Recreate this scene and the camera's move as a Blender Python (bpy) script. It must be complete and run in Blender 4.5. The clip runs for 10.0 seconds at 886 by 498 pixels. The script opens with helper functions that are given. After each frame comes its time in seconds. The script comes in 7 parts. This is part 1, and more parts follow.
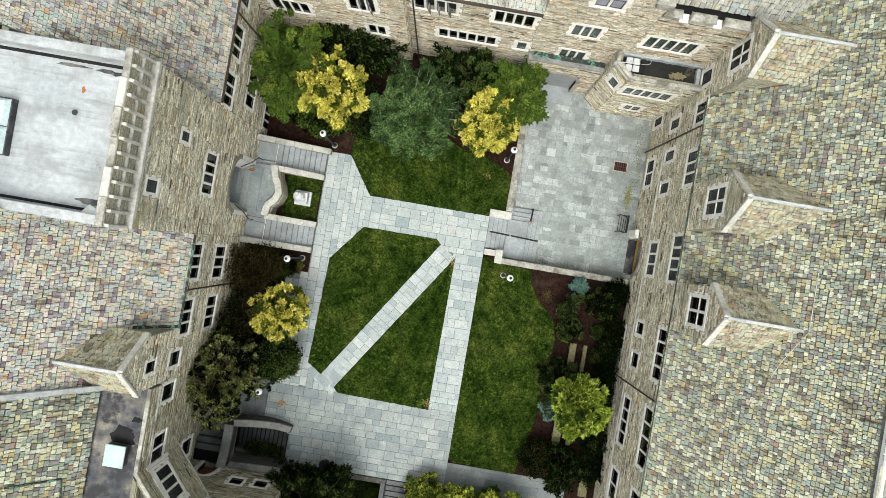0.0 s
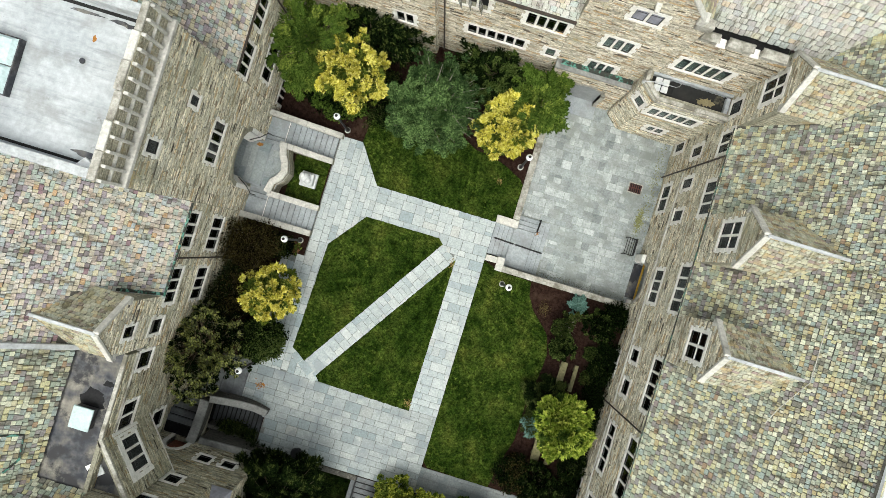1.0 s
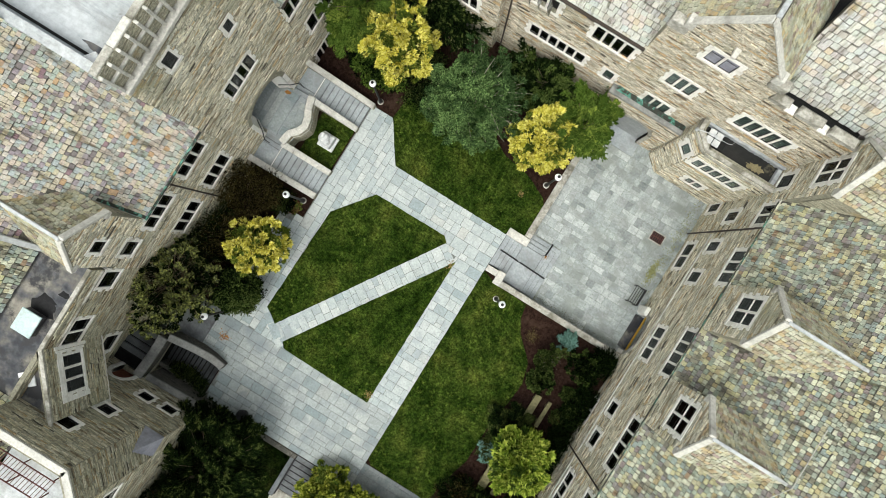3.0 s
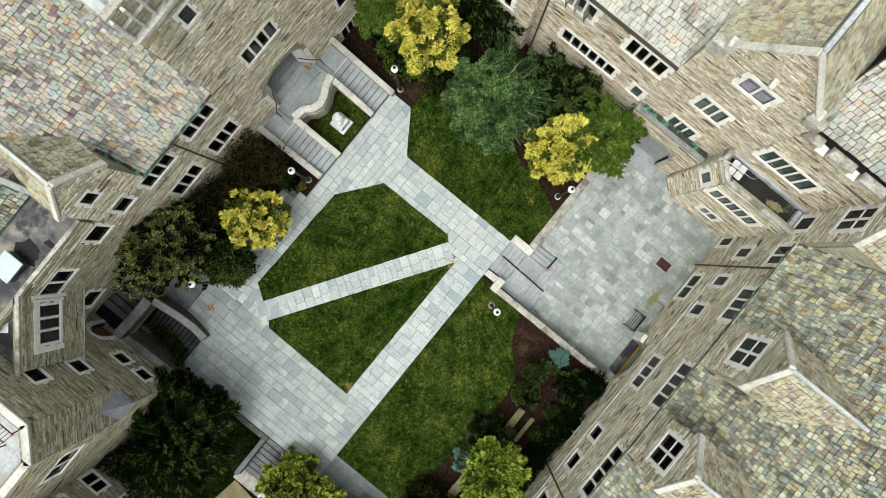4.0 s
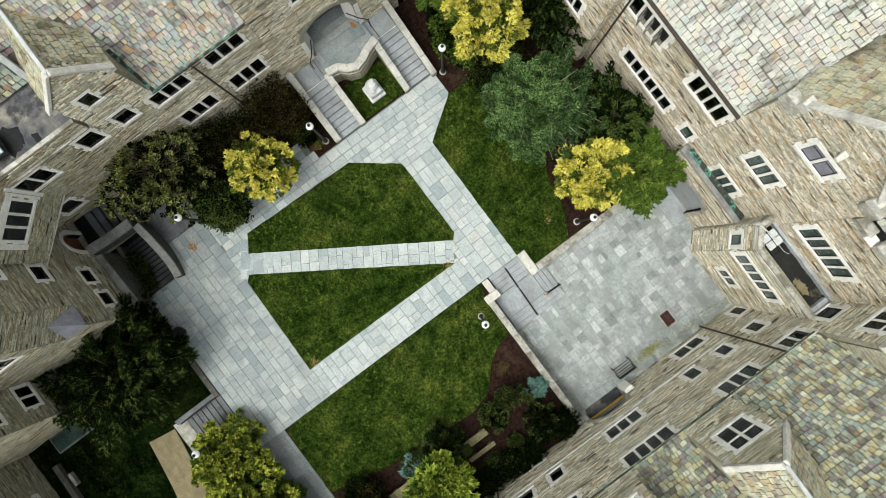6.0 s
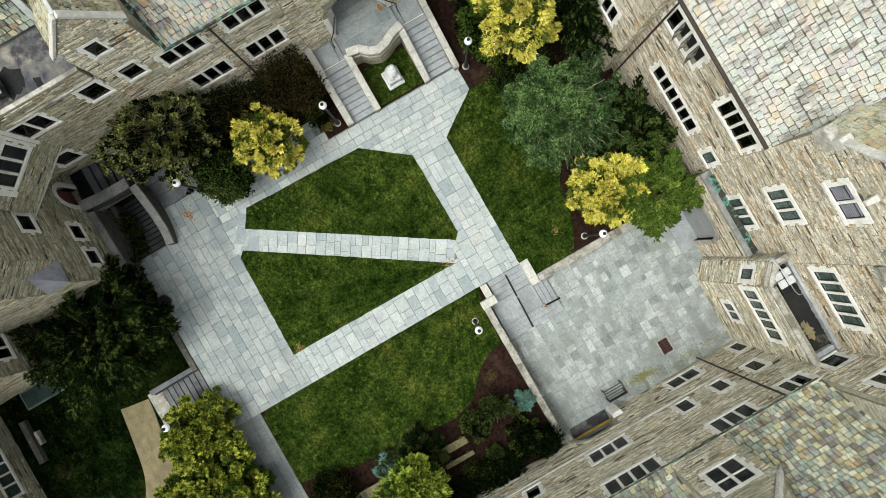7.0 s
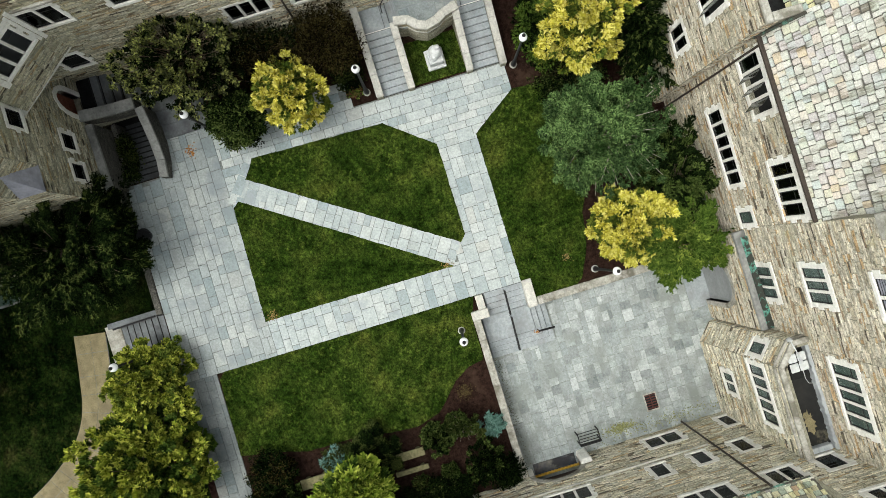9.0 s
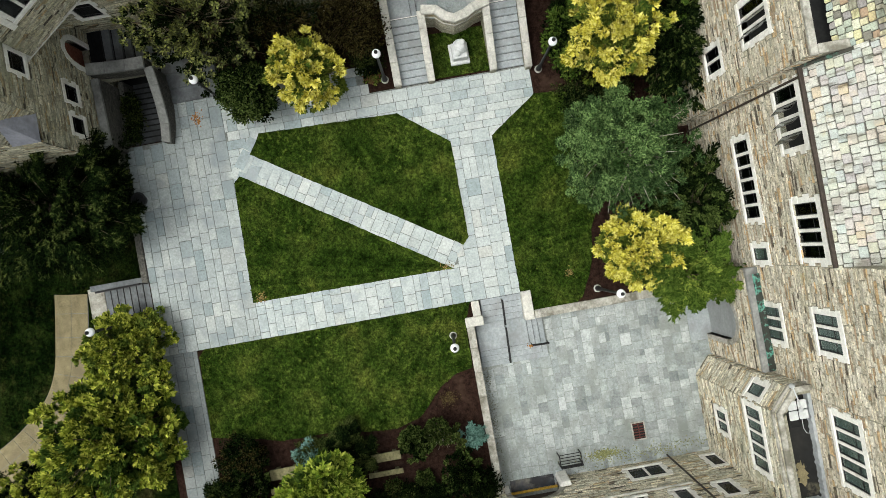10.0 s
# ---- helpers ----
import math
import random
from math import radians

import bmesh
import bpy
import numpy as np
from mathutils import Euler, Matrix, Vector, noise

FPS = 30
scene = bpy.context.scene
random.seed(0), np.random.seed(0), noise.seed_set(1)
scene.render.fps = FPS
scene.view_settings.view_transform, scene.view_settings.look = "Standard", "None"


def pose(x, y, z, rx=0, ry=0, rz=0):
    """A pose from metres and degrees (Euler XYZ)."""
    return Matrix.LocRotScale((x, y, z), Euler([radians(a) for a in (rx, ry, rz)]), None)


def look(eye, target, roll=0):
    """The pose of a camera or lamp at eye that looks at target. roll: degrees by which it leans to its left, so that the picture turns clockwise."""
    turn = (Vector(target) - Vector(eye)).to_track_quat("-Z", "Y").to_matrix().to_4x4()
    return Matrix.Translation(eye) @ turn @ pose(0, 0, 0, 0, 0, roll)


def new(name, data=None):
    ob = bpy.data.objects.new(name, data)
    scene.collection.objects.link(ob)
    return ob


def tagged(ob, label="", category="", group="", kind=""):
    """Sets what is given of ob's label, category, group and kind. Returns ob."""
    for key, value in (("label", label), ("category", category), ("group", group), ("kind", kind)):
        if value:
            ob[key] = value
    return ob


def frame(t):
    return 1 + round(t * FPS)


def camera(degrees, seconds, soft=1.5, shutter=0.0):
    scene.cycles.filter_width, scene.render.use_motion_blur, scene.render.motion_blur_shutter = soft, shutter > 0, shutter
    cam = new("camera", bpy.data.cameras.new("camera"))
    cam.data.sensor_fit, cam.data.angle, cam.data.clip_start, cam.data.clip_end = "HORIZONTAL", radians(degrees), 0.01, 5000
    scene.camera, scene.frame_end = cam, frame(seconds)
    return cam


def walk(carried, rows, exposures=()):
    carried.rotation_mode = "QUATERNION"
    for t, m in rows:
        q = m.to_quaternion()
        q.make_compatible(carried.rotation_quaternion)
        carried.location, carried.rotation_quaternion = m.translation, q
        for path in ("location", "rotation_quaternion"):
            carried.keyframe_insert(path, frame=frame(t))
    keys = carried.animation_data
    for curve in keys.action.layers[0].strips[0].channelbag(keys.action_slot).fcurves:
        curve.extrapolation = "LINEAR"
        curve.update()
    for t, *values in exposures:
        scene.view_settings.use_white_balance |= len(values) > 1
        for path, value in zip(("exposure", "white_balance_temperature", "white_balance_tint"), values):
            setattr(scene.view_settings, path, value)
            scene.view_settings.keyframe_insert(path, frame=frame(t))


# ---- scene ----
cam = camera(72.0, 10.0, soft=0.85)
PATH = [
    (0, pose(-1.071, 0.237, 42.007, 0.224, -0.332, 9.768)),
    (0.5, pose(-1.001, 0.242, 41.521, 0.243, -0.192, 13.319)),
    (1, pose(-0.937, 0.243, 41.034, 0.261, -0.065, 16.958)),
    (1.5, pose(-0.880, 0.240, 40.545, 0.277, 0.048, 20.656)),
    (2, pose(-0.828, 0.232, 40.054, 0.293, 0.149, 24.385)),
    (2.5, pose(-0.782, 0.221, 39.561, 0.306, 0.236, 28.123)),
    (3.25, pose(-0.725, 0.197, 38.819, 0.324, 0.342, 33.703)),
    (4, pose(-0.682, 0.163, 38.072, 0.339, 0.419, 39.204)),
    (4.5, pose(-0.660, 0.136, 37.572, 0.347, 0.453, 42.810)),
    (5, pose(-0.645, 0.105, 37.070, 0.354, 0.474, 46.360)),
    (5.5, pose(-0.636, 0.069, 36.566, 0.360, 0.482, 49.849)),
    (6.25, pose(-0.634, 0.009, 35.806, 0.365, 0.470, 54.974)),
    (7, pose(-0.646, -0.061, 35.043, 0.367, 0.427, 59.982)),
    (7.5, pose(-0.661, -0.112, 34.531, 0.367, 0.383, 63.273)),
    (8, pose(-0.682, -0.168, 34.018, 0.366, 0.325, 66.541)),
    (8.5, pose(-0.710, -0.227, 33.503, 0.363, 0.254, 69.804)),
    (9, pose(-0.744, -0.290, 32.986, 0.358, 0.169, 73.084)),
    (9.5, pose(-0.783, -0.358, 32.467, 0.353, 0.072, 76.404)),
    (10, pose(-0.829, -0.429, 31.946, 0.346, -0.039, 79.793)),
]
walk(cam, PATH, [(0.0, 0.20, 6500, 4.0), (10.0, 0.12, 6500, 4.0)])

# ---- light ----
SUN_EL, SUN_AZ = radians(66), radians(180)
world = bpy.data.worlds.new("sky")
scene.world = world
world.use_nodes = True
wn = world.node_tree.nodes
sky = wn.new("ShaderNodeTexSky")
sky.sky_type = "NISHITA"
sky.sun_disc = False
sky.sun_elevation = SUN_EL
sky.sun_rotation = SUN_AZ
sky.dust_density = 6.0
sky.ozone_density = 1.0
grey = wn.new("ShaderNodeHueSaturation")
grey.inputs["Saturation"].default_value = 0.25
world.node_tree.links.new(sky.outputs[0], grey.inputs["Color"])
world.node_tree.links.new(grey.outputs[0], wn["Background"].inputs["Color"])
wn["Background"].inputs["Strength"].default_value = 0.245
sun = new("sun", bpy.data.lights.new("sun", "SUN"))
sun.data.energy = 0.26
sun.data.angle = radians(40)
sun.data.color = (1.0, 0.96, 0.90)
sun.matrix_world = look((math.sin(SUN_AZ) * math.cos(SUN_EL) * 60, math.cos(SUN_AZ) * math.cos(SUN_EL) * 60, math.sin(SUN_EL) * 60), (0, 0, 0))


# ---- materials ----
def material(name, rough=0.8, metal=0.0):
    m = bpy.data.materials.new(name)
    m.use_nodes = True
    b = m.node_tree.nodes["Principled BSDF"]
    b.inputs["Roughness"].default_value = rough
    b.inputs["Metallic"].default_value = metal
    b.inputs["Specular IOR Level"].default_value = 0.3
    return m, m.node_tree.nodes, m.node_tree.links, b


def ramp_of(nodes, stops, constant=False):
    r = nodes.new("ShaderNodeValToRGB")
    r.color_ramp.interpolation = "CONSTANT" if constant else "LINEAR"
    el = r.color_ramp.elements
    while len(el) > 1:
        el.remove(el[-1])
    el[0].position, el[0].color = stops[0][0], (*stops[0][1], 1)
    for p, c in stops[1:]:
        e = el.new(p)
        e.color = (*c, 1)
    return r


def noise_of(nodes, links, scale, detail=4, rough=0.6, vec=None, world_space=True):
    n = nodes.new("ShaderNodeTexNoise")
    n.inputs["Scale"].default_value = scale
    n.inputs["Detail"].default_value = detail
    n.inputs["Roughness"].default_value = rough
    if vec is None:
        g = nodes.new("ShaderNodeNewGeometry")
        vec = g.outputs["Position"]
    links.new(vec, n.inputs["Vector"])
    return n


def mix_of(nodes, links, a, b, fac, mode="MIX"):
    x = nodes.new("ShaderNodeMix")
    x.data_type, x.blend_type = "RGBA", mode
    for sock, val in ((x.inputs[6], a), (x.inputs[7], b)):
        if isinstance(val, tuple):
            sock.default_value = (*val, 1)
        else:
            links.new(val, sock)
    if isinstance(fac, float):
        x.inputs[0].default_value = fac
    else:
        links.new(fac, x.inputs[0])
    return x.outputs[2]


def bump_of(nodes, links, b, height, strength=0.4, dist=0.02):
    u = nodes.new("ShaderNodeBump")
    u.inputs["Strength"].default_value = strength
    u.inputs["Distance"].default_value = dist
    links.new(height, u.inputs["Height"])
    links.new(u.outputs[0], b.inputs["Normal"])


def varied(name, stops, per="island", rough=0.85, grain=9.0, stain=None, stain_scale=0.35, stain_at=(0.5, 0.7), grain_amt=0.5, bump=0.5, constant=False, streak=None, spots=None):
    """A surface of many pieces: each takes its colour from the ramp, with grain and stains over all."""
    m, nodes, links, b = material(name, rough)
    if per == "island":
        src = nodes.new("ShaderNodeNewGeometry").outputs["Random Per Island"]
    elif per == "object":
        src = nodes.new("ShaderNodeObjectInfo").outputs["Random"]
    else:
        src = noise_of(nodes, links, per, 3, 0.6).outputs["Fac"]
    r = ramp_of(nodes, stops, constant)
    links.new(src, r.inputs["Fac"])
    col = r.outputs["Color"]
    n = noise_of(nodes, links, grain, 6, 0.65)
    g = ramp_of(nodes, [(0.25, (1 - grain_amt,) * 3), (0.75, (1 + grain_amt * 0.55,) * 3)])
    links.new(n.outputs["Fac"], g.inputs["Fac"])
    col = mix_of(nodes, links, col, g.outputs["Color"], 1.0, "MULTIPLY")
    if streak:
        scale, low, high, weight, foot, knee = (*streak, 0.30, 0.5)[:6]
        mp = nodes.new("ShaderNodeMapping")
        mp.inputs["Scale"].default_value = scale
        links.new(nodes.new("ShaderNodeNewGeometry").outputs["Position"], mp.inputs["Vector"])
        sn = noise_of(nodes, links, 1.0, 6, 0.7, mp.outputs[0])
        sg = ramp_of(nodes, [(foot, low), (knee, (1, 1, 1)), (0.70, high)])
        links.new(sn.outputs["Fac"], sg.inputs["Fac"])
        col = mix_of(nodes, links, col, sg.outputs["Color"], weight, "MULTIPLY")
    if stain:
        s = noise_of(nodes, links, stain_scale, 5, 0.62)
        sr = ramp_of(nodes, [(stain_at[0], (0, 0, 0)), (stain_at[1], (1, 1, 1))])
        links.new(s.outputs["Fac"], sr.inputs["Fac"])
        col = mix_of(nodes, links, col, stain, sr.outputs["Color"], "MIX")
    if spots:
        tint, scale, lo, hi = spots
        s = noise_of(nodes, links, scale, 4, 0.7)
        sr = ramp_of(nodes, [(lo, (0, 0, 0)), (hi, (0.75, 0.75, 0.75))])
        links.new(s.outputs["Fac"], sr.inputs["Fac"])
        col = mix_of(nodes, links, col, tint, sr.outputs["Color"], "MIX")
    links.new(col, b.inputs["Base Color"])
    bump_of(nodes, links, b, n.outputs["Fac"], bump, 0.02)
    return m


SLATE = [(0.0, (0.5424, 0.5190, 0.3064)), (0.11, (0.3139, 0.3615, 0.2833)), (0.23, (0.5731, 0.5802, 0.4425)), (0.34, (0.3261, 0.3851, 0.3487)), (0.44, (0.2873, 0.2705, 0.2587)),
         (0.53, (0.4936, 0.4606, 0.3059)), (0.62, (0.3996, 0.4389, 0.3511)), (0.72, (0.6361, 0.6503, 0.4968)), (0.80, (0.3179, 0.3084, 0.2344)), (0.87, (0.1963, 0.1895, 0.1561)), (0.915, (0.4519, 0.3765, 0.2127)), (0.95, (0.2923, 0.2441, 0.2311)), (0.98, (0.3531, 0.2553, 0.1697))]
PINKSLATE = [(0.0, (0.6015, 0.5412, 0.4206)), (0.13, (0.4369, 0.4991, 0.4322)), (0.26, (0.6630, 0.6170, 0.5378)), (0.38, (0.4571, 0.5042, 0.5061)), (0.48, (0.3693, 0.3198, 0.3425)),
             (0.57, (0.6115, 0.5155, 0.4322)), (0.67, (0.4985, 0.5093, 0.4586)), (0.78, (0.5914, 0.5412, 0.3795)), (0.88, (0.4057, 0.4223, 0.3847)), (0.925, (0.2300, 0.2010, 0.2001)), (0.96, (0.5499, 0.3762, 0.2211)), (0.988, (0.3038, 0.2010, 0.2211))]
PALESLATE = [(0.0, (0.529, 0.509, 0.395)), (0.12, (0.448, 0.481, 0.423)), (0.28, (0.553, 0.540, 0.482)), (0.42, (0.448, 0.490, 0.463)), (0.54, (0.448, 0.422, 0.417)),
             (0.64, (0.547, 0.487, 0.420)), (0.74, (0.498, 0.506, 0.454)), (0.88, (0.584, 0.577, 0.522)), (0.93, (0.374, 0.360, 0.343)), (0.97, (0.522, 0.444, 0.327))]
MOSSLATE = [(0.0, (0.45, 0.42, 0.28)), (0.2, (0.35, 0.36, 0.275)), (0.4, (0.50, 0.45, 0.29)), (0.55, (0.37, 0.39, 0.32)), (0.7, (0.50, 0.485, 0.37)), (0.82, (0.28, 0.245, 0.20)), (0.9, (0.45, 0.36, 0.20)), (0.97, (0.31, 0.245, 0.215))]
WALL = [(0.0, (0.623, 0.581, 0.449)), (0.16, (0.443, 0.425, 0.341)), (0.30, (0.743, 0.676, 0.515)), (0.45, (0.658, 0.635, 0.522)),
        (0.58, (0.515, 0.473, 0.353)), (0.70, (0.850, 0.796, 0.647)), (0.81, (0.575, 0.437, 0.258)), (0.87, (0.348, 0.282, 0.192)), (0.93, (0.120, 0.105, 0.082)), (0.965, (0.658, 0.611, 0.479))]
TANWALL = [(0.0, (0.551, 0.499, 0.394)), (0.15, (0.437, 0.404, 0.323)), (0.29, (0.636, 0.580, 0.461)), (0.44, (0.570, 0.532, 0.437)),
           (0.57, (0.484, 0.432, 0.328)), (0.69, (0.703, 0.655, 0.546)), (0.80, (0.513, 0.366, 0.204)), (0.86, (0.342, 0.257, 0.171)), (0.92, (0.123, 0.104, 0.079)), (0.955, (0.608, 0.556, 0.442))]
# WALL darkened: the shaded south-west corner is put into this colour
SHADEWALL = [(p, (0.66 * c[0], 0.66 * c[1], 0.62 * c[2])) for p, c in WALL]
FLAG = [(0.0, (0.34, 0.385, 0.385)), (0.2, (0.43, 0.465, 0.455)), (0.4, (0.37, 0.41, 0.405)), (0.6, (0.48, 0.505, 0.485)), (0.78, (0.41, 0.445, 0.435)), (0.86, (0.27, 0.325, 0.33)), (0.94, (0.33, 0.375, 0.38)), (1.0, (0.44, 0.445, 0.41))]
WORN = [(0.0, (0.25, 0.28, 0.278)), (0.2, (0.37, 0.40, 0.393)), (0.4, (0.29, 0.32, 0.315)), (0.6, (0.48, 0.505, 0.50)), (0.8, (0.33, 0.352, 0.345)), (1.0, (0.20, 0.222, 0.22))]
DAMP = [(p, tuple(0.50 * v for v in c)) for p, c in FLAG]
PLAZA = [(p, tuple(0.80 * v for v in c)) for p, c in FLAG]

M = {}
for kind in ("island", "object"):
    for nm, stops, dirt, way in (("slate", SLATE, (0.15, 0.14, 0.11), (0.7, 3.4, 0.7)), ("pinkslate", PINKSLATE, (0.24, 0.22, 0.19), (0.7, 3.4, 0.7)),
                                 ("paleslate", PALESLATE, (0.33, 0.32, 0.27), (3.4, 0.7, 0.7)), ("mosslate", MOSSLATE, (0.20, 0.19, 0.11), (2.4, 2.4, 0.9))):
        M[nm, kind] = varied(nm + "_" + kind, stops, kind, 0.85, 19.0, dirt, 1.3, (0.54, 0.72), 0.5, 0.6, nm in ("slate", "pinkslate"), (way, (0.36, 0.34, 0.29), (1.16, 1.16, 1.12), 1.0, 0.35, 0.475), ((0.47, 0.34, 0.13), 0.7, 0.60, 0.80))
    for nm, stops in (("wall", WALL), ("tanwall", TANWALL), ("shadewall", SHADEWALL)):
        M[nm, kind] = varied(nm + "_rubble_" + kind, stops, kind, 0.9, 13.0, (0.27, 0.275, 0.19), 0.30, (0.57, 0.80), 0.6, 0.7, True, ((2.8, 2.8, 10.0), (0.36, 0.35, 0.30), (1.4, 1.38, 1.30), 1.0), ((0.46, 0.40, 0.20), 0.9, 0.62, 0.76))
    M["plaza", kind] = varied("damp_bluestone_" + kind, PLAZA, kind, 0.75, 9.0, (0.20, 0.23, 0.24), 0.6, (0.50, 0.70), 0.34, 0.3, False, ((1.7, 1.7, 1.0), (0.80, 0.81, 0.80), (1.10, 1.10, 1.09), 1.0))
    M["damp", kind] = varied("dark_bluestone_" + kind, DAMP, kind, 0.75, 9.0, (0.13, 0.15, 0.15), 0.7, (0.54, 0.72), 0.32, 0.3, False, ((1.9, 1.9, 1.0), (0.80, 0.81, 0.80), (1.10, 1.10, 1.09), 1.0))
    M["flag", kind] = varied("bluestone_" + kind, FLAG, kind, 0.75, 9.0, (0.29, 0.32, 0.33), 0.7, (0.54, 0.72), 0.32, 0.3, False, ((1.9, 1.9, 1.0), (0.80, 0.81, 0.80), (1.10, 1.10, 1.09), 1.0))
    M["worn", kind] = varied("worn_bluestone_" + kind, WORN, kind, 0.75, 9.0, (0.22, 0.24, 0.22), 0.7, (0.50, 0.68), 0.38, 0.3, False, ((1.1, 1.1, 1.0), (0.70, 0.72, 0.71), (1.18, 1.18, 1.17), 1.0))
M["rubble"] = varied("rubble_plain", [(0.30, (0.30, 0.29, 0.23)), (0.45, (0.46, 0.44, 0.34)), (0.55, (0.36, 0.33, 0.25)), (0.7, (0.56, 0.53, 0.43))], 5.0, 0.9, 11.0, (0.36, 0.27, 0.13), 0.8, (0.55, 0.70), 0.6, 0.6, False, ((1.2, 1.2, 9.0), (0.42, 0.41, 0.35), (1.5, 1.48, 1.38), 1.0))
M["bluegrey"] = varied("blue_grey_slate", [(0.3, (0.22, 0.225, 0.26)), (0.7, (0.32, 0.32, 0.36))], 1.5, 0.7, 8.0, (0.16, 0.16, 0.17), 1.0, (0.55, 0.7), 0.25, 0.2)
M["mortar"] = varied("mortar", [(0.3, (0.22, 0.21, 0.155)), (0.7, (0.33, 0.315, 0.24))], 6.0, 0.95)
M["bed"] = varied("terrace_joints", [(0.3, (0.24, 0.26, 0.24)), (0.7, (0.31, 0.33, 0.305))], 4.0, 0.95)
M["joint"] = varied("joint_sand", [(0.3, (0.13, 0.138, 0.128)), (0.7, (0.22, 0.23, 0.215))], 4.0, 0.95)
M["underlay"] = varied("roof_underlay", [(0.3, (0.075, 0.072, 0.06)), (0.7, (0.15, 0.144, 0.12))], 4.0, 0.95)
M["lime"] = varied("limestone", [(0.3, (0.74, 0.72, 0.66)), (0.7, (0.85, 0.835, 0.785))], 1.6, 0.85, 9.0, (0.48, 0.45, 0.385), 1.1, (0.55, 0.75), 0.22, 0.3)
M["cope"] = varied("coping_stone", [(0.3, (0.47, 0.455, 0.405)), (0.7, (0.62, 0.605, 0.55))], 1.8, 0.9, 8.0, (0.24, 0.23, 0.20), 0.9, (0.52, 0.72), 0.35, 0.4)
M["oldcope"] = varied("old_coping_stone", [(0.3, (0.27, 0.255, 0.215)), (0.5, (0.40, 0.385, 0.335)), (0.7, (0.52, 0.50, 0.45))], 1.7, 0.9, 9.0, (0.15, 0.14, 0.11), 1.2, (0.48, 0.64), 0.45, 0.5)
M["darkcope"] = varied("weathered_stone", [(0.3, (0.20, 0.20, 0.19)), (0.7, (0.30, 0.30, 0.28))], 1.8, 0.9, 8.0, (0.10, 0.10, 0.095), 0.8, (0.5, 0.7), 0.35, 0.4)
M["step"] = varied("step_stone", [(0.3, (0.27, 0.30, 0.31)), (0.7, (0.37, 0.395, 0.405))], 1.3, 0.75, 8.0, (0.23, 0.24, 0.24), 0.8, (0.5, 0.7), 0.3, 0.3)
# darker copy of the step stone, used where steps lie in shade
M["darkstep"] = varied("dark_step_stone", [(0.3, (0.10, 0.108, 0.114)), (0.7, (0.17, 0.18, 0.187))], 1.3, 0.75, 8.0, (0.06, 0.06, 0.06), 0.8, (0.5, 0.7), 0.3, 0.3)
# darker copies of rubble and step stone, with shade in the colour
M["sunkstone"] = varied("shaded_dark_rubble", [(0.30, (0.045, 0.045, 0.04)), (0.45, (0.12, 0.115, 0.10)), (0.55, (0.07, 0.067, 0.058)), (0.7, (0.19, 0.18, 0.155))], 5.0, 0.9, 11.0, (0.05, 0.05, 0.04), 0.8, (0.55, 0.70), 0.6, 0.6, False, ((1.4, 1.4, 9.0), (0.4, 0.4, 0.36), (1.4, 1.38, 1.3), 1.0))
M["sunkstep"] = varied("shaded_step_stone", [(0.3, (0.05, 0.053, 0.056)), (0.7, (0.085, 0.09, 0.094))], 1.3, 0.85, 8.0, (0.03, 0.03, 0.03), 0.8, (0.5, 0.7), 0.35, 0.3)
M["soil"] = varied("mulch", [(0.3, (0.012, 0.0068, 0.0052)), (0.7, (0.040, 0.0225, 0.0175))], 5.0, 1.0, 22.0, (0.055, 0.034, 0.024), 0.5, (0.58, 0.75), 0.7, 1.0)
M["soil"].node_tree.nodes["Principled BSDF"].inputs["Specular IOR Level"].default_value = 0.0


def turf(name, stops, tips, fine):
    """Grass: broad soft patches, sparse paler clumps and fine grain."""
    m, nodes, links, b = material(name, 0.95)
    b.inputs["Specular IOR Level"].default_value = 0.0
    big = noise_of(nodes, links, 0.45, 5, 0.62)
    r = ramp_of(nodes, stops)
    links.new(big.outputs["Fac"], r.inputs["Fac"])
    mid = noise_of(nodes, links, 1.9, 7, 0.68)
    mg = ramp_of(nodes, [(0.32, (0.36, 0.40, 0.36)), (0.5, (1.0, 1.0, 1.0)), (0.68, (1.75, 1.65, 1.5))])
    links.new(mid.outputs["Fac"], mg.inputs["Fac"])
    col = mix_of(nodes, links, r.outputs["Color"], mg.outputs["Color"], 1.0, "MULTIPLY")
    clump = noise_of(nodes, links, 2.6, 6, 0.75)
    area = noise_of(nodes, links, 0.33, 2, 0.5)
    cr = ramp_of(nodes, [(0.52, (0, 0, 0)), (0.66, (0.9, 0.9, 0.9))])
    links.new(clump.outputs["Fac"], cr.inputs["Fac"])
    ar = ramp_of(nodes, [(0.42, (0.12, 0.12, 0.12)), (0.60, (1, 1, 1))])
    links.new(area.outputs["Fac"], ar.inputs["Fac"])
    col = mix_of(nodes, links, col, tips, mix_of(nodes, links, cr.outputs["Color"], ar.outputs["Color"], 1.0, "MULTIPLY"))
    n = noise_of(nodes, links, fine, 4, 0.8)
    g = ramp_of(nodes, [(0.32, (0.15, 0.18, 0.15)), (0.5, (0.9, 0.9, 0.9)), (0.68, (2.3, 2.2, 2.0))])
    links.new(n.outputs["Fac"], g.inputs["Fac"])
    links.new(mix_of(nodes, links, col, g.outputs["Color"], 1.0, "MULTIPLY"), b.inputs["Base Color"])
    bump_of(nodes, links, b, n.outputs["Fac"], 1.0, 0.05)
    return m


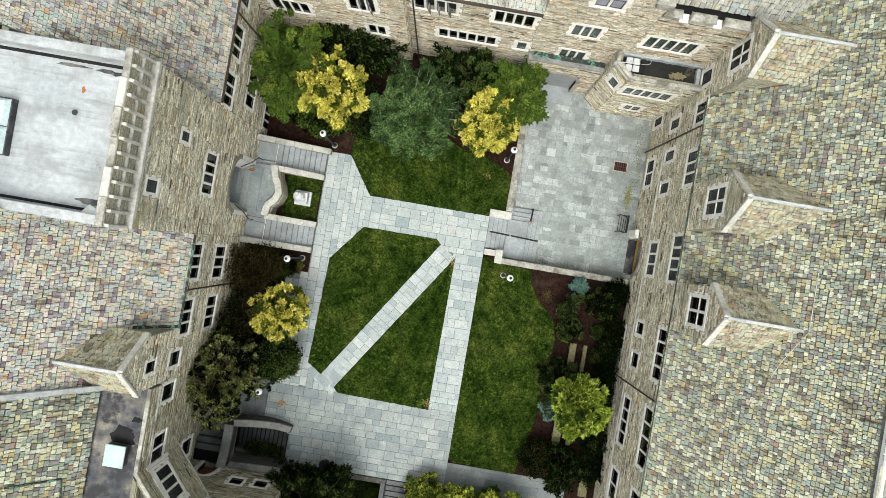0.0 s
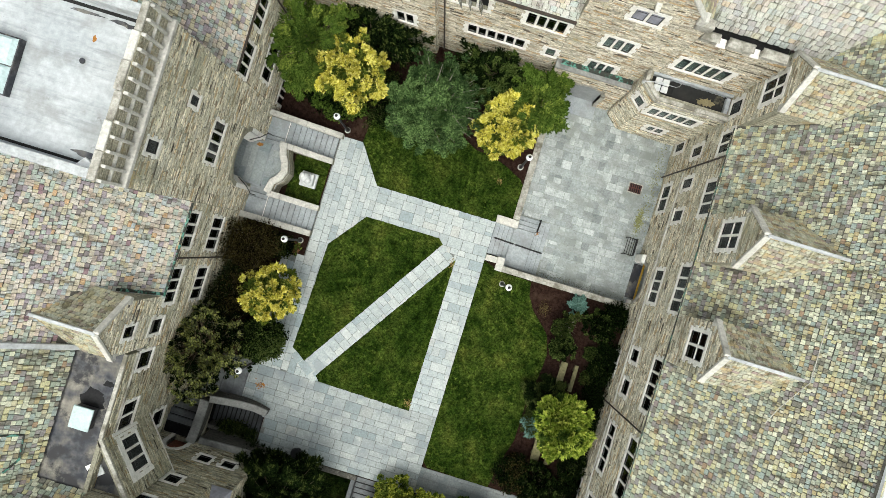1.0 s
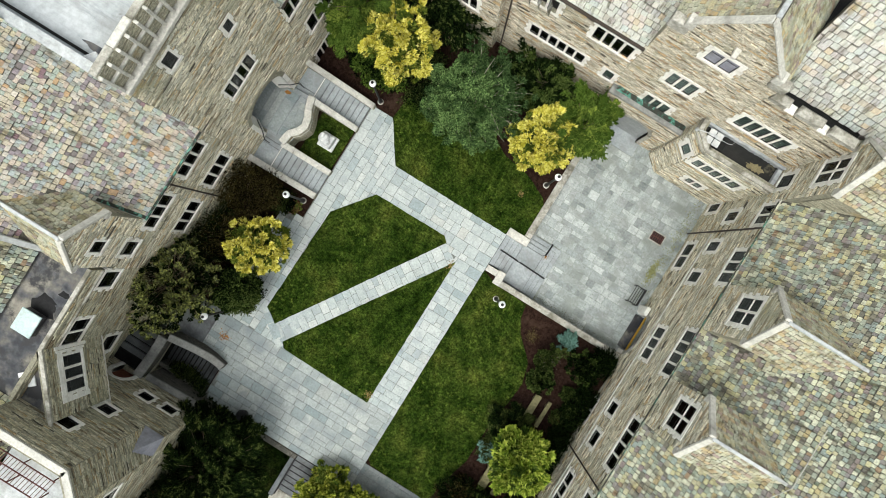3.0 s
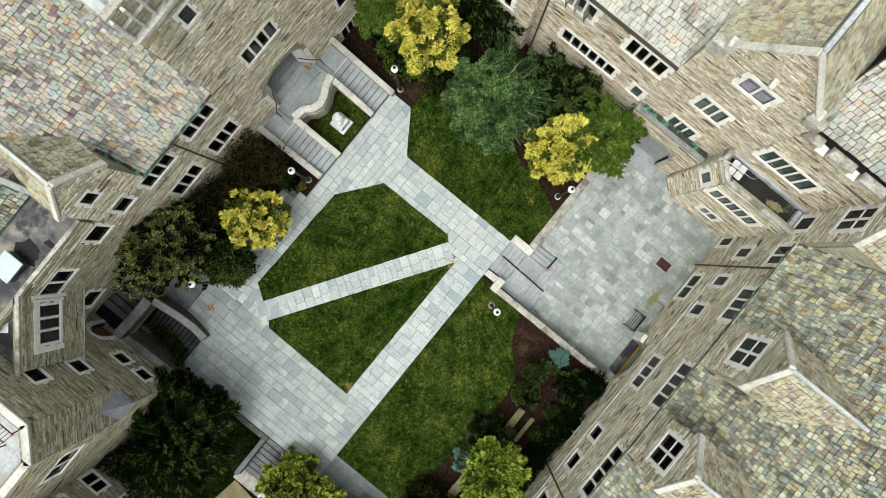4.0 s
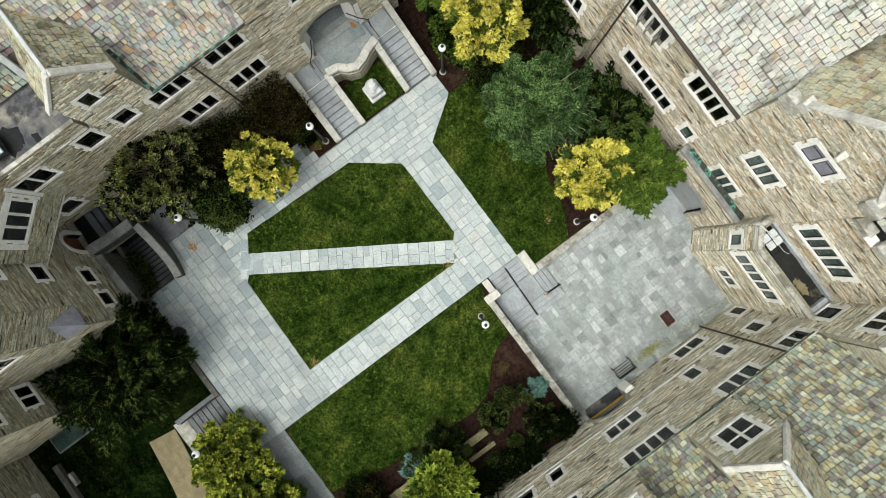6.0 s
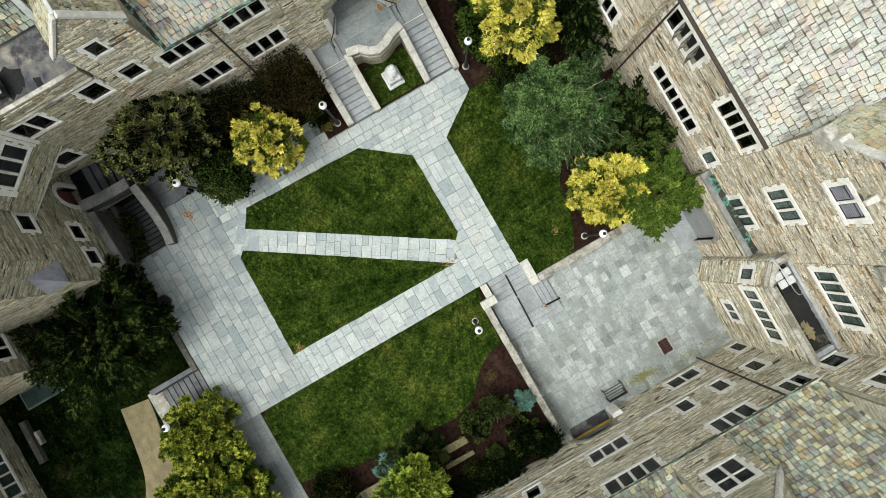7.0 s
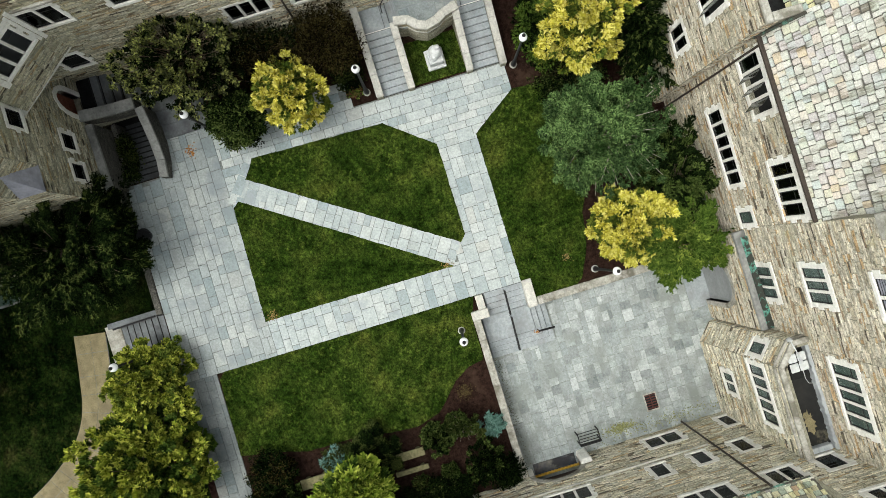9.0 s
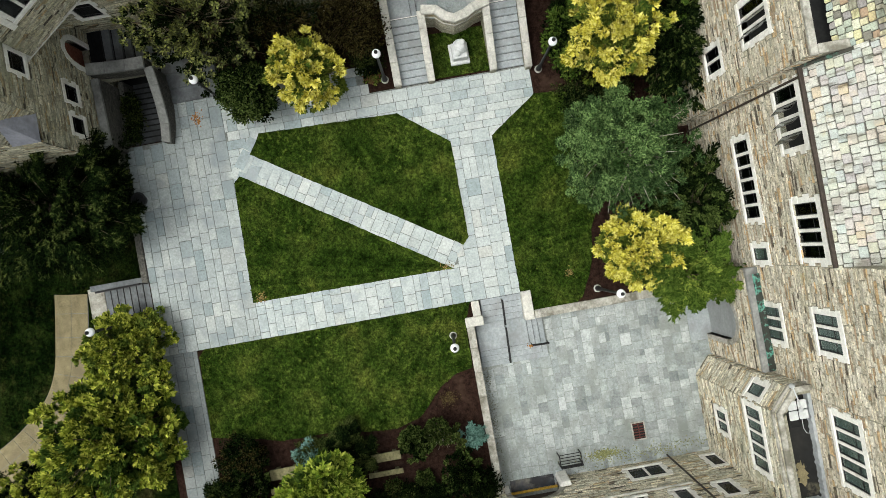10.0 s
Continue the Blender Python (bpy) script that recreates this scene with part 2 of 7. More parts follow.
GREENS = [(0.33, (0.0095, 0.0194, 0.0030)), (0.45, (0.0158, 0.0301, 0.0050)), (0.55, (0.0273, 0.0436, 0.0080)), (0.68, (0.0525, 0.0650, 0.0130))]
M["grass"] = turf("lawn", GREENS, (0.080, 0.110, 0.020), 8.0)
M["blade"] = turf("grass_blades", GREENS, (0.080, 0.110, 0.020), 8.0)
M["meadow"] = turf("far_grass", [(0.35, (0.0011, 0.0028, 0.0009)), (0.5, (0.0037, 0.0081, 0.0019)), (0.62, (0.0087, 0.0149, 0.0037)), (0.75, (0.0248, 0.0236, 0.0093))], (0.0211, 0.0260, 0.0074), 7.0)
M["gravel"] = varied("tan_concrete", [(0.3, (0.19, 0.16, 0.088)), (0.7, (0.28, 0.235, 0.13))], 2.5, 0.95, 38.0, (0.15, 0.125, 0.075), 0.7, (0.5, 0.72), 0.7, 0.6)
M["deck"] = varied("stained_roof_deck", [(0.3, (0.33, 0.355, 0.365)), (0.7, (0.45, 0.47, 0.478))], 0.6, 0.6, 4.0, (0.22, 0.225, 0.215), 0.55, (0.50, 0.72), 0.25, 0.1, False, ((0.30, 3.0, 1.0), (0.66, 0.67, 0.67), (1.12, 1.12, 1.12), 1.0), ((0.13, 0.13, 0.125), 1.3, 0.64, 0.74))
M["membrane"] = varied("white_roof_membrane", [(0.3, (0.37, 0.39, 0.395)), (0.7, (0.49, 0.505, 0.505))], 0.5, 0.6, 6.0, (0.25, 0.25, 0.23), 0.9, (0.50, 0.72), 0.3, 0.1, False, ((0.8, 2.5, 1.0), (0.66, 0.66, 0.65), (1.1, 1.1, 1.1), 1.0))
M["lead"] = varied("grey_roofing", [(0.34, (0.035, 0.039, 0.05)), (0.46, (0.085, 0.086, 0.092)), (0.56, (0.15, 0.142, 0.125)), (0.68, (0.27, 0.25, 0.21))], 0.9, 0.6, 5.0, (0.03, 0.03, 0.033), 0.8, (0.52, 0.60), 0.4, 0.2)
M["darklead"] = varied("dark_roofing", [(0.3, (0.008, 0.008, 0.008)), (0.7, (0.021, 0.020, 0.018))], 0.8, 0.7, 5.0, (0.100, 0.090, 0.060), 0.9, (0.58, 0.66), 0.4, 0.2)
M["copper"] = varied("green_copper", [(0.3, (0.05, 0.12, 0.09)), (0.7, (0.12, 0.26, 0.20))], 3.0, 0.8, 9.0, (0.05, 0.048, 0.038), 2.4, (0.38, 0.50), 0.4, 0.2)
M["verdigris"] = varied("bright_verdigris", [(0.3, (0.045, 0.17, 0.125)), (0.55, (0.12, 0.32, 0.25)), (0.75, (0.35, 0.52, 0.44))], 4.0, 0.7, 9.0, (0.03, 0.032, 0.025), 3.4, (0.42, 0.50), 0.4, 0.2)
M["white"] = varied("white_metal", [(0.3, (0.72, 0.74, 0.74)), (0.7, (0.84, 0.85, 0.85))], 2.0, 0.45, 8.0, (0.55, 0.55, 0.53), 1.5, (0.6, 0.8), 0.15, 0.1)
M["aqua"] = varied("pale_aqua_paint", [(0.3, (0.42, 0.53, 0.53)), (0.7, (0.52, 0.63, 0.62))], 2.0, 0.5, 8.0, (0.36, 0.40, 0.38), 2.5, (0.55, 0.75), 0.2, 0.1)
M["wet"] = varied("wet_black_roofing", [(0.3, (0.006, 0.006, 0.007)), (0.7, (0.016, 0.016, 0.017))], 3.0, 0.4)
M["wet"].node_tree.nodes["Principled BSDF"].inputs["Specular IOR Level"].default_value = 0.12
M["dullmoss"] = varied("dull_moss", [(0.2, (0.10, 0.105, 0.07)), (0.8, (0.17, 0.165, 0.10))], "island", 1.0)
M["moss"] = varied("moss", [(0.2, (0.18, 0.19, 0.085)), (0.8, (0.29, 0.29, 0.12))], "island", 1.0)
M["drymoss"] = varied("dry_moss", [(0.2, (0.05, 0.036, 0.012)), (0.8, (0.10, 0.078, 0.02))], "island", 1.0)
M["rustspot"] = varied("rusty_leaves", [(0.2, (0.20, 0.08, 0.02)), (0.8, (0.42, 0.19, 0.04))], "island", 1.0)
M["tan"] = varied("dry_earth", [(0.2, (0.13, 0.09, 0.035)), (0.8, (0.26, 0.18, 0.07))], "island", 1.0)
M["wellglass"] = varied("dark_green_glass", [(0.3, (0.02, 0.04, 0.034)), (0.7, (0.045, 0.075, 0.062))], 1.5, 0.5)
M["wellglass"].node_tree.nodes["Principled BSDF"].inputs["Specular IOR Level"].default_value = 0.1
M["iron"] = varied("black_iron", [(0.3, (0.012, 0.012, 0.013)), (0.7, (0.025, 0.025, 0.026))], 6.0, 0.5, 20.0, None, 1, (0.5, 0.7), 0.3, 0.1)
M["rust"] = varied("rust_red_iron", [(0.3, (0.065, 0.022, 0.018)), (0.7, (0.115, 0.038, 0.03))], 6.0, 0.8)
M["brown"] = varied("brown_pipe", [(0.3, (0.035, 0.026, 0.02)), (0.7, (0.06, 0.045, 0.035))], 6.0, 0.6)
M["mat"] = varied("red_brown_mat", [(0.3, (0.16, 0.05, 0.03)), (0.7, (0.22, 0.08, 0.05))], 6.0, 0.95)
M["door"] = varied("dark_wood", [(0.3, (0.03, 0.02, 0.014)), (0.7, (0.06, 0.04, 0.028))], 8.0, 0.6)
M["greydoor"] = varied("grey_painted_wood", [(0.3, (0.25, 0.262, 0.262)), (0.7, (0.32, 0.332, 0.33))], 2.0, 0.6, 9.0, (0.2, 0.21, 0.21), 0.9, (0.55, 0.75), 0.2, 0.1)
M["yellow"] = varied("yellow_paint", [(0.3, (0.60, 0.36, 0.04)), (0.7, (0.70, 0.45, 0.08))], 6.0, 0.7)
M["wood"] = varied("weathered_wood", [(0.3, (0.13, 0.12, 0.058)), (0.7, (0.24, 0.22, 0.115))], 4.0, 0.9)
M["shade"] = varied("green_grey_sheet", [(0.3, (0.06, 0.085, 0.076)), (0.7, (0.10, 0.135, 0.12))], 1.2, 0.8)
# near-black: darkness of unlit rooms, pits and recesses is in the colour
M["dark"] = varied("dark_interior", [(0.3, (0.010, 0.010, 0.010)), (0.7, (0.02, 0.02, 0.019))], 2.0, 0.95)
M["bark"] = varied("bark", [(0.3, (0.07, 0.05, 0.035)), (0.7, (0.14, 0.10, 0.075))], 7.0, 1.0, 18.0)
M["palebark"] = varied("pale_bark", [(0.3, (0.20, 0.17, 0.14)), (0.7, (0.34, 0.31, 0.27))], 7.0, 1.0, 18.0)
M["marble"] = varied("white_marble", [(0.3, (0.46, 0.475, 0.47)), (0.7, (0.62, 0.63, 0.62))], 3.0, 0.7, 9.0, (0.42, 0.43, 0.42), 2.5, (0.55, 0.75), 0.2, 0.2)
for nm, tint in (("glass", (0.06, 0.08, 0.075, 1)), ("clearglass", (0.80, 0.86, 0.84, 1))):
    m_, n_, l_, b_ = material("window_" + nm, 0.05)
    b_.inputs["Base Color"].default_value = tint
    b_.inputs["Transmission Weight"].default_value = 1.0
    b_.inputs["IOR"].default_value = 1.25
    M[nm] = m_
m_, n_, l_, b_ = material("opal_globe", 0.25)
b_.inputs["Base Color"].default_value = (0.86, 0.87, 0.88, 1)
b_.inputs["Specular IOR Level"].default_value = 0.5
M["opal"] = m_


def leaf(name, dark, mid, light, rough=0.8, shine=0.0, stain=(0.52, 0.75)):
    m = varied(name, [(0.0, dark), (0.45, mid), (1.0, light)], "island", rough, 1.3, dark, 0.8, stain, 0.35, 0.0)
    m.node_tree.nodes["Principled BSDF"].inputs["Specular IOR Level"].default_value = shine
    return m


# leaf colours; sunlit and shaded copies carry part of the crowns' light
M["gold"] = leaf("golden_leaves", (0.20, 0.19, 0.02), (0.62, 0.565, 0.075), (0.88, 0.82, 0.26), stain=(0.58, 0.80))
M["oldgold"] = leaf("shaded_green_inner_leaves", (0.030, 0.055, 0.010), (0.085, 0.125, 0.018), (0.22, 0.25, 0.04))
M["limeleaf"] = leaf("bright_green_leaves", (0.045, 0.085, 0.010), (0.20, 0.285, 0.030), (0.50, 0.56, 0.10), stain=(0.62, 0.82))
M["limegold"] = leaf("yellow_green_leaves", (0.035, 0.055, 0.008), (0.215, 0.265, 0.028), (0.56, 0.57, 0.10), stain=(0.60, 0.80))
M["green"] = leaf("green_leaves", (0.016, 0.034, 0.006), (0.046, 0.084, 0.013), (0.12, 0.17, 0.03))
M["greenlit"] = leaf("sunlit_green_leaves", (0.025, 0.045, 0.008), (0.09, 0.135, 0.020), (0.25, 0.30, 0.055))
# near-black for yew; also paints shade between sprays and inside other crowns
M["yew"] = leaf("dark_yew_and_shade", (0.001, 0.0025, 0.001), (0.004, 0.008, 0.0025), (0.016, 0.026, 0.007))
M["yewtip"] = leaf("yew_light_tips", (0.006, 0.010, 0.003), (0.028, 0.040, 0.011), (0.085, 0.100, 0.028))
# the ramp's pale end paints highlights on the glossy leaves
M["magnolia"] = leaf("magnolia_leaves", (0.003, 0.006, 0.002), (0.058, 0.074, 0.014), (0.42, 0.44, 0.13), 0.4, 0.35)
M["pine"] = leaf("blue_pine", (0.014, 0.031, 0.008), (0.067, 0.125, 0.038), (0.216, 0.318, 0.112))
M["darkpine"] = leaf("shaded_pine", (0.007, 0.016, 0.005), (0.030, 0.062, 0.020), (0.10, 0.155, 0.055))
M["bluespruce"] = leaf("blue_spruce", (0.04, 0.09, 0.075), (0.10, 0.20, 0.165), (0.24, 0.38, 0.32))
M["maroon"] = leaf("dark_brown_shrub", (0.001, 0.001, 0.0008), (0.010, 0.0085, 0.003), (0.075, 0.062, 0.022))
M["rhodo"] = leaf("leathery_green_leaves", (0.006, 0.012, 0.003), (0.027, 0.044, 0.010), (0.105, 0.135, 0.037))


# ---- building blocks ----
class Mesh:
    """Collects boxes, prisms and faces for one mesh."""

    def __init__(self):
        self.v, self.f = [], []

    def face(self, *pts):
        n = len(self.v)
        self.v += [tuple(p) for p in pts]
        self.f.append(tuple(range(n, n + len(pts))))

    def hexa(self, a, b):
        """A solid between two loops of the same number of points."""
        n, k = len(self.v), len(a)
        self.v += [tuple(p) for p in a] + [tuple(p) for p in b]
        self.f.append(tuple(range(n + k - 1, n - 1, -1)))
        self.f.append(tuple(range(n + k, n + 2 * k)))
        for i in range(k):
            j = (i + 1) % k
            self.f.append((n + i, n + j, n + k + j, n + k + i))
        return self

    def box(self, x0, y0, z0, x1, y1, z1):
        a = [(x0, y0), (x1, y0), (x1, y1), (x0, y1)]
        return self.hexa([(*p, z0) for p in a], [(*p, z1) for p in a])

    def prism(self, poly, z0, z1):
        if sum(poly[i - 1][0] * poly[i][1] - poly[i][0] * poly[i - 1][1] for i in range(len(poly))) < 0:
            poly = poly[::-1]
        return self.hexa([(*p, z0) for p in poly], [(*p, z1) for p in poly])

    def tube(self, p, q, r0, r1=None, k=8):
        p, q = Vector(p), Vector(q)
        r1 = r0 if r1 is None else r1
        d = (q - p).normalized()
        s = d.orthogonal().normalized()
        t = d.cross(s)
        ring = [(s * math.cos(6.28319 * i / k) + t * math.sin(6.28319 * i / k)) for i in range(k)]
        return self.hexa([p + r0 * c for c in ring], [q + r1 * c for c in ring])

    def lathe(self, x, y, profile, k=16):
        for (ra, za), (rb, zb) in zip(profile, profile[1:]):
            for i in range(k):
                c, s = math.cos(6.28319 * i / k), math.sin(6.28319 * i / k)
                c2, s2 = math.cos(6.28319 * (i + 1) / k), math.sin(6.28319 * (i + 1) / k)
                self.face((x + ra * c, y + ra * s, za), (x + ra * c2, y + ra * s2, za), (x + rb * c2, y + rb * s2, zb), (x + rb * c, y + rb * s, zb))
        return self

    def data(self, name):
        me = bpy.data.meshes.new(name)
        me.from_pydata(self.v, [], self.f)
        me.update()
        return me


def finish(me, mat, bevel=0.0, smooth=False):
    if bevel:
        bm = bmesh.new()
        bm.from_mesh(me)
        bmesh.ops.remove_doubles(bm, verts=bm.verts, dist=0.0005)
        bmesh.ops.bevel(bm, geom=[e for e in bm.edges if e.is_manifold and e.calc_face_angle(0) > 0.5], offset=bevel, segments=1, affect="EDGES", clamp_overlap=True)
        bm.to_mesh(me)
        bm.free()
    me.materials.append(mat)
    if smooth:
        for p in me.polygons:
            p.use_smooth = True
    return me


def thing(name, label, category, group="", kind="", at=None):
    ob = new(name)
    ob.empty_display_size = 0.1
    if at is not None:
        ob.location = at
    return tagged(ob, label, category, group, kind)


def part(name, mesh, mat, parent=None, label="", bevel=0.0, smooth=False):
    """One mesh object under a thing or a part, given in the world's place."""
    ob = new(name, finish(mesh.data(name), mat, bevel, smooth))
    if parent is not None:
        ob.parent = parent
        ob.matrix_parent_inverse = Matrix.Translation(-parent.matrix_basis.translation) if parent.parent is None else Matrix()
    if label:
        ob["label"] = label
    return ob


def solid(name, mesh, mat, label, category, group="", kind="", bevel=0.0, smooth=False):
    return tagged(part(name, mesh, mat, None, "", bevel, smooth), label, category, group, kind)


def unit_slab(name, mat, chamfer=0.06, seed=0, low=-1.0, corner=0.0, rag=1.0):
    """A slab of 1 x 1, top at 0, with a worn upper edge."""
    r = random.Random(seed)
    c = chamfer
    m = Mesh()
    if corner:
        base = []
        for sx, sy in ((-1, -1), (1, -1), (1, 1), (-1, 1)):
            a, b = corner * r.uniform(0.25, 1.3), corner * r.uniform(0.25, 1.3)
            e = [(sx * (0.5 - a), sy * (0.5 + rag * r.uniform(-0.05, 0.02))), (sx * (0.5 + rag * r.uniform(-0.05, 0.02)), sy * (0.5 - b))]
            base += e if sx * sy < 0 else e[::-1]
        m.hexa([(x, y, low) for x, y in base], [(x * (1 - c), y * (1 - c), r.uniform(-0.12, 0.0)) for x, y in base])
        m.f.pop(0)
        me = m.data(name)
        me.materials.append(mat)
        return me
    j = lambda: r.uniform(-0.035, 0.035)
    base = [(-0.5 + j(), -0.5 + j()), (0.5 + j(), -0.5 + j()), (0.5 + j(), 0.5 + j()), (-0.5 + j(), 0.5 + j())]
    top = [(x * (1 - c), y * (1 - c), r.uniform(-0.12, 0.0)) for x, y in base]
    n = 0
    m.v = [(*p, low) for p in base] + [(*p, -0.25) for p in base] + top
    for i in range(4):
        k = (i + 1) % 4
        m.f += [(i, k, 4 + k, 4 + i), (4 + i, 4 + k, 8 + k, 8 + i)]
    m.f.append((8, 9, 10, 11))
    me = m.data(name)
    me.materials.append(mat)
    return me


def lay(parent, name, pieces, kinds, cap=300, stretch=None):
    """Pieces are (matrix, sx, sy, sz): up to cap of them become parts on shared meshes, the rest one joined mesh."""
    corner = {"slate": 0.12, "stone": 0.11, "flagstone": 0.028}.get(name, 0.0)
    bev, rag = (0.012, 0.3) if name == "flagstone" else (0.05, 1.0)
    datas = [unit_slab(name, M[kinds, "object"], bev * (1 + 0.4 * (i % 3)), i, -1.0, corner, rag) for i in range(6)]
    joined = [unit_slab(name, M[kinds, "object"], bev * (1 + 0.4 * (i % 3)), i + 20, -1.0, corner, rag) for i in range(12)]
    inside = [p for p in pieces if stretch is None or stretch(p[0].translation)]
    chosen = set(id(p) for p in inside[:cap])
    rest = Mesh()
    r = random.Random(5)
    inv = Matrix.Translation(-parent.matrix_basis.translation)
    for p in pieces:
        m, sx, sy, sz = p
        mm = m @ Matrix.Diagonal((sx, sy, sz, 1))
        if id(p) in chosen:
            ob = new(name, datas[r.randrange(6)])
            ob.parent = parent
            ob.matrix_parent_inverse = inv
            ob.matrix_basis = mm
        else:
            src = joined[r.randrange(12)]
            n = len(rest.v)
            rest.v += [tuple(mm @ v.co) for v in src.vertices]
            rest.f += [tuple(n + i for i in q.vertices) for q in src.polygons]
    if rest.f:
        ob = part(name + "_rest", rest, M[kinds, "island"], parent)
        ob["kind"] = "stuff"
    for d in joined:
        bpy.data.meshes.remove(d)


class Facade:
    """A wall's own plane: u along it, z up, d out of it towards the courtyard."""

    def __init__(self, origin, u, n):
        self.o, self.u, self.n = Vector((*origin, 0)), Vector((*u, 0)).normalized(), Vector((*n, 0)).normalized()
        self.holes, self.surrounds = [], []
        self.quoin = 0.26 if self.n.y < -0.5 else 0.235 if self.n.x < -0.5 else 0.19

    def p(self, u, z, d=0.0):
        return self.o + self.u * u + self.n * d + Vector((0, 0, z))

    def block(self, mesh, u0, u1, z0, z1, d0, d1):
        a = [self.p(u0, z0, d0), self.p(u1, z0, d0), self.p(u1, z0, d1), self.p(u0, z0, d1)]
        b = [q + Vector((0, 0, z1 - z0)) for q in a]
        if self.u.cross(self.n).z < 0:
            a, b = a[::-1], b[::-1]
        return mesh.hexa(a, b)


FE = Facade((12.25, 0), (0, 1), (-1, 0))
FW = Facade((-14.2, 0), (0, 1), (1, 0))
FN = Facade((0, 13.45), (1, 0), (0, -1))
FNB = Facade((0, 12.95), (1, 0), (0, -1))
FS = Facade((0, -16.2), (1, 0), (0, 1))
FSE = Facade((-8.4, 0), (0, 1), (1, 0))
FS2 = Facade((0, -21.6), (1, 0), (0, 1))
FSE2 = Facade((-6.2, 0), (0, 1), (1, 0))
FSC = Facade((-9.6, -16.2), (1, -1), (1, 1))
FO = Facade((0, 11.92), (1, 0), (0, -1))
FOC = Facade((7.2, 12.75), (0.92, -0.83), (-0.83, -0.92))
FOR = Facade((7.2, 0), (0, 1), (-1, 0))
FB = Facade((-14.2, -13.4), (2.35, -2.8), (2.8, 2.35))
WINDOWS = [0]


def window(f, u0, u1, z0, z1, lights=1, rows=1, ajar=(), label="", shade=False):
    """A mullioned stone window: surround with toothed jambs, mullions, casements with bars, panes."""
    WINDOWS[0] += 1
    w = thing("window_%d" % WINDOWS[0], label or "pale limestone mullioned window with %s dark leaded casement%s" % (("one", "two", "three", "four", "five", "six")[lights - 1], "s" if lights > 1 else ""), "window", "", "structure", f.p((u0 + u1) / 2, z0, 0))
    f.holes.append((u0, u1, z0, z1))
    r = random.Random(WINDOWS[0])
    s = Mesh()
    h = f.quoin
    f.block(s, u0 - h, u1 + h, z1, z1 + h - 0.01, -0.25, 0.045)
    f.block(s, u0 - h + 0.01, u1 + h - 0.01, z0 - 0.17, z0, -0.25, 0.07)
    f.surrounds += [(u0 - h - 0.01, u1 + h + 0.01, z1, z1 + h), (u0 - h, u1 + h, z0 - 0.18, z0), (u0, u1, z0, z1)]
    n = max(2, round((z1 - z0) / 0.34))
    for side in (0, 1):
        for i in range(n):
            a, b = z0 + (z1 - z0) * i / n, z0 + (z1 - z0) * (i + 1) / n
            t = (f.quoin - 0.05 if (i + side) % 2 else f.quoin + 0.05) + r.uniform(-0.035, 0.04)
            e = (u0 - t, u0) if side == 0 else (u1, u1 + t)
            f.block(s, *e, a + 0.003, b - 0.003, -0.25, 0.04 + r.uniform(-0.008, 0.008))
            f.surrounds.append((e[0] - 0.01, e[1] + 0.01, a, b))
    part("surround", s, M["lime"], w, "", 0.012)
    # sheet added behind the glass: near-black for the unlit room, or green-grey
    bk = Mesh()
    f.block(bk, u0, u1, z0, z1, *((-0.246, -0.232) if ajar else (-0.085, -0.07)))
    part("blind", bk, M["shade" if shade else "dark"], w, "green-grey sheet behind the glass" if shade else "near-black sheet standing for the unlit room")
    step = (u1 - u0) / lights
    for i in range(1, lights):
        m = Mesh()
        f.block(m, u0 + i * step - 0.065, u0 + i * step + 0.065, z0, z1, -0.25, 0.02)
        part("mullion", m, M["lime"], w, "", 0.02)
    if rows == 2:
        m = Mesh()
        zt = z0 + (z1 - z0) * 0.56
        f.block(m, u0, u1, zt - 0.06, zt + 0.06, -0.25, 0.015)
        part("transom", m, M["lime"], w, "", 0.02)
    spans = [(z0, z1)] if rows == 1 else [(z0, zt - 0.06), (zt + 0.06, z1)]
    for i in range(lights):
        a = u0 + i * step + (0.065 if i else 0)
        b = u0 + (i + 1) * step - (0.065 if i < lights - 1 else 0)
        for za, zb in spans:
            swing = 0.0
            if (i in ajar):
                swing = r.uniform(0.75, 1.0)
            c, sn = math.cos(swing), math.sin(swing)

            def q(x, z, d, a=a, c=c, sn=sn):
                return f.p(a + (x - a) * c, z, -0.035 + (x - a) * sn + d * c)

            def bar(mesh, x0, x1, y0, y1, d0, d1):
                lo = [q(x0, y0, d0), q(x1, y0, d0), q(x1, y0, d1), q(x0, y0, d1)]
                hi = [v + Vector((0, 0, y1 - y0)) for v in lo]
                mesh.hexa(lo, hi) if f.u.cross(f.n).z > 0 else mesh.hexa(lo[::-1], hi[::-1])
            m = Mesh()
            t = 0.036
            bar(m, a, a + t, za, zb, -0.02, 0.02)
            bar(m, b - t, b, za, zb, -0.02, 0.02)
            bar(m, a + t, b - t, za, za + t, -0.02, 0.02)
            bar(m, a + t, b - t, zb - t, zb, -0.02, 0.02)
            y = za + (zb - za) * 0.72
            bar(m, a + t, b - t, y - 0.014, y + 0.014, -0.012, 0.012)
            cs = part("casement", m, M["iron"], w)
            if "louvred" in label:
                for j in range(9):
                    y = za + t + (zb - za - 2 * t) * (j + 0.2) / 9
                    lv = Mesh()
                    bar(lv, a + t, b - t, y, y + 0.025, -0.03, 0.015)
                    part("louvre", lv, M["bluegrey"], cs)
                bk = Mesh()
                bar(bk, a, b, za, zb, -0.09, -0.07)
                part("backing", bk, M["dark"], cs)
                continue
            g = Mesh()
            bar(g, a + t * 0.6, b - t * 0.6, za + t * 0.6, zb - t * 0.6, -0.004, 0.004)
            part("pane", g, M["clearglass" if shade else "glass"], cs).visible_shadow = False
    return w


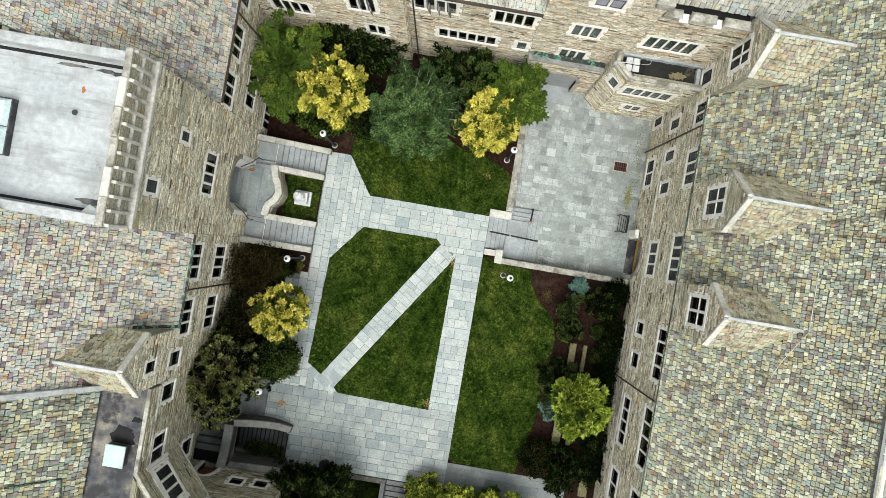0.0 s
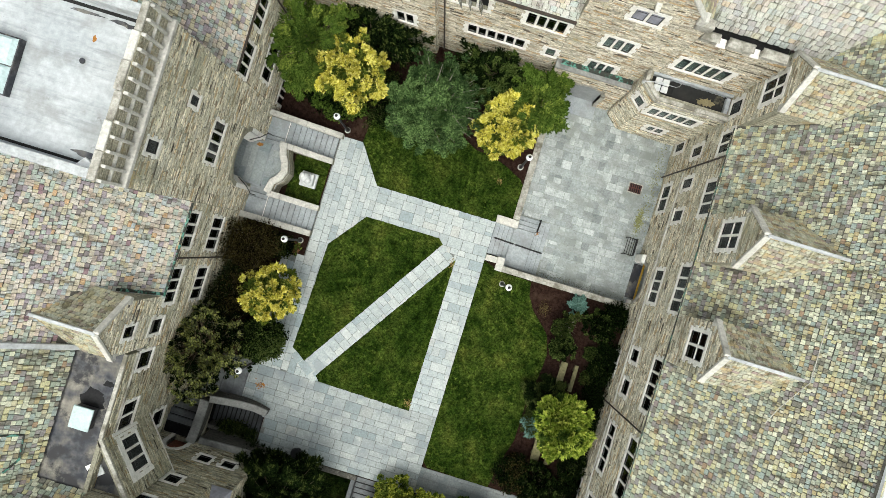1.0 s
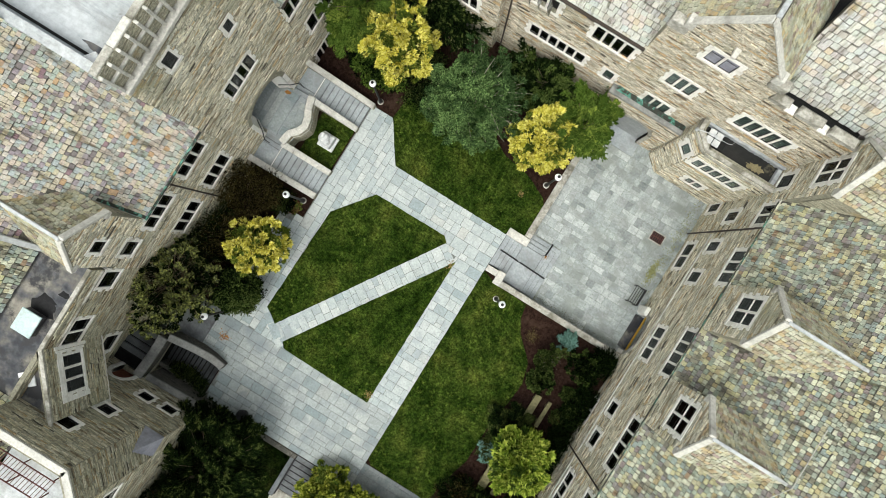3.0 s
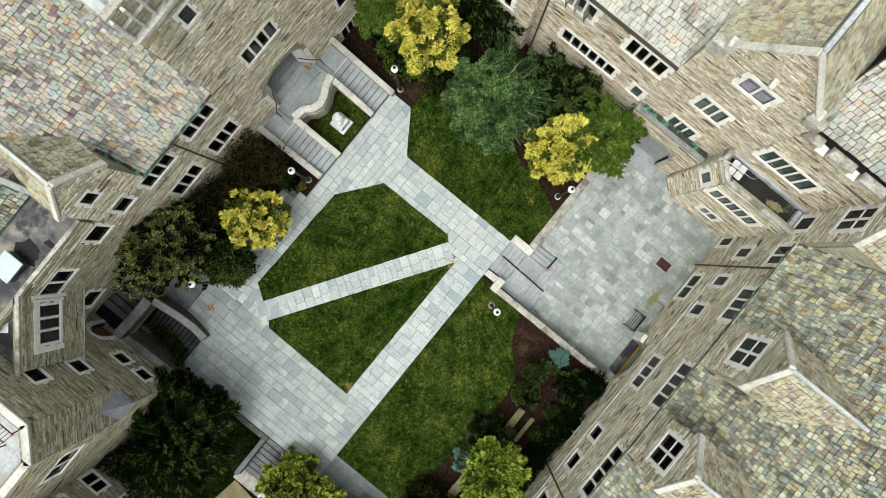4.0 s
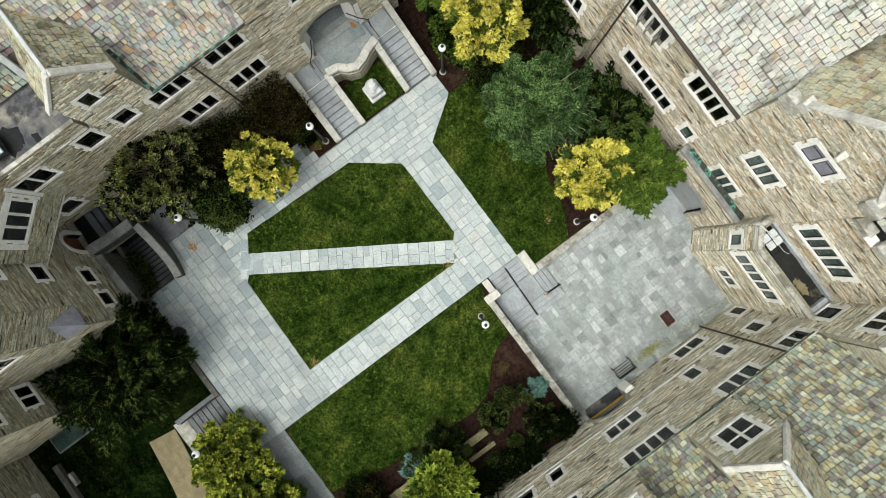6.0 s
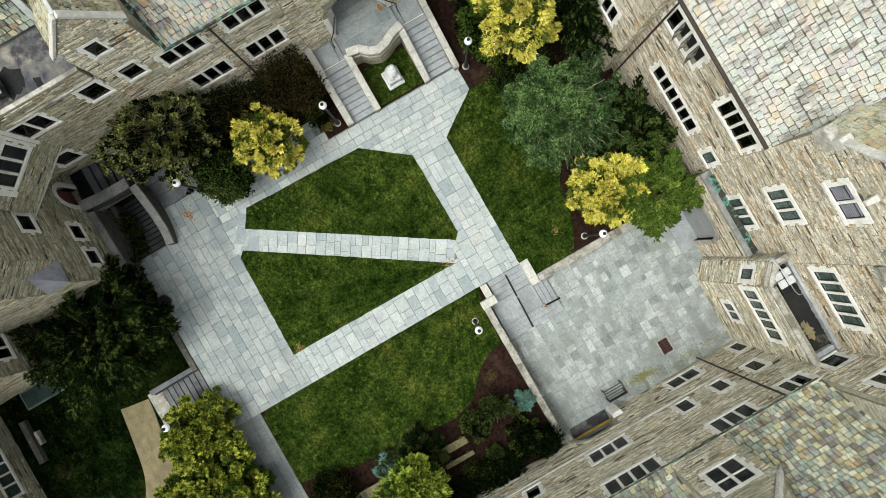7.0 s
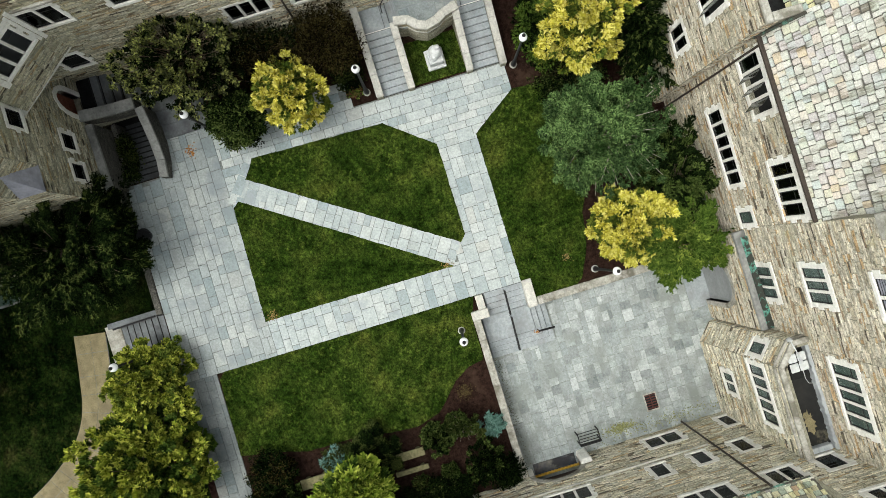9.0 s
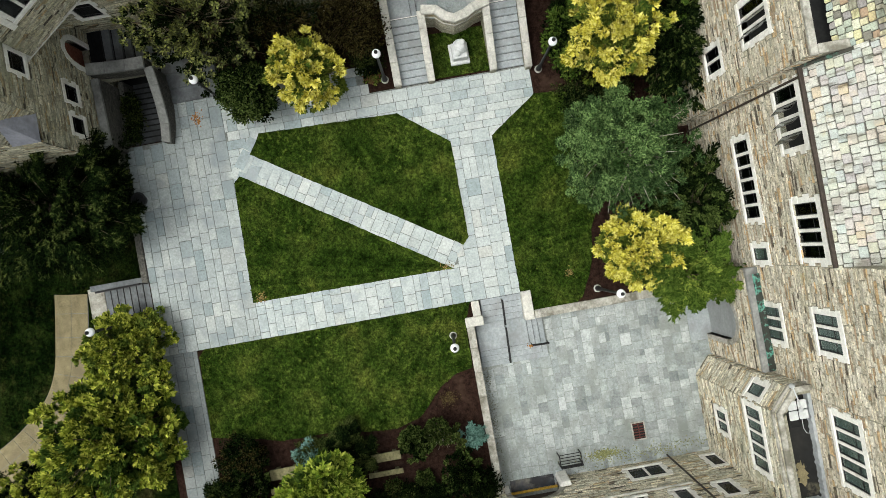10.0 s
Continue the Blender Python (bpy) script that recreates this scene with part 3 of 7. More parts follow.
def wall(name, f, u0, u1, z0, z1, label, thick=0.5, gables=(), stones=True, arches=(), prefer=None, avoid=(), kinds="wall"):
    """A rubble wall with its openings cut through, its stones laid on the face; gables are (u0, u1, base z, apex u, apex z)."""
    hs = [h for h in f.holes if h[1] > u0 and h[0] < u1] + [a[:4] for a in arches]
    us = sorted({u0, u1, *[min(max(h[i], u0), u1) for h in hs for i in (0, 1)]})
    zs = sorted({z0, z1, *[min(max(h[i], z0), z1) for h in hs for i in (2, 3)]})
    m = Mesh()
    for a, b in zip(us, us[1:]):
        for c, d in zip(zs, zs[1:]):
            if b - a < 1e-4 or d - c < 1e-4:
                continue
            x, y = (a + b) / 2, (c + d) / 2
            if any(h[0] < x < h[1] and h[2] < y < h[3] for h in hs):
                continue
            f.block(m, a, b, c, d, -thick, 0)
    for g0, g1, gz, ga, gt in gables:
        lo = [f.p(g0, gz, 0), f.p(g1, gz, 0), f.p(ga, gt, 0)]
        hi = [v - f.n * thick for v in lo]
        m.hexa(lo, hi)
    ob = solid(name, m, M["mortar"], label, "wall", "", "structure")
    if not stones:
        return ob
    skip = [s for s in f.surrounds] + [(a[0] - 0.02, a[1] + 0.02, a[2], a[3]) for a in arches] + list(avoid)
    top = max([z1] + [g[4] for g in gables])
    r = random.Random(len(name) * 7 + int(u0 * 10))
    pieces = []
    z = z0
    while z < top - 0.04:
        h = r.choice((0.06, 0.075, 0.09, 0.11, 0.13, 0.16))
        u = u0 - r.uniform(0, 0.4)
        while u < u1:
            w = r.uniform(0.2, 0.95) if r.random() > 0.12 else r.uniform(0.1, 0.28)
            a, b = max(u, u0), min(u + w, u1)
            u += w
            if b - a < 0.06:
                continue
            zz, hh = z, h
            if zz + hh > z1:
                ok = False
                for g0, g1, gz, ga, gt in gables:
                    k = (zz + hh - gz) / (gt - gz)
                    if gz - 0.3 <= zz and 0 <= k < 1:
                        lo, hi = g0 + (ga - g0) * k, g1 + (ga - g1) * k
                        a2, b2 = max(a, lo), min(b, hi)
                        if b2 - a2 > 0.06:
                            a, b, ok = a2, b2, True
                if not ok:
                    continue
            if a < u0:
                continue
            spans = [(a, b)]
            for s in skip:
                if s[2] < zz + hh * 0.5 < s[3]:
                    nxt = []
                    for p, q in spans:
                        if q <= s[0] or p >= s[1]:
                            nxt.append((p, q))
                        else:
                            if p < s[0] - 0.06:
                                nxt.append((p, s[0]))
                            if q > s[1] + 0.06:
                                nxt.append((s[1], q))
                    spans = nxt
            for p, q in spans:
                c = f.p((p + q) / 2, zz + hh / 2, r.uniform(0.008, 0.045))
                mm = Matrix((f.u, Vector((0, 0, 1)), f.u.cross(Vector((0, 0, 1))))).transposed()
                if mm.col[2].dot(f.n) < 0:
                    mm = Matrix((-f.u, Vector((0, 0, 1)), f.n)).transposed()
                turn = mm.to_4x4() @ Matrix.Rotation(r.uniform(-0.03, 0.03), 4, "Z")
                if hh > 0.12 and r.random() < 0.45:
                    k = r.uniform(0.35, 0.65)
                    up = Vector((0, 0, 1))
                    pieces.append((Matrix.Translation(c - up * hh * (1 - k) / 2) @ turn, q - p - 0.016, hh * k - 0.012, 0.06))
                    pieces.append((Matrix.Translation(c + up * hh * k / 2 + f.n * r.uniform(-0.01, 0.012)) @ turn, q - p - 0.016, hh * (1 - k) - 0.012, 0.06))
                else:
                    pieces.append((Matrix.Translation(c) @ turn, q - p - 0.016, hh - 0.013, 0.06))
        z += h
    lay(ob, "stone", pieces, kinds, 128, prefer)
    return ob


def roof(name, eave, along, up, length, rise, label, lo=None, hi=None, tile=(0.275, 0.255), cap=200, prefer=None, gaps=(), s0=0.1, kinds="slate"):
    """A slated slope: eave is the lower corner, along the eave's way, up the way up the slope; lo(s), hi(s) bound the courses."""
    e, a, s = Vector(eave), Vector(along).normalized(), Vector(up).normalized()
    n = a.cross(s)
    if n.z < 0:
        n = -n
    lo = lo or (lambda k: 0.0)
    hi = hi or (lambda k: length)
    m = Mesh()
    q = [e + a * lo(s0) + s * s0, e + a * hi(s0) + s * s0, e + a * hi(rise) + s * rise, e + a * lo(rise) + s * rise]
    m.hexa([v - n * 0.22 for v in q], [v - n * 0.02 for v in q])
    ob = solid(name, m, M["underlay"], label, "roof", "", "structure")
    r = random.Random(len(name) * 13 + int(length))
    joint = 0.018 if kinds == "slate" else 0.011
    pieces = []
    k, row = -0.05, 0
    while k < rise - 0.05:
        f = 1.0 - 0.36 * min(max(k, 0), 11.0) / 11.0
        h = tile[1] * f * r.uniform(0.9, 1.1)
        u0, u1 = lo(max(k, 0)), hi(max(k, 0))
        u = u0 - r.uniform(0, 0.3)
        while u < u1:
            w = tile[0] * f * r.uniform(0.6, 1.35)
            p0, p1 = max(u, u0), min(u + w, u1)
            u += w
            if p1 - p0 < 0.05 or any(g[0] < (p0 + p1) / 2 < g[1] and k < g[2] for g in gaps):
                continue
            c = e + a * ((p0 + p1) / 2) + s * (k + h * 0.5 + r.uniform(-0.03, 0.03)) + n * r.uniform(0.028, 0.05)
            tilt = Matrix.Rotation(radians(-3.0 + r.uniform(-1.0, 1.0)), 4, a) if a.cross(s).dot(n) > 0 else Matrix.Rotation(radians(3.0 + r.uniform(-1.0, 1.0)), 4, a)
            ax = a if a.cross(s).dot(n) > 0 else -a
            base_m = Matrix((ax, s, n)).transposed().to_4x4()
            pieces.append((Matrix.Translation(c) @ tilt @ base_m @ Matrix.Rotation(r.uniform(-0.02, 0.02), 4, "Z"), p1 - p0 - joint, h - joint * 0.45, 0.04))
        k += h
        row += 1
    lay(ob, "slate", pieces, kinds, cap, prefer)
    return ob


# ---- windows ----
for u0, u1, z0, z1, n in ((11.3, 11.85, -0.45, 0.95, 1), (7.15, 8.85, -0.45, 0.85, 2), (-4.2, -2.75, -0.25, 0.75, 2), (-13.2, -11.5, -0.2, 0.8, 2),
                          (10.4, 11.0, 2.95, 4.3, 1), (8.35, 8.95, 2.95, 4.3, 1), (6.25, 6.9, 2.95, 4.3, 1), (1.05, 3.05, 2.95, 4.2, 3), (-2.75, -2.05, 2.95, 4.15, 1),
                          (-4.85, -4.0, 3.0, 4.15, 1), (-9.75, -6.9, 2.95, 4.05, 4), (-13.3, -11.5, 2.9, 4.1, 2),
                          (12.2, 12.95, 6.85, 8.1, 1), (10.0, 11.1, 6.85, 8.1, 2), (6.45, 8.3, 6.75, 8.1, 3), (0.85, 3.4, 6.75, 8.05, 4), (-4.8, -2.0, 6.85, 8.05, 4), (-9.85, -6.6, 6.8, 8.05, 4), (-13.6, -11.4, 6.8, 8.05, 3)):
    window(FE, u0, u1, z0, z1, n)
for u0, u1 in ((12.05, 13.15), (4.45, 5.75), (-1.2, 0.15)):
    window(FE, u0, u1, 10.35, 12.25, 2, 2)
window(FN, -3.35, 0.1, 4.3, 5.5, 6)
window(FN, -4.7, -2.42, 8.1, 9.5, 4, 1, (1, 2, 3))
window(FN, -0.25, 1.87, 8.05, 9.5, 4)
window(FN, 1.47, 2.0, 4.35, 5.5, 1, shade=True)
window(FN, 4.12, 5.57, 4.3, 5.6, 3, shade=True)
window(FN, 4.08, 5.52, 8.07, 9.5, 3, shade=True)
window(FN, 8.1, 10.73, 8.1, 9.6, 5, shade=True)
window(FN, 4.35, 5.7, 12.2, 13.3, 2, 1, (), "pale limestone window with two dark louvred lights")
window(FNB, -7.6, -6.6, 4.2, 5.5, 2)
window(FNB, -8.3, -6.9, 7.6, 9.4, 3, 1, (1, 2))
window(FNB, -8.2, -7.5, 0.7, 1.9, 2)
window(FNB, -13.1, -11.0, 5.6, 7.0, 4)
window(FO, 8.42, 11.2, 4.1, 5.35, 5, shade=True)
window(FO, 9.5, 10.5, 0.75, 1.75, 2, shade=True)
window(FOC, 0.42, 0.93, 4.05, 5.2, 1, shade=True)
for u0, u1, z0, z1, n in ((7.05, 10.0, 3.6, 5.05, 4), (6.5, 8.0, -0.1, 1.1, 3), (9.05, 10.7, 7.25, 8.5, 3), (6.3, 8.0, 7.25, 8.5, 3), (12.0, 13.3, 7.25, 8.5, 2), (1.2, 3.35, 7.95, 9.3, 4),
                          (3.43, 3.88, 11.85, 12.7, 1), (0.65, 1.2, 14.3, 15.3, 1), (-3.5, -1.65, 7.8, 8.95, 3), (-3.6, -1.75, 4.1, 5.6, 3), (-6.6, -4.75, 7.8, 8.95, 3), (-6.65, -4.8, 4.2, 5.6, 3),
                          (-8.1, -7.55, 11.3, 12.25, 1), (-8.25, -7.5, 8.4, 9.6, 1), (-10.1, -9.25, 8.45, 9.75, 1), (-13.4, -12.0, 8.45, 9.8, 2), (-14.6, -13.6, 4.3, 5.6, 1)):
    window(FW, u0, u1, z0, z1, n)
window(FB, 0.55, 2.3, 8.3, 9.75, 3)
for u0, z0 in ((-11.6, 3.0), (-10.1, 2.85), (-11.95, 6.6), (-12.2, 9.6)):
    window(FS, u0, u0 + 0.75, z0, z0 + 0.95, 1)
for u0, z0 in ((-19.6, 9.0),):
    window(FSE, u0, u0 + 1.5, z0, z0 + 1.4, 2)

window(FS2, -8.2, -7.1, 4.5, 5.6, 2)
window(FS2, -7.9, -6.8, 7.4, 8.5, 2)
window(FSE2, -26.5, -25.0, 5.0, 6.3, 2)

FS3 = Facade((0, -28.15), (1, 0), (0, 1))
window(FS3, -3.65, -1.0, 0.05, 1.1, 4, shade=True)

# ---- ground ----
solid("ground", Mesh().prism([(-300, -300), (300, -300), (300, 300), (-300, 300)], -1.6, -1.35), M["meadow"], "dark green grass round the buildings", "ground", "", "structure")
for x0, y0, x1, y1, text in ((-14.3, -13.1, -9.2, 13.5, "along the west wall"), (-9.2, -15.85, 1.93, 13.5, "round the middle lawns"), (1.93, 3.3, 3.1, 13.5, "beside the terrace wall"),
                             (1.93, -15.85, 3.1, 0.95, "beside the long walk"), (3.1, -16.2, 12.3, 0.15, "along the east wall")):
    solid("planting_bed", Mesh().box(x0, y0, -1.4, x1, y1, -0.04), M["soil"], "dark brown mulched planting bed " + text, "planting bed", "planting beds", "structure")
solid("terrace_bed", Mesh().box(3.1, 0.15, -1.4, 13.8, 13.5, -1.165), M["bed"], "sandy bedding under the terrace flagstones", "terrace", "", "structure")


def inside(poly, x, y):
    c = False
    for (x0, y0), (x1, y1) in zip(poly, poly[-1:] + poly[:-1]):
        if (y0 > y) != (y1 > y) and x < (x1 - x0) * (y - y0) / (y1 - y0) + x0:
            c = not c
    return c


LAWNS = [
    [(-6.5, 1.02), (-8.44, -1.5), (-8.68, -8.8), (-7.67, -9.45), (-1.05, 0.72), (-1.4, 1.05)],
    [(0.07, 0.0), (-6.66, -10.17), (-6.35, -10.52), (0.0, -10.64)],
    [(1.94, 0.5), (3.05, 0.1), (5.35, 0.05), (5.5, -0.85), (6.05, -1.75), (6.8, -2.45), (7.45, -3.1), (7.8, -4.4), (7.7, -5.9), (7.35, -7.4), (7.4, -8.95), (7.35, -10.5), (6.9, -12.1), (6.55, -14.0), (2.3, -13.9), (1.95, -13.6)],
    [(-8.2, 5.75), (-6.42, 3.2), (1.95, 3.2), (2.95, 3.7), (2.95, 6.0), (2.7, 6.4), (1.6, 6.95), (0.5, 7.3), (-0.7, 7.45), (-1.8, 8.0), (-2.1, 8.8), (-3.5, 9.8), (-6.5, 10.3), (-7.9, 8.5)],
    [(-12.2, 0.75), (-9.85, 0.75), (-9.85, 3.7), (-12.2, 3.7)],
]
TEXT = ("two-part mown lawn between flagstone paths", "triangular mown lawn beside the diagonal path", "long mown lawn beside the planting bed", "mown lawn under the pine and golden shrubs", "small square lawn round the marble statue")
for poly, text in zip(LAWNS, TEXT):
    r = random.Random(int(poly[0][0] * 10))
    edge = []
    for (ax, ay), (bx, by) in zip(poly, poly[1:] + poly[:1]):
        n = max(1, int(math.hypot(bx - ax, by - ay) / 0.25))
        for i in range(n):
            edge.append((ax + (bx - ax) * i / n + r.uniform(-0.018, 0.018), ay + (by - ay) * i / n + r.uniform(-0.018, 0.018)))
    lawn = solid("lawn", Mesh().prism(edge, -0.05, 0.055), M["grass"], text, "lawn", "", "structure")
    xs, ys = [p[0] for p in poly], [p[1] for p in poly]
    b = Mesh()
    for _ in range(int((max(xs) - min(xs)) * (max(ys) - min(ys)) * 170)):
        x, y = r.uniform(min(xs), max(xs)), r.uniform(min(ys), max(ys))
        if not inside(poly, x, y):
            continue
        a, l = r.uniform(0, 6.283), r.uniform(0.03, 0.075)
        c, s = math.cos(a), math.sin(a)
        w = r.uniform(0.012, 0.028)
        b.face((x - s * w, y + c * w, 0.05), (x + s * w, y - c * w, 0.05), (x + c * l, y + s * l, 0.05 + r.uniform(0.025, 0.06)))
    ob = part("grass_blades", b, M["blade"], lawn)
    ob["kind"] = "stuff"


# ---- paving ----
def flags(name, label, test, x0, x1, y0, y1, z, kinds, turn=0.0, about=(0, 0), size=(0.78, 0.56), along="x"):
    """Random-coursed flagstones on a bed, over the part of a rectangle that test() keeps."""
    r = random.Random(len(name) * 3)
    ob = thing(name, label, "pavement", "", "structure")
    out = []
    rot = Matrix.Translation((*about, 0)) @ Matrix.Rotation(turn, 4, "Z")
    if along == "y":
        x0, x1, y0, y1 = y0, y1, x0, x1
    v = y0
    while v < y1:
        h = size[1] * r.choice((0.7, 0.85, 1.0, 1.15, 1.3))
        if v + h > y1 - 0.2:
            h = y1 - v
        u = x0 - r.uniform(0, 0.5)
        while u < x1:
            w = size[0] * r.uniform(0.55, 1.45)
            a, b = max(u, x0), min(u + w, x1)
            if x1 - b < 0.2:
                b = x1
            u += w
            if b - a < 0.1:
                continue
            cells = [(a, b, v, v + h)]
            if h > size[1] * 1.1 and r.random() < 0.2:
                k = r.uniform(0.35, 0.65)
                cells = [(a, b, v, v + h * k), (a, b, v + h * k, v + h)]
            for p, q, s, t in cells:
                m = rot @ Matrix.Translation(((p + q) / 2, (s + t) / 2, z + r.uniform(-0.006, 0.006))) @ Matrix.Rotation(r.uniform(-0.004, 0.004), 4, "X")
                if along == "y":
                    m = rot @ Matrix.Translation(((s + t) / 2, (p + q) / 2, z + r.uniform(-0.006, 0.006)))
                    if test(m.translation):
                        out.append((m, t - s - 0.016, q - p - 0.016, 0.05))
                elif test(m.translation):
                    out.append((m, q - p - 0.016, t - s - 0.016, 0.05))
        v += h
    lay(ob, "flagstone", out, kinds, 300)
    return ob


def free(p, grow=0.0):
    return not any(all(inside(l, p.x + dx, p.y + dy) for dx in (-0.3, 0.3) for dy in (-0.2, 0.2)) for l in LAWNS)


m = Mesh()
m.box(-11.2, -13.15, -0.035, -6.0, -2.9, -0.008)
m.box(-9.75, -2.9, -0.035, -6.0, 5.75, -0.008)
m.box(-6.0, -15.8, -0.035, 1.95, 3.25, -0.008)
m.box(-9.15, -15.8, -0.035, -6.0, -13.15, -0.008)
m.box(1.95, -15.8, -0.035, 10.2, -14.0, -0.008)
solid("path_bed", m, M["joint"], "dark sandy joints under the bluestone paths", "pavement", "", "structure")
flags("pavement_west", "pale bluestone flagged walk along the west side", lambda p: free(p) and (p.x > -9.75 or p.y < -2.9) and not (p.y < 3.2 and p.y > 0.95 and p.x > -6.2), -11.2, -6.2, -10.55, 5.75, 0.02, "flag", along="y")
flags("pavement_cross", "pale bluestone flagged walk crossing the courtyard", lambda p: free(p), -6.2, 1.95, 0.3, 3.25, 0.02, "flag")
flags("pavement_east", "pale bluestone flagged walk beside the long lawn", lambda p: free(p), -0.1, 1.95, -10.55, 0.3, 0.02, "flag", size=(0.8, 0.58))
flags("pavement_south", "pale bluestone flagged plaza with darker damp stones", lambda p: free(p) and (p.x > -9.15 or p.y > -13.1), -11.2, 1.95, -15.8, -10.55, 0.02, "plaza")
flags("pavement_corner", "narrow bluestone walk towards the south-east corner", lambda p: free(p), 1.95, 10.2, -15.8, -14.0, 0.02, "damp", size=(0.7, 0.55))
flags("pavement_diagonal", "narrow pale bluestone path crossing the lawn diagonally", lambda p: True, 0.0, 12.3, -0.72, 0.72, 0.026, "flag", math.atan2(10.17, 6.6), (-7.2, -9.97), (0.78, 0.5), "y")
flags("pavement_border", "short bluestone border course at the diagonal path's foot", lambda p: True, 0.0, 2.75, 0.0, 0.55, 0.027, "flag", math.atan2(-1.75, 2.35), (-8.95, -9.1), (0.75, 0.55))
flags("pavement_terrace", "weathered grey bluestone flags of the sunken terrace", lambda p: not (p.x < 5.6 and p.y < 4.2), 3.45, 13.7, 0.55, 13.4, -1.15, "worn", size=(0.58, 0.46))

LAND = [(-13.6, 1.0), (-12.8, 1.0), (-12.5, 1.6), (-12.5, 2.8), (-12.8, 3.4), (-13.6, 3.4)]
flags("pavement_landing", "pale bluestone flags of the west landing", lambda p: inside(LAND, p.x, p.y), -13.5, -12.5, 1.0, 3.42, 1.36, "plaza", size=(0.55, 0.45))
flags("pavement_recess", "pale bluestone flags inside the arched doorway", lambda p: True, -15.7, -13.56, 0.9, 3.7, 1.368, "plaza", size=(2.2, 0.55), along="y")

# ---- east terrace: steps, walls, rails ----
st = thing("terrace_steps", "grey bluestone steps down to the sunken terrace", "steps", "", "structure")
for i in range(4):
    part("step", Mesh().box(1.95 + 0.33 * i, 1.05, -1.2, 1.95 + 0.33 * (i + 1), 3.2, -0.06 - 0.15 * i), M["step"], st, "", 0.015)
    # dark strip for the joint and the nosing's shadow line
    part("joint", Mesh().box(1.95 + 0.33 * i - 0.005, 1.05, -1.2, 1.95 + 0.33 * i + 0.03, 3.2, -0.056 - 0.15 * i), M["darkstep"], st)
for i in range(4):
    part("landing" if i == 0 else "step", Mesh().box(3.3, 0.6, -1.25, 4.75 + 0.31 * i, 3.3 + 0.31 * i, -0.65 - 0.125 * i - (0.004 if i == 0 else 0)), M["step"], st, "", 0.015)
    if i:
        part("joint", Mesh().box(4.75 + 0.31 * (i - 1), 0.6, -1.2, 4.78 + 0.31 * (i - 1), 3.3 + 0.31 * (i - 1), -0.646 - 0.125 * i).box(3.3, 3.3 + 0.31 * (i - 1), -1.2, 4.78 + 0.31 * (i - 1), 3.33 + 0.31 * (i - 1), -0.646 - 0.125 * i), M["darkstep"], st)
rw = thing("retaining_wall", "low stone retaining wall with pale weathered coping", "wall", "retaining walls", "structure")
part("wall_body", Mesh().box(3.12, 0.14, -1.3, 12.1, 0.52, 0.02), M["mortar"], rw)
for i in range(7):
    part("coping", Mesh().box(3.08 + 1.29 * i, 0.12, 0.02, 3.08 + 1.29 * (i + 1) - 0.01, 0.52, 0.16), M["oldcope"], rw, "", 0.02)
part("pier", Mesh().box(2.75, 0.1, -1.2, 3.25, 1.05, 0.2), M["cope"], rw, "", 0.03)
part("pier", Mesh().box(1.96, 0.56, -0.6, 2.75, 0.98, 0.16), M["cope"], rw, "", 0.03)
rw = thing("retaining_wall", "low stone retaining wall with pale weathered coping", "wall", "retaining walls", "structure")
part("wall_body", Mesh().box(3.0, 3.3, -1.3, 3.36, 12.9, 0.0), M["mortar"], rw)
for i in range(6):
    part("coping", Mesh().box(2.96, 3.76 + 1.5 * i, 0.0, 3.4, 3.76 + 1.5 * (i + 1) - 0.01, 0.14), M["oldcope"], rw, "", 0.02)
part("pier", Mesh().box(1.9, 3.2, -0.6, 3.42, 3.72, 0.17), M["cope"], rw, "", 0.03)


def rail(label, a, b, post, h=0.85):
    t = thing("handrail", label, "handrail", "stair handrails", "", a)
    m = Mesh()
    m.tube(Vector(a) + Vector((0, 0, h)), Vector(b) + Vector((0, 0, h)), 0.055)
    part("top_rail", m, M["iron"], t)
    for k in post:
        p = Vector(a).lerp(Vector(b), k)
        part("post", Mesh().tube(p, p + Vector((0, 0, h)), 0.025), M["iron"], t)
    return t


rail("black iron handrail down the middle of the terrace steps", (2.1, 2.15, -0.2), (3.45, 2.13, -0.66), (0.0, 1.0))
rail("black iron handrail down the middle of the terrace steps", (3.6, 2.13, -0.66), (5.5, 2.08, -1.05), (0.0, 0.55, 1.0))
rail("short black iron handrail at the terrace step's end", (4.75, 3.35, -0.66), (4.85, 4.25, -1.1), (0.0, 1.0))

# bench, grate
be = thing("garden_bench", "black iron garden bench against the wall", "bench", "", "", (11.2, 4.3, -1.15))
for y in (3.75, 4.9):
    for x in (10.95, 11.5):
        part("leg", Mesh().box(x - 0.03, y - 0.03, -1.15, x + 0.03, y + 0.03, -0.45 if x < 11.2 else -0.25), M["iron"], be)
    part("armrest", Mesh().box(10.9, y - 0.025, -0.49, 11.55, y + 0.025, -0.45), M["iron"], be)
for i in range(4):
    part("seat_slat", Mesh().box(10.95 + 0.16 * i, 3.75, -0.72, 10.985 + 0.16 * i, 4.9, -0.69), M["iron"], be)
for i in range(3):
    part("back_slat", Mesh().box(11.5, 3.75, -0.6 + 0.14 * i, 11.54, 4.9, -0.53 + 0.14 * i), M["iron"], be)
gr = thing("drain_grate", "rust-red iron drain grate set in the terrace", "grate", "", "", (10.55, 8.33, -1.15))
m = Mesh().box(10.05, 7.95, -1.16, 11.05, 8.02, -1.105).box(10.05, 8.63, -1.16, 11.05, 8.7, -1.105).box(10.05, 8.02, -1.16, 10.12, 8.63, -1.105).box(10.98, 8.02, -1.16, 11.05, 8.63, -1.105)
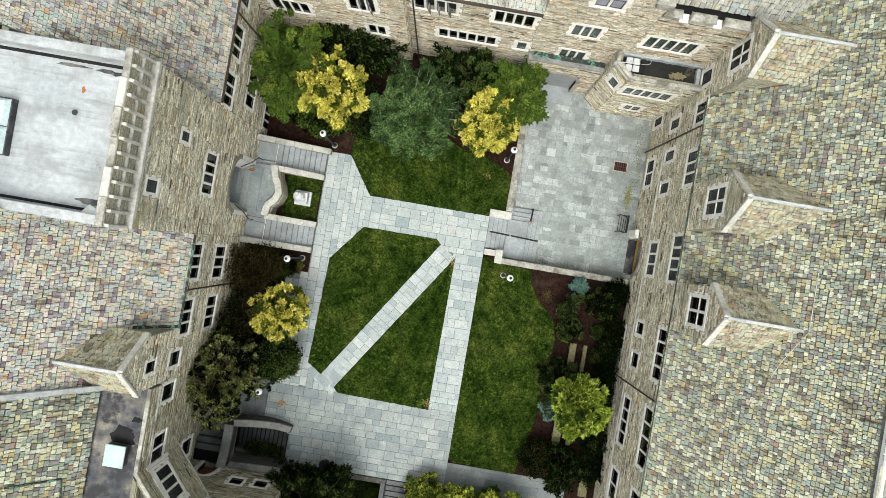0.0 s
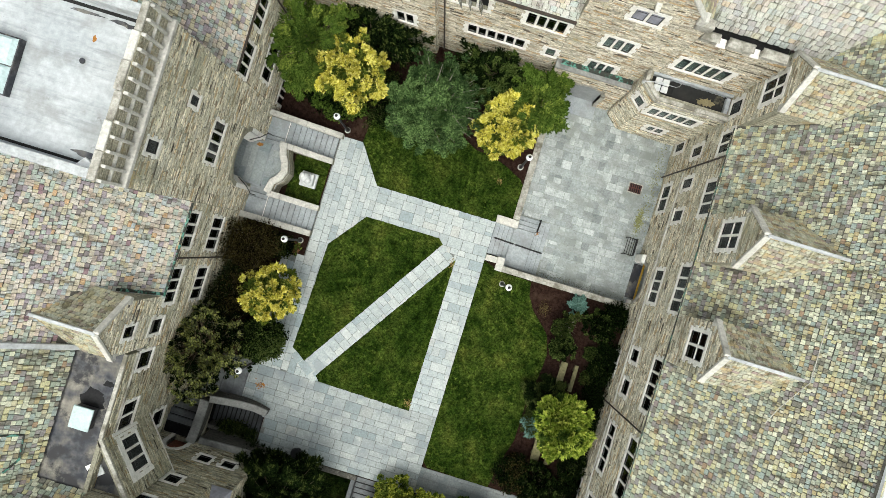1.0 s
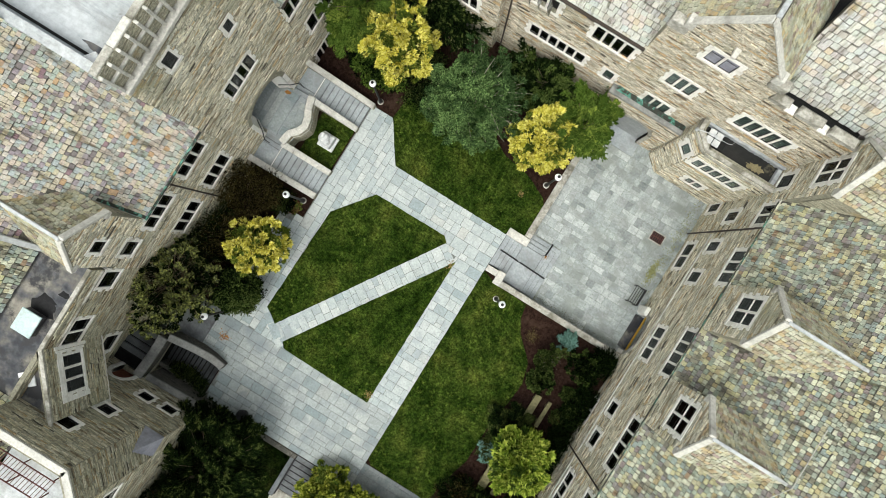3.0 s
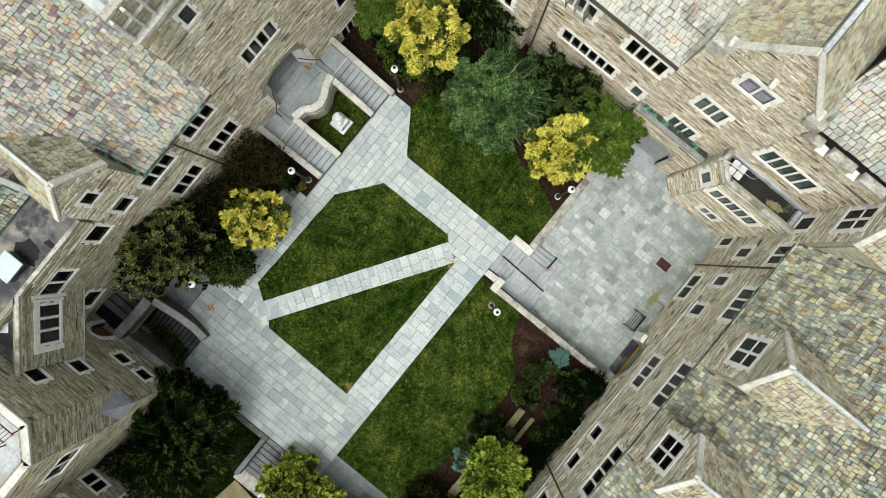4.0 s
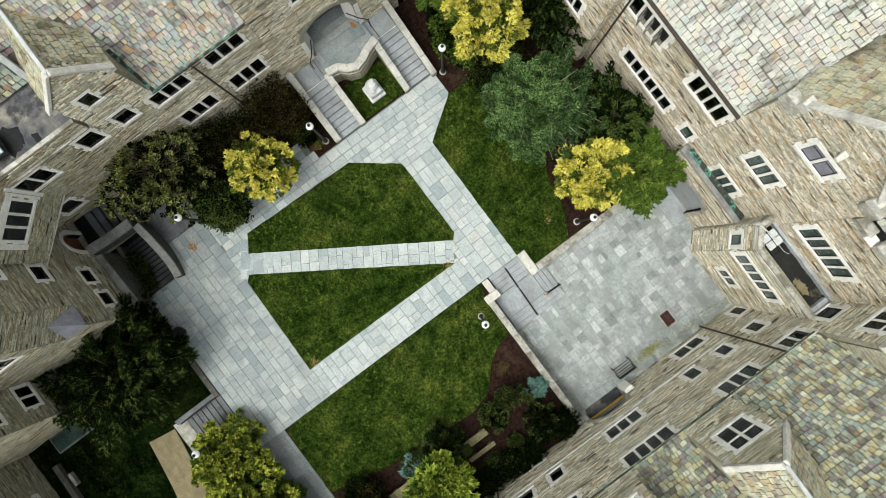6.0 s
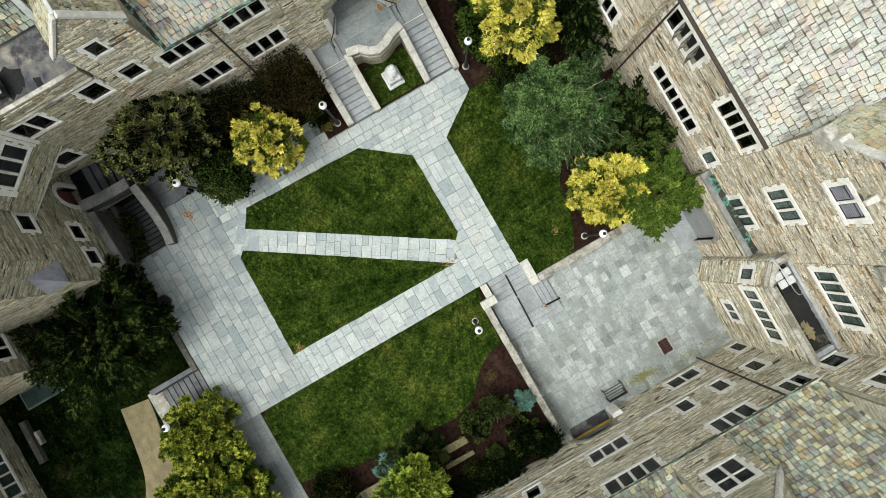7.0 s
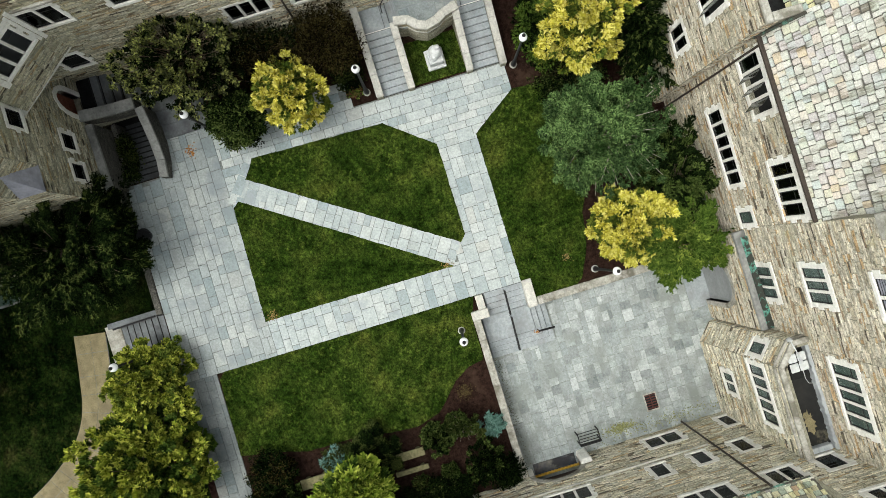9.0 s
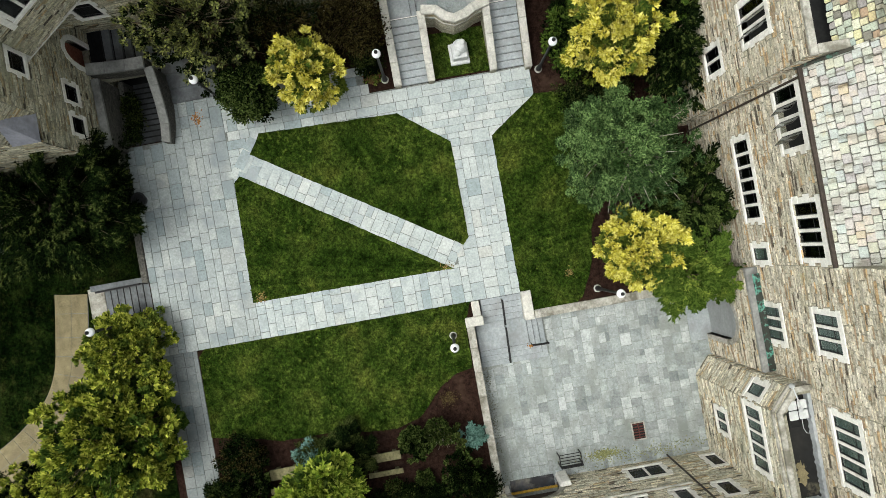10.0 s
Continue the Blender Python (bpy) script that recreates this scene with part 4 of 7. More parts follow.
part("grate_frame", m, M["oldcope"], gr, "pale stone rim")
part("grate_pit", Mesh().box(10.12, 8.02, -1.16, 10.98, 8.63, -1.135), M["dark"], gr)
for i in range(6):
    part("bar", Mesh().box(10.15 + 0.145 * i, 8.02, -1.135, 10.205 + 0.145 * i, 8.63, -1.115), M["rust"], gr)
part("cross_bar", Mesh().box(10.12, 8.3, -1.135, 10.98, 8.36, -1.11), M["rust"], gr)

# ---- west stairs ----
ws = thing("west_stairs", "twin grey stone flights up to the arched west door", "stairs", "", "structure")
for y0, y1 in ((4.02, 5.5), (-0.98, 0.42)):
    for i in range(9):
        part("step", Mesh().box(-14.2, y0, -0.05, -9.78 - 0.345 * i, y1, 0.116 * (i + 1)), M["step"], ws, "", 0.012)
        # dark strip at each riser paints its joint and shadow line
        part("joint", Mesh().box(-9.78 - 0.345 * (i + 1) - 0.005, y0, 0.1, -9.78 - 0.345 * (i + 1) + 0.022, y1, 0.116 * (i + 1) + 0.004), M["darkstep"], ws)
    part("seam", Mesh().box(-12.93, y0, 1.0, -12.89, y1, 1.052), M["lime"], ws, "pale mortar seam")
for a, b in ((3.42, 4.02), (0.42, 1.0)):
    for i in range(2):
        y = (b - 0.3 * i) if a > 2 else (a + 0.3 * i)
        part("step", Mesh().box(-14.2, min(y, 2.2), 0.9, -12.96 - 0.1 * i, max(y, 2.2), 1.14 + 0.1 * i), M["step"], ws, "", 0.015)
        e = -0.03 if a > 2 else 0.03
        part("joint", Mesh().box(-14.2, min(y - 10 * e, y - 9 * e), 0.9, -12.96 - 0.1 * i, max(y - 10 * e, y - 9 * e), 1.144 + 0.1 * i), M["darkstep"], ws)
part("landing", Mesh().prism([(-14.2, 1.0), (-12.75, 1.0), (-12.45, 1.6), (-12.45, 2.8), (-12.75, 3.42), (-14.2, 3.42)], -0.05, 1.335), M["step"], ws)
part("door_step", Mesh().box(-16.0, 0.85, 0.0, -13.55, 3.75, 1.34), M["step"], ws, "", 0.015)
part("rust_trace", Mesh().prism([(-14.55, 3.42), (-14.35, 3.36), (-14.12, 3.44), (-14.1, 3.58), (-14.4, 3.6)], 1.2, 1.378), M["rustspot"], ws, "orange rust trace on the landing")


def cheek(y0, y1, xa, za, xb, zb, label):
    t = thing("stair_wall", label, "wall", "stair walls", "structure")
    a = [(xa, y0 + 0.04, -0.05), (xb, y0 + 0.04, -0.05), (xb, y0 + 0.04, zb - 0.14), (xa, y0 + 0.04, za - 0.14)]
    part("wall_body", Mesh().hexa(a, [(x, y1 - 0.04, z) for x, y, z in a]), M["mortar"], t)
    n = 4
    for i in range(n):
        k0, k1 = i / n, (i + 1) / n - 0.004
        pts = [(xa + (xb - xa) * k, za + (zb - za) * k) for k in (k0, k1)]
        lo = [(pts[0][0], y0, pts[0][1] - 0.14), (pts[1][0], y0, pts[1][1] - 0.14), (pts[1][0], y1, pts[1][1] - 0.14), (pts[0][0], y1, pts[0][1] - 0.14)]
        part("coping", Mesh().hexa(lo, [(x, y, z + 0.15) for x, y, z in lo]), M["cope"], t, "", 0.02)


cheek(5.48, 5.86, -14.2, 1.75, -9.5, 0.5, "stone stair wall with sloping pale coping")
cheek(3.66, 4.04, -12.95, 1.9, -9.65, 0.55, "stone stair wall with sloping pale coping beside the small lawn")
cheek(0.40, 0.78, -12.8, 1.9, -9.65, 0.55, "stone stair wall with sloping pale coping beside the small lawn")
cheek(-1.36, -0.96, -14.2, 1.75, -9.7, 0.5, "stone stair wall with sloping pale coping")
pw = thing("parapet_wall", "curved stone parapet with pale coping behind the statue", "wall", "", "structure")
pts = [(-12.72, 3.98), (-12.52, 3.2), (-12.28, 2.78), (-12.14, 2.2), (-12.34, 1.72), (-12.72, 1.34), (-12.84, 0.62)]
side = []
for i, (x, y) in enumerate(pts):
    a, b = Vector(pts[max(i - 1, 0)]), Vector(pts[min(i + 1, len(pts) - 1)])
    side.append(Vector(((b - a).y, -(b - a).x)).normalized())
for i in range(len(pts) - 1):
    def quad(w, i=i):
        (ax, ay), (bx, by), n, k = pts[i], pts[i + 1], side[i] * w, side[i + 1] * w
        return [(ax - n.x, ay - n.y), (bx - k.x, by - k.y), (bx + k.x, by + k.y), (ax + n.x, ay + n.y)]
    part("wall_body", Mesh().prism(quad(0.17), -0.05, 1.80), M["rubble"], pw)
    part("coping", Mesh().prism(quad(0.225), 1.80, 1.97), M["cope"], pw, "", 0.02)
    part("drip_course", Mesh().prism(quad(0.2), 1.3, 1.4), M["cope"], pw, "", 0.015)
sp = thing("statue_plinth", "white marble plinth on the small lawn", "plinth", "", "", (-10.9, 2.2, 0.05))
part("base", Mesh().box(-11.45, 1.75, 0.0, -10.35, 2.75, 0.22), M["marble"], sp, "", 0.03)
part("die", Mesh().box(-11.3, 1.87, 0.22, -10.5, 2.63, 0.75), M["marble"], sp, "", 0.03)
sm = Mesh()
sm.lathe(-11.05, 2.3, [(0.0, 0.75), (0.34, 0.75), (0.38, 0.88), (0.30, 1.05), (0.22, 1.15), (0.0, 1.18)], 14)
sm.lathe(-11.15, 2.42, [(0.0, 1.02), (0.14, 1.06), (0.17, 1.16), (0.12, 1.26), (0.0, 1.29)], 12)
sm.lathe(-10.8, 2.15, [(0.0, 0.75), (0.2, 0.75), (0.22, 0.9), (0.12, 1.05), (0.0, 1.08)], 12)
solid("statue", sm, M["marble"], "weathered white marble statue on its plinth", "statue", "", "", 0.0, True)


# ---- walls ----
def arch_trim(name, f, u0, u1, zs, za, z0, depth, door_label, mat="lime", ring="lime", leaf_mat="door"):
    """A stone arch in a square opening: voussoir ring, spandrels and jambs, with a door set back in it."""
    t = thing(name, door_label, "door", "", "structure", f.p((u0 + u1) / 2, z0, 0))
    uc, hw = (u0 + u1) / 2, (u1 - u0) / 2
    k = 12
    arc = [(uc - hw * math.cos(math.pi * i / k), zs + (za - zs) * math.sin(math.pi * i / k)) for i in range(k + 1)]
    m = Mesh()
    for (a, b), (c, d) in zip(arc, arc[1:]):
        lo = [f.p(a, b, 0.0), f.p(c, d, 0.0), f.p(c, za + 0.02, 0.0), f.p(a, za + 0.02, 0.0)]
        m.hexa(lo, [v - f.n * 0.5 for v in lo])
    part("spandrel", m, M["mortar"], t)
    for (a, b), (c, d) in zip(arc, arc[1:]):
        def out(x, z, g):
            v = Vector((x - uc, (z - zs))).normalized() * g
            return (x + v.x, z + v.y)
        e, g = out(a, b, 0.28), out(c, d, 0.28)
        lo = [f.p(a, b, 0.05), f.p(c, d, 0.05), f.p(*g, 0.05), f.p(*e, 0.05)]
        part("voussoir", Mesh().hexa(lo, [v - f.n * 0.35 for v in lo]), M[ring], t)
    for s in (u0, u1):
        jm = Mesh()
        f.block(jm, *((s - 0.28, s) if s == u0 else (s, s + 0.28)), z0, zs, -0.35, 0.05)
        part("jamb", jm, M[mat], t, "", 0.02)
    pass_ = Mesh()
    f.block(pass_, u0, u0 - 0.1, z0, za, -depth - 0.1, -0.5)
    f.block(pass_, u1, u1 + 0.1, z0, za, -depth - 0.1, -0.5)
    f.block(pass_, u0, u1, za + 0.02, za + 0.12, -depth - 0.1, -0.5)
    part("passage", pass_, M["mortar"], t)
    dm = Mesh()
    f.block(dm, u0, u1, z0, za, -depth - 0.12, -depth)
    part("door_leaf", dm, M[leaf_mat], t, "dark wooden door leaf" if leaf_mat == "door" else "grey painted door leaf")
    return t


arch_trim("door_1", FW, 0.65, 3.85, 3.9, 5.3, 1.2, 1.6, "arched stone doorway with a deep dark recess above the stairs", ring="mortar")
arch_trim("door_2", FE, 0.85, 3.45, -0.1, 1.15, -1.15, 0.7, "low arched stone doorway with a dark wooden door on the terrace", "lime", "oldcope")
solid("door_block", Mesh().prism([(12.2, 3.4), (11.95, 3.5), (11.9, 4.0), (12.2, 4.05)], -1.15, 0.35), M["lime"], "white stone block beside the terrace doorway", "block", "", "structure", 0.04)
solid("door_mat", Mesh().box(12.0, 0.95, -1.15, 12.6, 3.35, -1.11), M["lead"], "dark grey mat before the terrace doorway", "mat", "", "")
solid("door_sill", Mesh().box(12.62, 0.85, -1.15, 12.72, 3.45, -1.02), M["yellow"], "yellow-painted strip at the terrace door's foot", "sill", "", "structure")
for a, b in ((4.0, 3.4), (0.5, 1.1)):
    q = [(-14.12, a), (-14.95, a), (-14.95, b)]
    jb = Mesh()
    if a < 2:
        q = q[::-1]
    jb.hexa([(x, y, 1.0) for x, y in q], [(x - 0.02, y, 3.3 if x > -14.5 else 3.75) for x, y in q])
    solid("splayed_jamb", jb, M["lime"], "broad white limestone splayed jamb of the west doorway", "jamb", "splayed jambs", "structure", 0.03)
    e = 0.28 if a > 2 else -0.28
    hr = thing("wall_rail", "short bent black iron rail beside the west doorway", "handrail", "doorway rails", "", (-14.1, a, 1.2))
    part("top_rail", Mesh().tube((-14.75, b + e * 0.3, 2.2), (-14.1, a - e * 0.4, 2.2), 0.03).tube((-14.1, a - e * 0.4, 2.2), (-13.75, a + e, 2.1), 0.03), M["iron"], hr)
    part("post", Mesh().tube((-13.75, a + e, 1.04), (-13.75, a + e, 2.1), 0.025), M["iron"], hr)
FP = Facade((0, 12.95), (1, 0), (0, -1))
arch_trim("door_3", FP, 3.75, 6.0, 1.2, 2.5, -1.15, 0.24, "arched stone doorway with a grey door in the north porch", "oldcope", "oldcope", "greydoor")
solid("threshold", Mesh().box(3.4, 12.0, -1.2, 6.3, 14.65, -1.125), M["step"], "grey stone threshold slab of the north doorway", "threshold", "", "structure", 0.01)
ARCH_W, ARCH_E, ARCH_N = [(0.65, 3.85, 1.2, 5.32)], [(0.85, 3.45, -1.3, 1.17)], [(3.75, 6.0, -1.3, 2.52)]

near = lambda v: True
wall("wall_east", FE, -17.5, 13.45, -1.3, 8.35, "grey-brown rubble stone east wall with pale window surrounds", arches=ARCH_E, prefer=lambda v: 0 < v.y < 9 and v.z < 3.4)
wall("wall_north_1", FN, -5.2, 2.2, -0.1, 10.2, "tan rubble stone north wall under the slate eave", prefer=lambda v: v.z > 5.6, kinds="tanwall")
wall("wall_north_2", FN, 2.2, 7.7, -1.3, 13.4, "tan rubble stone gabled north wall", gables=((2.2, 7.7, 13.4, 4.88, 17.3),), prefer=lambda v: 9.6 < v.z, arches=[(3.75, 6.0, -1.3, 2.52)], kinds="tanwall")
wall("wall_north_3", FN, 7.7, 12.25, -1.3, 12.2, "tan rubble stone north wall below a crenellated parapet", thick=0.24, prefer=lambda v: 7 < v.z, kinds="tanwall")
wall("wall_north_4", FNB, -14.2, -5.2, -0.1, 11.4, "tan rubble stone wall of the north-west block", thick=0.28, prefer=lambda v: v.x > -9 and v.z > 5, kinds="tanwall")
wall("wall_porch", FP, 2.35, 7.1, -1.3, 4.2, "rubble stone porch wall round the north doorway", arches=ARCH_N, thick=0.48, kinds="tanwall")
wall("wall_west_1", FW, 6.1, 12.95, -0.1, 8.85, "grey-brown rubble stone west wall", prefer=lambda v: v.z > 4)
wall("wall_west_2", FW, -1.05, 6.1, -0.1, 16.1, "tall rubble stone tower wall over the west door", arches=ARCH_W, prefer=lambda v: 9 < v.z)
wall("wall_west_3", FW, -9.1, -1.05, -0.1, 9.35, "grey-brown rubble stone west wall", prefer=lambda v: v.z > 5)
wall("wall_west_5", Facade((-14.95, 0), (0, 1), (1, 0)), -16.2, -13.0, -0.1, 3.65, "rubble stone wall set back behind the corner stairs", thick=0.3, kinds="shadewall")
wall("wall_west_4", FW, -16.2, -9.1, -0.1, 11.0, "rubble stone wall below a flat roof's parapet", thick=0.22, arches=[(-16.2, -13.0, -0.1, 3.65)], prefer=lambda v: v.z > 6, kinds="shadewall")
wall("wall_bay", FB, 0.0, 3.4, 6.3, 11.0, "canted rubble stone bay wall in the corner", thick=0.35, kinds="shadewall")
wall("wall_south_1", FS, -15.3, -8.4, -1.4, 6.4, "grey rubble stone wall of the south-west block", prefer=lambda v: v.z > 2, arches=[(-14.05, -12.95, 1.2, 3.4)], kinds="shadewall")
wall("wall_south_2", FS, -14.2, -9.6, 6.4, 13.0, "grey rubble stone upper wall of the south-west block", kinds="shadewall")
wall("wall_south_3", FSC, 0.0, 1.7, 6.4, 13.0, "greenish rubble stone canted corner of the south-west block", kinds="shadewall")
wall("wall_south_4", FSE, -34.0, -16.2, -1.4, 6.4, "grey rubble stone side wall of the south-west block", prefer=lambda v: v.y > -25, kinds="shadewall")
wall("wall_south_5", FSE, -34.0, -17.4, 6.4, 13.0, "grey rubble stone upper side wall of the south-west block", prefer=lambda v: v.y > -25, kinds="shadewall")
wall("wall_south_6", FS2, -8.4, -6.2, -1.4, 10.5, "grey rubble stone wall of the lower south block", kinds="shadewall")
wall("wall_south_7", FSE2, -34.0, -21.6, -1.4, 10.5, "grey rubble stone side wall of the lower south block", kinds="shadewall")
wall("wall_south_8", FS3, -6.2, 1.2, -1.4, 8.5, "grey rubble stone wall of the far south range", prefer=lambda v: v.z < 2, kinds="shadewall")
solid("wall_outer_4", Mesh().box(0.8, -34.0, -1.4, 1.2, -28.65, 8.5).box(-6.2, -34.4, -1.4, 1.2, -34.0, 8.5), M["mortar"], "rubble stone outer walls of the far south range", "wall", "", "structure")
solid("roof_south_far", Mesh().box(-6.2, -34.0, 8.1, 0.8, -28.65, 8.25), M["lead"], "grey flat roof of the far south range", "roof", "", "structure")
solid("roof_south_low", Mesh().box(-8.9, -34.0, 10.3, -6.3, -21.7, 10.45), M["lead"], "grey flat roof of the lower south block", "roof", "", "structure")
arch_trim("door_4", FS, -14.05, -12.95, 2.4, 3.4, 1.2, 0.45, "arched stone doorway with a red-brown door on the corner landing")
solid("bay_soffit", Mesh().hexa([(-14.2, -14.6, 5.5), (-14.15, -14.6, 5.5), (-13.6, -16.2, 5.5), (-14.2, -16.2, 5.5)], [(-14.2, -13.3, 6.35), (-14.1, -13.35, 6.35), (-11.75, -16.2, 6.35), (-14.2, -16.2, 6.35)]), M["cope"], "corbelled stone underside of the canted bay", "bay", "", "structure")
wall("wall_oriel", FO, 8.12, 12.25, -1.3, 6.9, "tan rubble stone bay beside the terrace", thick=0.35)
wall("wall_oriel_side", FOC, 0.0, 1.24, -1.3, 6.9, "canted tan rubble stone bay side", thick=0.3)
wall("wall_oriel_return", FOR, 12.75, 13.45, -1.3, 6.9, "short tan rubble stone return of the bay", thick=0.3, prefer=lambda v: v.z > 5.5)

# outer shells that close the buildings
sh = Mesh()
sh.box(22.0, -17.5, -1.4, 22.4, 26.0, 9.0).box(12.75, -17.9, -1.4, 22.4, -17.5, 8.3)
solid("wall_outer_1", sh, M["mortar"], "rubble stone outer walls of the east range", "wall", "", "structure")
solid("wall_outer_2", Mesh().box(-26.0, 24.5, -1.4, 22.4, 24.9, 10.0).box(-26.4, -34, -1.4, -26.0, 24.9, 9.0), M["mortar"], "rubble stone outer walls of the north and west ranges", "wall", "", "structure")
solid("wall_outer_3", Mesh().box(-26.0, -34.4, -1.4, -8.9, -34.0, 12.0), M["mortar"], "rubble stone outer wall of the south-west block", "wall", "", "structure")
# unseen floors, near-black so the rooms behind the windows stay dark
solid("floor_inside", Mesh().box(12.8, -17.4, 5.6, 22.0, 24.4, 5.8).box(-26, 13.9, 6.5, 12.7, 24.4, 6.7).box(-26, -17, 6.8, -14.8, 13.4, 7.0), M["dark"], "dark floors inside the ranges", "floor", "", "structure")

# ---- roofs ----
K = 1.67
L = math.sqrt(1 + K * K)
UPE, UPW, UPN = (1, 0, K), (-1, 0, K), (0, 1, K)
DORMERS_E = ((11.3, 13.9, 14.5), (3.7, 6.35, 14.6), (-1.85, 0.8, 14.3))
roof("roof_east", (12.17, -17.6, 8.234), (0, 1, 0), UPE, 42.0, 5.68 * L, "graded multicoloured slate roof of the east range", prefer=lambda v: -14 < v.y < 12 and v.z < 9.6,
     gaps=[(a + 17.6, b + 17.6, 4.87) for a, b, c in DORMERS_E])
roof("roof_east_back", (23.0, -17.6, 11.9), (0, 1, 0), (-1, 0, 1.12), 42.0, 5.2 * math.sqrt(1 + 1.12 ** 2), "slate back slope of the east roof", cap=0, tile=(0.7, 0.55))
solid("ridge_cap", Mesh().hexa([(17.7, -17.6, 17.6), (17.95, -17.6, 17.6), (17.95, 24.4, 17.6), (17.7, 24.4, 17.6)], [(17.78, -17.6, 17.9), (17.88, -17.6, 17.9), (17.88, 24.4, 17.9), (17.78, 24.4, 17.9)]), M["white"], "white metal ridge capping of the east roof", "ridge", "", "structure")
roof("roof_north_1", (-5.2, 13.36, 10.117), (1, 0, 0), UPN, 7.5, 5.84 * L, "pale multicoloured slate roof of the north range", prefer=lambda v: True, kinds="paleslate", tile=(0.325, 0.30))
roof("roof_north_3", (7.6, 14.55, 11.6), (1, 0, 0), UPN, 14.0, 4.6 * L, "pale slate roof behind the crenellated parapet", prefer=lambda v: v.x < 13, kinds="paleslate", tile=(0.325, 0.30))
roof("roof_north_4", (-26.0, 14.1, 11.0), (1, 0, 0), UPN, 20.9, 5.0 * L, "slate roof of the north-west block", prefer=lambda v: v.x > -12)
gz, gt = 13.4, 17.3
ln = math.hypot(2.75, gt - gz)
roof("roof_gable_west", (2.2, 13.55, gz), (0, 1, 0), (2.75, 0, gt - gz), 8.0, ln, "mossy slate slope of the north cross gable", s0=0.05, tile=(0.33, 0.26), kinds="mosslate")
roof("roof_gable_east", (7.7, 13.55, gz), (0, 1, 0), (-2.75, 0, gt - gz), 8.0, ln, "mossy slate slope of the north cross gable", s0=0.05, tile=(0.33, 0.26), kinds="mosslate")
roof("roof_west_1", (-14.11, 6.15, 8.717), (0, 1, 0), UPW, 18.0, 6.14 * L, "multicoloured slate roof of the west range", prefer=lambda v: v.z < 14, kinds="pinkslate")
roof("roof_west_3", (-14.11, -8.95, 9.217), (0, 1, 0), UPW, 7.9, 6.14 * L, "multicoloured slate roof of the west range", prefer=lambda v: v.z < 14, gaps=[(0.0, 2.6, 4.7)], kinds="pinkslate")
roof("roof_west_4", (-17.05, -20.0, 10.6), (0, 1, 0), UPW, 11.0, 5.0 * L, "multicoloured slate roof behind the flat roof", prefer=lambda v: True)


def strip(name, a, b, w, h, mat, label, category="coping", side=None, group=""):
    """A long capping from a to b, w wide and h thick."""
    a, b = Vector(a), Vector(b)
    d = (b - a).normalized()
    s = Vector(side).normalized() if side else d.cross(Vector((0, 0, 1))).normalized()
    n = s.cross(d).normalized()
    if n.z < 0:
        n = -n
    lo = [a - s * w / 2, a + s * w / 2, b + s * w / 2, b - s * w / 2]
    return solid(name, Mesh().hexa(lo, [v + n * h for v in lo]), M[mat], label, category, group, "structure", 0.02)


def dormer(f, u0, u1, zs, za, ze, tag, slope=K):
    """A stone wall dormer: front gable, cheeks, two slated slopes, copings with kneelers and a white ridge."""
    uc = (u0 + u1) / 2
    d0, d1 = (zs - ze) / slope, (za - ze) / slope
    w = wall("wall_" + tag, f, u0, u1, ze - 0.0, zs, "rubble stone dormer front with a pale window", thick=0.35, gables=((u0, u1, zs, uc, za),), prefer=lambda v: True)
    ck = Mesh()
    for s in (u0, u1):
        q = [f.p(s, ze - 0.3, -0.3), f.p(s, zs, -0.3), f.p(s, zs, -d0 - 0.1)]
        e = f.u * (0.2 if s == u0 else -0.2)
        ck.hexa(q, [v + e for v in q])
    part("cheek", ck, M["rubble"], w)
    ln = math.hypot(uc - u0, za - zs)
    for s, sg in ((u0, 1), (u1, -1)):
        up = (f.u * sg * (uc - u0) + Vector((0, 0, za - zs)))
        e = f.p(s, zs, -0.1) - f.u * sg * 0.12 - Vector((0, 0, 0.12 * (za - zs) / (uc - u0)))
        roof("roof_" + tag, e, -f.n, up, d1, ln + 0.15, "mossy slate slope of a stone dormer", hi=lambda k: d0 + 0.15 + (d1 - d0) * k / ln, s0=0.02, tile=(0.27, 0.2), cap=25, prefer=lambda v: True, kinds="mosslate")
        a, b = f.p(s - sg * 0.12, zs - 0.1, 0.0), f.p(uc, za + 0.06, 0.0)
        strip("coping", a - f.n * 0.06, b - f.n * 0.06, 0.28, 0.14, "cope", "pale stone gable coping of a dormer", side=f.n, group="dormer copings")
        kb = Mesh()
        f.block(kb, s - 0.18, s + 0.18, zs - 0.22, zs + 0.08, -0.25, 0.08)
        solid("kneeler", kb, M["cope"], "pale stone kneeler at a dormer's shoulder", "kneeler", "dormer kneelers", "structure", 0.03)
        if tag != "dormer_west":
            strip("valley", f.p(s, zs + 0.05, -d0 - 0.04), f.p(uc, za + 0.05, -d1 - 0.06), 0.13, 0.05, "dark", "dark narrow lead valley beside a dormer", "flashing", group="dormer valleys")
    strip("ridge_cap", f.p(uc, za + 0.03, -0.1), f.p(uc, za + 0.03, -d1 - 0.1), 0.15, 0.1, "membrane", "white metal ridge capping of a dormer", "ridge", group="dormer ridges")


for i, (a, b, c) in enumerate(DORMERS_E):
    dormer(FE, a, b, 12.65, c, 8.3, "dormer_east_%d" % (i + 1))
dormer(FW, -8.95, -6.2, 12.6, 14.5, 9.3, "dormer_west")

